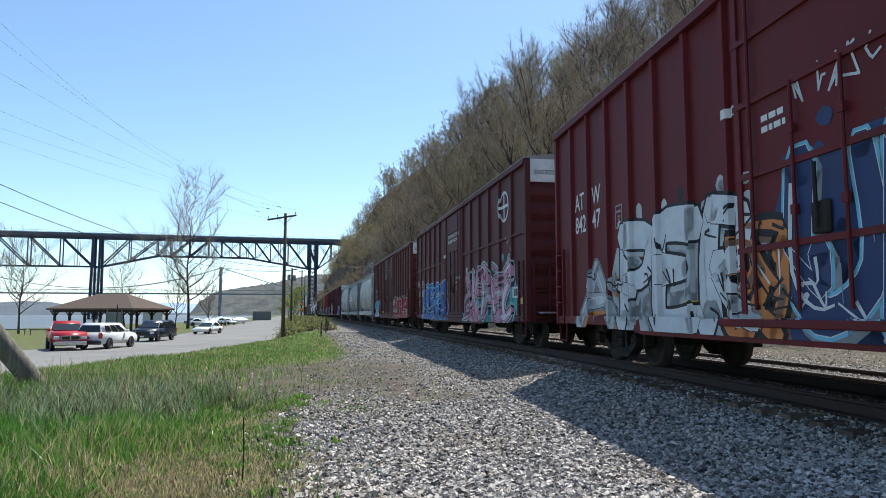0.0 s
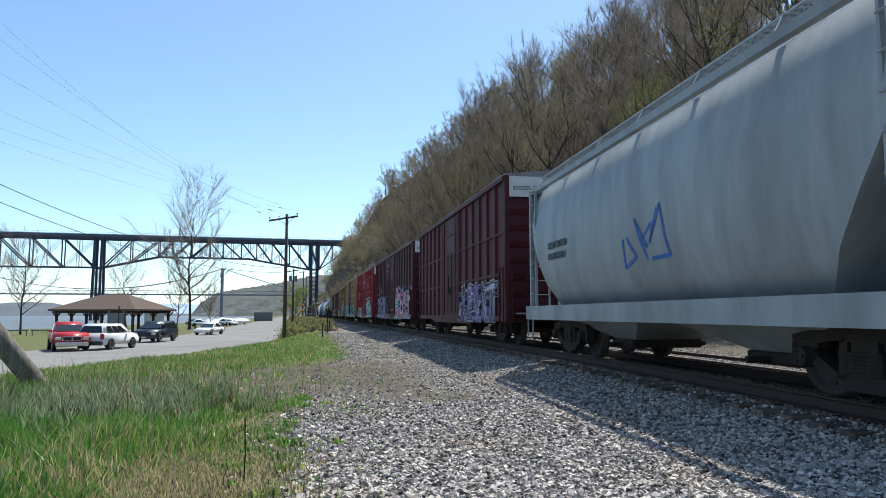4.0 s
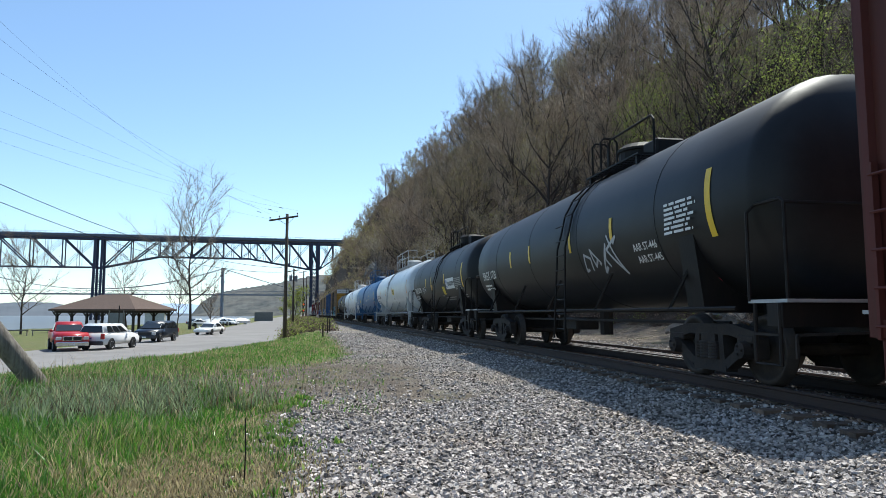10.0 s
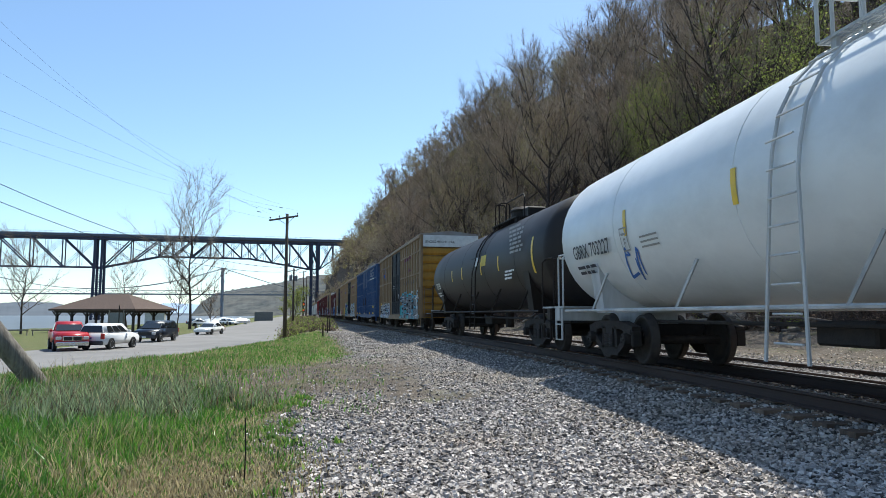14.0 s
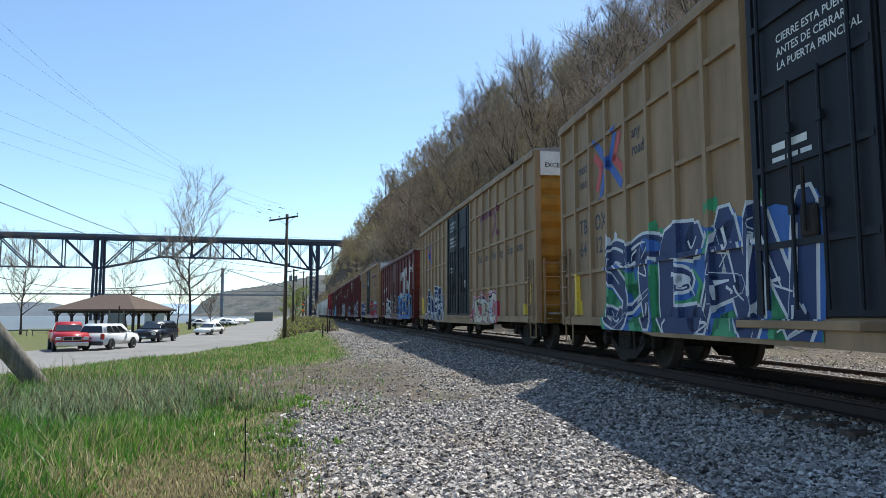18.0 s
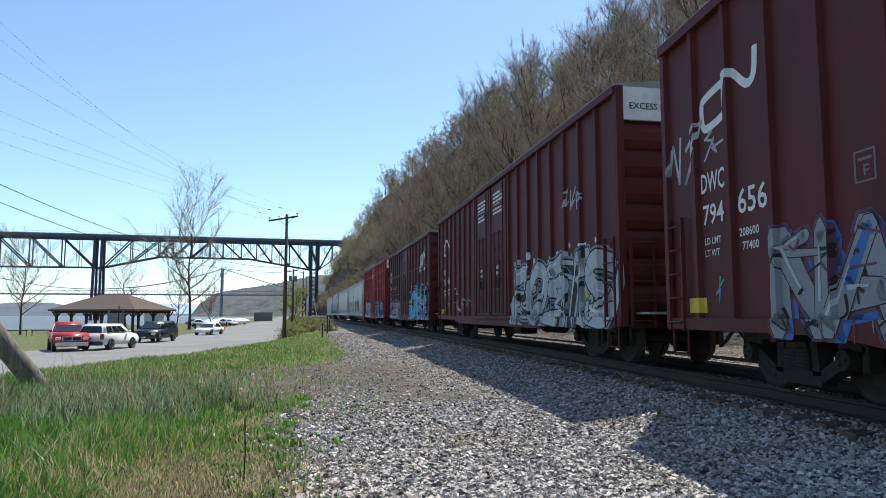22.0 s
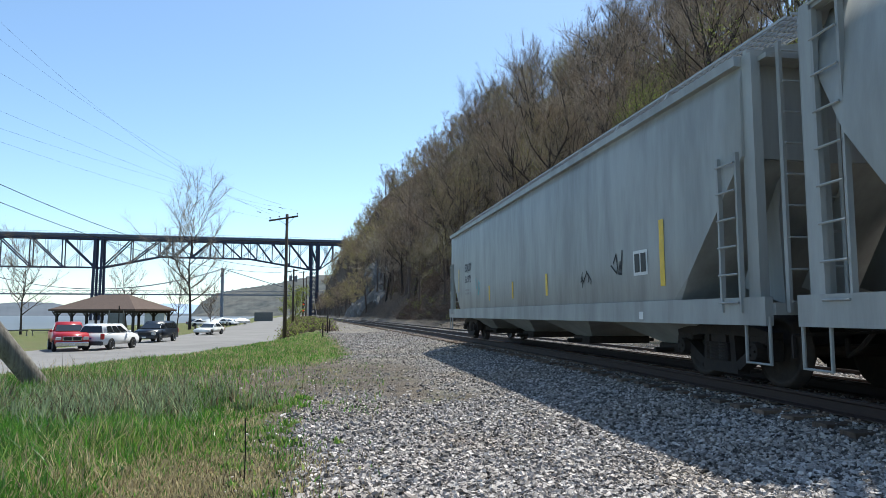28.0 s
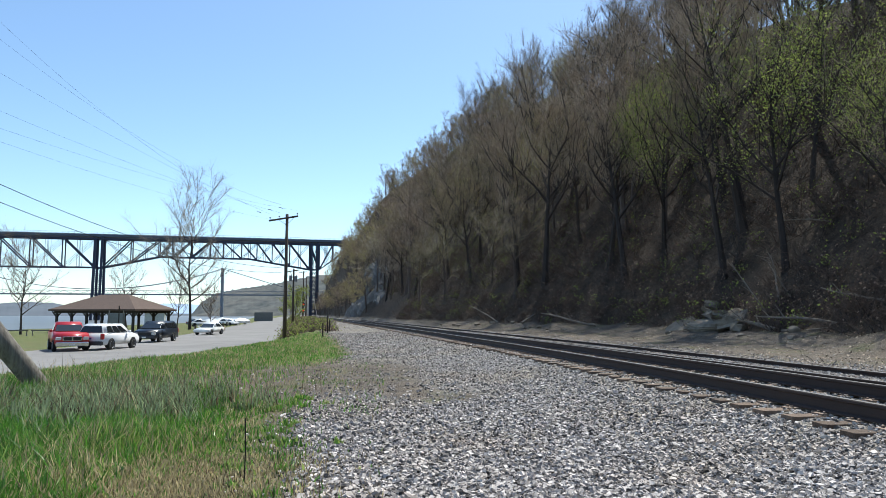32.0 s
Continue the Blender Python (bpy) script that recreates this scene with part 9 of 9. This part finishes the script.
        for x in (-f * 0.58, f * 0.62):
            r = 0.36 if kind != "sedan" else 0.32
            bm = bmesh.new()
            lathe(bm, [(r * 0.62, -0.10), (r * 0.95, -0.11), (r, -0.07), (r, 0.07), (r * 0.95, 0.11), (r * 0.62, 0.10)], 22)
            wl = part("wheel", fix(bm), RUBBER, e, m=pose(x, s * (hw - 0.08), r), smooth=False)
            bm = bmesh.new()
            lathe(bm, [(0.05, 0.02), (r * 0.2, 0.0), (r * 0.58, -0.03), (r * 0.63, -0.08), (r * 0.63, 0.08), (0.05, 0.08)], 18)
            part("rim", fix(bm), make_mat("alloy_rim", (0.50, 0.50, 0.52), 0.4, 0.25, (0.4, 0.4, 0.42), 6, 0.4), wl, m=pose(0, 0, 0, 0, 0, 0 if s < 0 else 180) @ pose(0, -0.04, 0))
            bm = bmesh.new()
            lathe(bm, [(r * 1.0, 0.02), (r * 1.12, 0.0), (r * 1.12, 0.06), (r * 1.0, 0.06)], 22)
            part("wheel_arch", fix(bm), BLACKP, e, m=pose(x, s * (hw - 0.01), r + 0.01, 0, 0, 0 if s < 0 else 180))
    for x, nm in ((f + 0.02, "front_bumper"), (-f - 0.02, "rear_bumper")):
        bm = bmesh.new()
        box(bm, x - 0.1, x + 0.1, -hw + 0.06, hw - 0.06, 0.34, 0.60, bevel=0.04)
        part(nm, bm, cm if chrome else (pm if kind == "sedan" else make_mat("dark_bumper", (0.05, 0.05, 0.055), 0.6)), e)
        bm = bmesh.new()
        sg = 1 if x > 0 else -1
        zp = 0.45 if x > 0 else hood - 0.25
        box(bm, x + sg * 0.10 - 0.01, x + sg * 0.10 + 0.01, -0.16, 0.16, zp - 0.06, zp + 0.06)
        part("number_plate", bm, WHITEP if x > 0 else BLUEP, e)
    return e


ROADZ = -1.40
vehicle("pickup_truck", "red pickup truck with chrome grille parked on the verge", pose(-19.75, 47.6, ROADZ, 0, 0, -62), (0.42, 0.018, 0.022), 5.4, 1.95, 1.85, "pickup", True)
vehicle("suv", "white sport utility car parked at the roadside", pose(-17.5, 48.6, ROADZ, 0, 0, 80), (0.72, 0.72, 0.72), 4.5, 1.84, 1.72, "suv")
vehicle("suv", "dark blue-black sport utility car parked at the roadside", pose(-18.1, 60.9, ROADZ, 0, 0, -96), (0.012, 0.016, 0.026), 4.8, 1.9, 1.76, "suv")
vehicle("sedan", "white saloon car parked facing up the road", pose(-18.4, 81.5, ROADZ, 0, 0, -100), (0.70, 0.70, 0.69), 4.7, 1.8, 1.46, "sedan")
for k, (x, y, a, c) in enumerate(((-33.5, 141, 20, (0.6, 0.6, 0.6)), (-30.2, 150, -30, (0.7, 0.7, 0.7)), (-32.0, 158, 30, (0.7, 0.7, 0.71)), (-36.5, 150, 60, (0.08, 0.09, 0.1)))):
    vehicle("far_car", "small far car parked by the marina", pose(x, y, gz(x, y), 0, 0, a), c, 4.5, 1.8, 1.5, "sedan")
# shrink-wrapped boats ashore
HULLW = make_mat("white_boat_wrap", (0.74, 0.75, 0.76), 0.35, 0, (0.6, 0.61, 0.62), 1, 0.5)
for k, (x, y, a, s) in enumerate(((-34.2, 156.0, 10, 0.62), (-33.8, 164.5, 25, 0.66), (-32.4, 169.0, -15, 0.6), (-29.7, 163.5, 40, 0.62), (-33.0, 146.2, 10, 0.55))):
    bm = bmesh.new()
    loft(bm, [[(x_ * s, -w * s, 0.5 * s), (x_ * s, -w * 1.1 * s, 1.3 * s), (x_ * s, 0, t * s), (x_ * s, w * 1.1 * s, 1.3 * s), (x_ * s, w * s, 0.5 * s)] for x_, w, t in ((-3.2, 0.9, 1.9), (-1, 1.2, 2.5), (1.5, 1.0, 2.2), (3.4, 0.1, 1.6))])
    box(bm, -2 * s, -1.7 * s, -0.8, 0.8, -0.1, 0.55 * s)
    box(bm, 1.2 * s, 1.5 * s, -0.6, 0.6, -0.1, 0.55 * s)
    tagged(put("covered_boat", fix(bm), HULLW, m=pose(x, y, gz(x, y), 0, 0, a)), "boat ashore under white shrink wrap", "boat", "boats ashore")


# ---- pavilion
def build_pavilion():
    e = tagged(new("pavilion"), "open wooden park pavilion with a brown hipped roof", "pavilion")
    cx, cy, a = -35.4, 99.5, -22
    e.matrix_basis = pose(cx, cy, gz(cx, cy), 0, 0, a)
    hw, hd, eave, top = 7.0, 4.2, 3.15, 5.2
    shingle = make_mat("brown_shingles", (0.125, 0.085, 0.066), 0.9, 0, (0.085, 0.058, 0.046), 4, 0.8, 0.5, 8, stretch=(1, 1, 3))
    beam = make_mat("dark_pavilion_timber", (0.045, 0.037, 0.033), 0.8, 0, (0.03, 0.025, 0.022), 3, 0.6)
    bm = bmesh.new()
    b = [bm.verts.new(p) for p in ((-hw, -hd, eave), (hw, -hd, eave), (hw, hd, eave), (-hw, hd, eave))]
    lo = [bm.verts.new(p) for p in ((-hw, -hd, eave - 0.22), (hw, -hd, eave - 0.22), (hw, hd, eave - 0.22), (-hw, hd, eave - 0.22))]
    t = [bm.verts.new(p) for p in ((-2.3, 0, top), (2.3, 0, top))]
    bm.faces.new((b[0], b[1], t[1], t[0]))
    bm.faces.new((b[2], b[3], t[0], t[1]))
    bm.faces.new((b[1], b[2], t[1]))
    bm.faces.new((b[3], b[0], t[0]))
    for k in range(4):
        bm.faces.new((lo[k], lo[(k + 1) % 4], b[(k + 1) % 4], b[k]))
    bm.faces.new(list(reversed(lo)))
    part("roof", fix(bm), shingle, e)
    for k in range(6):
        for s in (-1, 1):
            x = -hw + 0.8 + (2 * hw - 1.6) * k / 5
            bm = bmesh.new()
            box(bm, x - 0.13, x + 0.13, s * (hd - 0.7) - 0.13, s * (hd - 0.7) + 0.13, 0, eave - 0.2)
            post = part("post", bm, beam, e)
            for d in (-1, 1):
                bm = bmesh.new()
                bar(bm, (x + d * 0.1, s * (hd - 0.7), eave - 1.0), (x + d * 0.8, s * (hd - 0.7), eave - 0.28), 0.12, 0.14)
                part("knee_brace", bm, beam, post)
    for y in (-hd + 0.7, hd - 0.7):
        bm = bmesh.new()
        box(bm, -hw + 0.4, hw - 0.4, y - 0.1, y + 0.1, eave - 0.5, eave - 0.22)
        part("eave_beam", bm, beam, e)
    bm = bmesh.new()
    box(bm, -hw, hw, -hd, hd, -0.1, 0.06)
    part("slab", bm, CONCRETE, e)
    for k in range(5):
        x = -4.6 + 2.3 * k
        t = tagged(new("picnic_table"), "brown wooden picnic table in the pavilion", "table", "picnic tables")
        t.matrix_basis = pose(cx, cy, gz(cx, cy) + 0.06, 0, 0, a) @ pose(x, 1.0 - (k % 2) * 2.2, 0)
        bm = bmesh.new()
        box(bm, -0.9, 0.9, -0.4, 0.4, 0.70, 0.75)
        part("tabletop", bm, beam, t)
        for s in (-1, 1):
            bm = bmesh.new()
            box(bm, -0.9, 0.9, s * 0.75 - 0.13, s * 0.75 + 0.13, 0.41, 0.45)
            part("bench", bm, beam, t)
            bm = bmesh.new()
            bar(bm, (s * 0.6, -0.7, 0), (s * 0.6, -0.25, 0.7), 0.08, 0.05)
            bar(bm, (s * 0.6, 0.7, 0), (s * 0.6, 0.25, 0.7), 0.08, 0.05)
            part("legs", bm, beam, t)


build_pavilion()

# notice board and its post before the pavilion
bm = bmesh.new()
box(bm, -0.9, 0.9, -0.05, 0.05, 0.9, 2.6, bevel=0.02)
sg = tagged(new("notice_board"), "grey notice board on posts before the pavilion", "sign")
sg.matrix_basis = pose(-29.6, 84.0, gz(-29.6, 84.0), 0, 0, 15)
part("panel", bm, make_mat("grey_board", (0.22, 0.235, 0.24), 0.7), sg)
for x in (-0.75, 0.75):
    bm = bmesh.new()
    box(bm, x - 0.06, x + 0.06, -0.06, 0.06, -0.2, 2.9)
    part("post", bm, OLDWOOD, sg)
bm = bmesh.new()
tube(bm, [(0, 0, -0.2), (0, 0, 3.4)], 0.06, 8)
tagged(put("signpost", bm, STEEL, m=pose(-28.6, 82.0, gz(-28.6, 82.0))), "slim dark steel post by the road", "post")

# low wooden bollards and rails by the road
for k in range(7):
    y = 96 + k * 7.0
    x = road_left(y) - 0.9
    bm = bmesh.new()
    tube(bm, [(0, 0, -0.2), (0, 0, 0.85)], 0.13, 8)
    tagged(put("bollard", bm, WOODPOLE, m=pose(x, y, gz(x, y))), "short dark wooden bollard at the road edge", "bollard", "roadside bollards")
for k in range(4):
    x, y = -40.5 + k * 2.6, 84.0 + k * 0.6
    bm = bmesh.new()
    box(bm, -1.2, 1.2, -0.05, 0.05, 0.55, 0.7)
    box(bm, -1.1, -1.0, -0.05, 0.05, -0.1, 0.7)
    box(bm, 1.0, 1.1, -0.05, 0.05, -0.1, 0.7)
    tagged(put("low_rail", bm, OLDWOOD, m=pose(x, y, gz(x, y), 0, 0, 12)), "low grey wooden rail on the grass", "fence", "low rails")
bm = bmesh.new()
box(bm, -3, 3, -0.2, 0.2, -0.3, 3.0)
tagged(put("grey_shed_wall", bm, make_mat("grey_shed", (0.16, 0.165, 0.16), 0.9), m=pose(-36.0, 237.0, gz(-36, 237), 0, 0, 5)), "grey shed wall at the end of the road", "shed")
bm = bmesh.new()
box(bm, -1.9, 1.9, -1.5, 1.5, 0, 2.7, bevel=0.03)
sh = tagged(new("white_hut"), "small white hut on the shore", "hut")
sh.matrix_basis = pose(-45.0, 150.0, gz(-45, 150), 0, 0, 10)
part("walls", bm, make_mat("white_boards", (0.55, 0.56, 0.57), 0.8), sh)
bm = bmesh.new()
loft(bm, [[(x, -1.7, 2.7), (x, 0, 3.4), (x, 1.7, 2.7)] for x in (-2.1, 2.1)])
part("roof", fix(bm), make_mat("grey_felt", (0.12, 0.12, 0.12), 0.9), sh)

# ---- signals and crossing gear by the line
sg = tagged(new("railway_signal"), "tall black railway signal mast with red lamps", "signal")
sx, sy = along(215, -6.0)
sg.matrix_basis = pose(sx, sy, gz(sx, sy))
bm = bmesh.new()
tube(bm, [(0, 0, 0), (0, 0, 6.5)], 0.12, 8)
part("mast", bm, BLACKP, sg)
RED_ON = bpy.data.materials.new("lit_red_lamp")
RED_ON.use_nodes = True
RED_ON.node_tree.nodes["Principled BSDF"].inputs["Base Color"].default_value = (0.6, 0.02, 0.02, 1)
RED_ON.node_tree.nodes["Principled BSDF"].inputs["Emission Color"].default_value = (1, 0.05, 0.03, 1)
RED_ON.node_tree.nodes["Principled BSDF"].inputs["Emission Strength"].default_value = 0.4
for z in (2.6, 4.4, 6.0):
    bm = bmesh.new()
    box(bm, -0.45, 0.45, -0.2, 0.2, z - 0.6, z + 0.6, bevel=0.08)
    hd_ = part("signal_head", bm, BLACKP, sg)
    bm = bmesh.new()
    lathe(bm, [(0.28, 0), (0.26, -0.06), (0.0, -0.07)], 12)
    part("lamp", bm, RED_ON if z < 5 else BLACKP, hd_, m=pose(0, -0.21, z))
gx, gy = along(150, -3.6)
bm = bmesh.new()
tube(bm, [(0, 0, 0.8), (-1.2, 0.6, 6.2)], 0.09, 6, r_end=0.04)
box(bm, -0.3, 0.3, -0.3, 0.3, 0, 1.1, bevel=0.03)
tagged(put("barrier_arm", bm, make_mat("pale_barrier", (0.5, 0.42, 0.36), 0.6), m=pose(gx, gy, gz(gx, gy))), "raised pale crossing barrier by the line", "barrier")
for k, (s, o, hh) in enumerate(((52, -5.6, 1.3), (58, -5.2, 1.0), (44, -6.2, 0.9))):
    x, y = along(s, o)
    bm = bmesh.new()
    tube(bm, [(0, 0, -0.2), (0, 0, hh)], 0.045, 6)
    tagged(put("marker_post", bm, STEEL, m=pose(x, y, gz(x, y))), "short rusty marker post by the track", "post", "marker posts")


# ---- riverside trees
def big_tree(x, y, h, spread_, seed, label, pale=True, twigs=1500):
    T, C = grow(seed, h, spread_, twigs, 260, 0.08, straight=0.7, first=0.25, limbs=18, up=0.35, sub=9, trunk_r=h * 0.0115)
    e = tagged(new("tree"), label, "tree", "riverside trees")
    e.matrix_basis = pose(x, y, gz(x, y) - 0.1)
    put_mesh("trunk", T.mesh("trunk", [BARK]), e)
    put_mesh("crown", C.mesh("crown", [BARK, TWIG_PALE if pale else TWIG, RUST]), e)


big_tree(-28.5, 112.5, 22.0, 6.2, 501, "tall bare sycamore with pale twigs on the shore", True, 4200)
big_tree(-42.9, 90.0, 12.4, 3.6, 502, "slim bare young tree on the grass", False, 900)
big_tree(-37.2, 110.0, 11.6, 3.0, 503, "bare young tree beside the pavilion", False, 900)
big_tree(-30.8, 114.0, 11.0, 3.0, 504, "bare young tree near the tall one", False, 600)
big_tree(-27.3, 122.0, 7.2, 2.2, 505, "small bare tree by the marina", False, 400)
T, C = grow(520, 8.5, 3.6, 500, 2200, 0.16, first=0.08, limbs=14)
for k, (s, o, sc) in enumerate(((195, -8.5, 1.0), (205, -10, 0.8))):
    x, y = along(s, o)
    e = tagged(new("tree"), "bushy yellow-green tree beside the road end", "tree", "riverside trees")
    e.matrix_basis = pose(x, y, gz(x, y), 0, 0, k * 90) @ Matrix.Diagonal((sc, sc, sc, 1))
    put_mesh("trunk", T.mesh("trunk", [BARK]), e)
    put_mesh("crown", C.mesh("crown", [BARK, TWIG, LEAF]), e)


# ---- loose stone and grass in the foreground
def build_stones():
    """Crushed stone lying on the gravel, biggest near the viewer."""
    rnd = random.Random(55)
    cube = [(-1, -1, -1), (1, -1, -1), (1, 1, -1), (-1, 1, -1), (-1, -1, 1), (1, -1, 1), (1, 1, 1), (-1, 1, 1)]
    faces = [(0, 3, 2, 1), (4, 5, 6, 7), (0, 1, 5, 4), (1, 2, 6, 5), (2, 3, 7, 6), (3, 0, 4, 7)]
    vs, fs = [], []
    n = 0
    while n < 98000:
        y = 4.0 + 48 * rnd.random() ** 2.2
        x = rnd.uniform(-0.20, 0.95) * y
        w = x - tx(y)
        if w > 7.5 or w < -9:
            continue
        if abs(w) < 1.5 and (abs(w) < 1.32 and rnd.random() < 0.62 or rnd.random() < 0.15):
            continue
        g = zones(x, y)[0]
        if rnd.random() > g + 0.03:
            n += 1 if rnd.random() < 0.2 else 0
            continue
        s = rnd.uniform(0.010, 0.027) * (1.25 if rnd.random() < 0.12 else 1) * (1 + max(0, y - 20) * 0.02)
        a, b, c = s * rnd.uniform(0.7, 1.3), s * rnd.uniform(0.6, 1.1), s * rnd.uniform(0.4, 0.8)
        m = Euler((rnd.uniform(-0.6, 0.6), rnd.uniform(-0.6, 0.6), rnd.uniform(0, 6.28))).to_matrix()
        z = gz(x, y) + c * 0.5
        k = len(vs)
        for p in cube:
            q = m @ Vector((p[0] * a * rnd.uniform(0.45, 1.0), p[1] * b * rnd.uniform(0.45, 1.0), p[2] * c * rnd.uniform(0.55, 1.0)))
            vs.append((x + q.x, y + q.y, z + q.z))
        fs += [tuple(k + i for i in f) for f in faces]
        n += 1
    me = bpy.data.meshes.new("ballast_stones")
    me.from_pydata(vs, [], fs)
    me.materials.append(make_mat("ballast_stone", (0.42, 0.378, 0.348), 0.9, 0, (0.23, 0.205, 0.19), 12, 0.7, 0.2, 60, 0.2, island=0.85,
                                 dirt=(0.27, 0.215, 0.165), dirt_scale=0.35, dirt_amount=0.8))
    tagged(new("ballast_stones", me), "loose grey crushed stone of the track bed", "gravel", kind="stuff")


build_stones()


def build_grass():
    rnd = random.Random(66)
    vs, fs, ms = [], [], []

    def blade(x, y, z, h, w, mi):
        a = rnd.uniform(0, 6.28)
        lx, ly = math.cos(a) * w, math.sin(a) * w
        bx, by = rnd.gauss(0, 0.32) * h, rnd.gauss(0, 0.32) * h
        k = len(vs)
        vs.extend(((x - lx, y - ly, z), (x + lx, y + ly, z), (x + lx * 0.7 + bx * 0.4, y + ly * 0.7 + by * 0.4, z + h * 0.6), (x - lx * 0.7 + bx * 0.4, y - ly * 0.7 + by * 0.4, z + h * 0.6), (x + bx, y + by, z + h)))
        fs.append((k, k + 1, k + 2, k + 3))
        fs.append((k + 3, k + 2, k + 4))
        ms.extend((mi, mi))
    n = 0
    while n < 105000:
        y = 3.2 + 52 * rnd.random() ** 2.1
        x = rnd.uniform(-0.56, 0.02) * y
        rr = road_right(y)
        if x < rr + 0.3:
            n += 0.3
            continue
        w = x - tx(y)
        g = zones(x, y)
        lush = noise.noise((x * 0.35, y * 0.35, 21.0))
        p = g[1] * (0.75 + 0.6 * noise.noise((x * 1.3, y * 1.3, 31.0))) + (0.035 if g[0] < 0.9 else 0.003)
        if rnd.random() > p:
            n += 0.15
            continue
        z = gz(x, y) - 0.01
        tall = step(-w, 7.2, 9.0) * (1 if y < 13 else 0.45)
        h = rnd.uniform(0.04, 0.10) + rnd.uniform(0.03, 0.20) * tall * (1.0 + 0.9 * lush) + max(0.0, noise.noise((x * 1.7, y * 1.7, 4.0))) * 0.10
        straw = math.exp(-((x + 1.5) / 0.9) ** 2 - ((y - 5.7) / 1.3) ** 2)
        h *= 1 - 0.5 * straw
        dry = rnd.random() < 0.6 * straw + (0.06 if tall > 0.5 else 0.26) + 0.55 * max(0.0, noise.noise((x * 0.9, y * 0.9, 51.0)) - 0.05)
        blade(x, y, z, h, rnd.uniform(0.004, 0.0085) * (1 + y * 0.03), 1 if dry else (2 if rnd.random() < 0.20 + 0.25 * lush else 0))
        n += 1
    for k in range(420):
        x, y = rnd.gauss(-4.4, 1.6), rnd.uniform(9.5, 13.5)
        blade(x, y, gz(x, y), rnd.uniform(0.3, 0.75), 0.004, 1 if rnd.random() < 0.6 else 3)
    # grey-green rank weeds about the leaning post
    for k in range(260):
        cx, cy = rnd.gauss(-3.9, 1.0), rnd.gauss(10.6, 0.9)
        for j in range(22):
            x, y = cx + rnd.gauss(0, 0.07), cy + rnd.gauss(0, 0.07)
            blade(x, y, gz(x, y), rnd.uniform(0.10, 0.36), rnd.uniform(0.006, 0.012), 4 if rnd.random() < 0.8 else 3)
    # broad-leaved clumps at the gravel's edge
    for k in range(34):
        cy = rnd.uniform(4.8, 12.0)
        cx = tx(cy) - 7.0 + rnd.gauss(0, 0.25)
        for j in range(26):
            x, y = cx + rnd.gauss(0, 0.06), cy + rnd.gauss(0, 0.06)
            blade(x, y, gz(x, y), rnd.uniform(0.03, 0.10), rnd.uniform(0.008, 0.015), 2 if rnd.random() < 0.6 else 0)
    for k in range(6500):
        x, y = rnd.gauss(-1.45, 0.5), rnd.uniform(4.6, 7.2)
        blade(x, y, gz(x, y), rnd.uniform(0.02, 0.08), 0.006, 1 if rnd.random() < 0.8 else 3)
    me = bpy.data.meshes.new("grass")
    me.from_pydata(vs, [], fs)
    for x in (leaf_mat("grass_blades", (0.115, 0.275, 0.034), (0.060, 0.145, 0.020), 0.38, 0.6), leaf_mat("dry_grass", (0.47, 0.39, 0.23), (0.32, 0.26, 0.15)),
              leaf_mat("pale_grass_blades", (0.29, 0.36, 0.10), (0.19, 0.26, 0.06), 0.38, 0.6), leaf_mat("dead_stalks", (0.14, 0.10, 0.07), (0.10, 0.075, 0.05)),
              leaf_mat("grey_green_weeds", (0.30, 0.36, 0.20), (0.17, 0.21, 0.11), 0.6, 0.3)):
        me.materials.append(x)
    me.polygons.foreach_set("material_index", ms)
    tagged(new("grass", me), "rough spring grass with dry stalks on the verge", "grass", kind="stuff")


build_grass()


def build_litter():
    """Dead leaves and chips on the dirt between the siding and the bluff."""
    rnd = random.Random(91)
    S = Skel()
    for k in range(15000):
        y = 8 + 55 * rnd.random() ** 1.5
        w = 6.0 + (toe(y) - 4.6) * (1 - rnd.random() ** 1.6)
        x = w + tx(y)
        S.leaf(Vector((x, y, gz(x, y) + 0.012)), rnd.uniform(0.02, 0.055), rnd.choice((0, 1, 1, 2)), rnd, True)
    tagged(new("leaf_litter", S.mesh("leaf_litter", [make_mat("brown_dead_leaves", (0.20, 0.125, 0.08), 0.9, 0, (0.13, 0.08, 0.05), 2, 0.6, island=0.5),
                                                     make_mat("pale_dead_leaves", (0.42, 0.34, 0.25), 0.9, 0, (0.3, 0.24, 0.18), 2, 0.6, island=0.4),
                                                     make_mat("grey_chips", (0.30, 0.28, 0.25), 0.9, 0, (0.2, 0.18, 0.16), 2, 0.6, island=0.4)])),
           "dead brown leaves and pale chips strewn on dirt", "leaf litter", kind="stuff")


build_litter()


# ---- what moves: each car runs on its two trucks along the line, at one steady speed
def car_pose(u0, u1, t):
    c = (u0 + u1) / 2 - SPEED * t
    d = (u1 - u0) / 2 - 2.4
    fx, fy = along(c - d, 0)
    bx, by = along(c + d, 0)
    return pose((fx + bx) / 2, (fy + by) / 2, 0, 0, 0, math.degrees(math.atan2(fy - by, fx - bx)))


def motions():
    for ob in CARS:
        u0, u1 = ob["span"]
        walk(ob, [(0.5 * i, car_pose(u0, u1, 0.5 * i)) for i in range(65)])


motions()
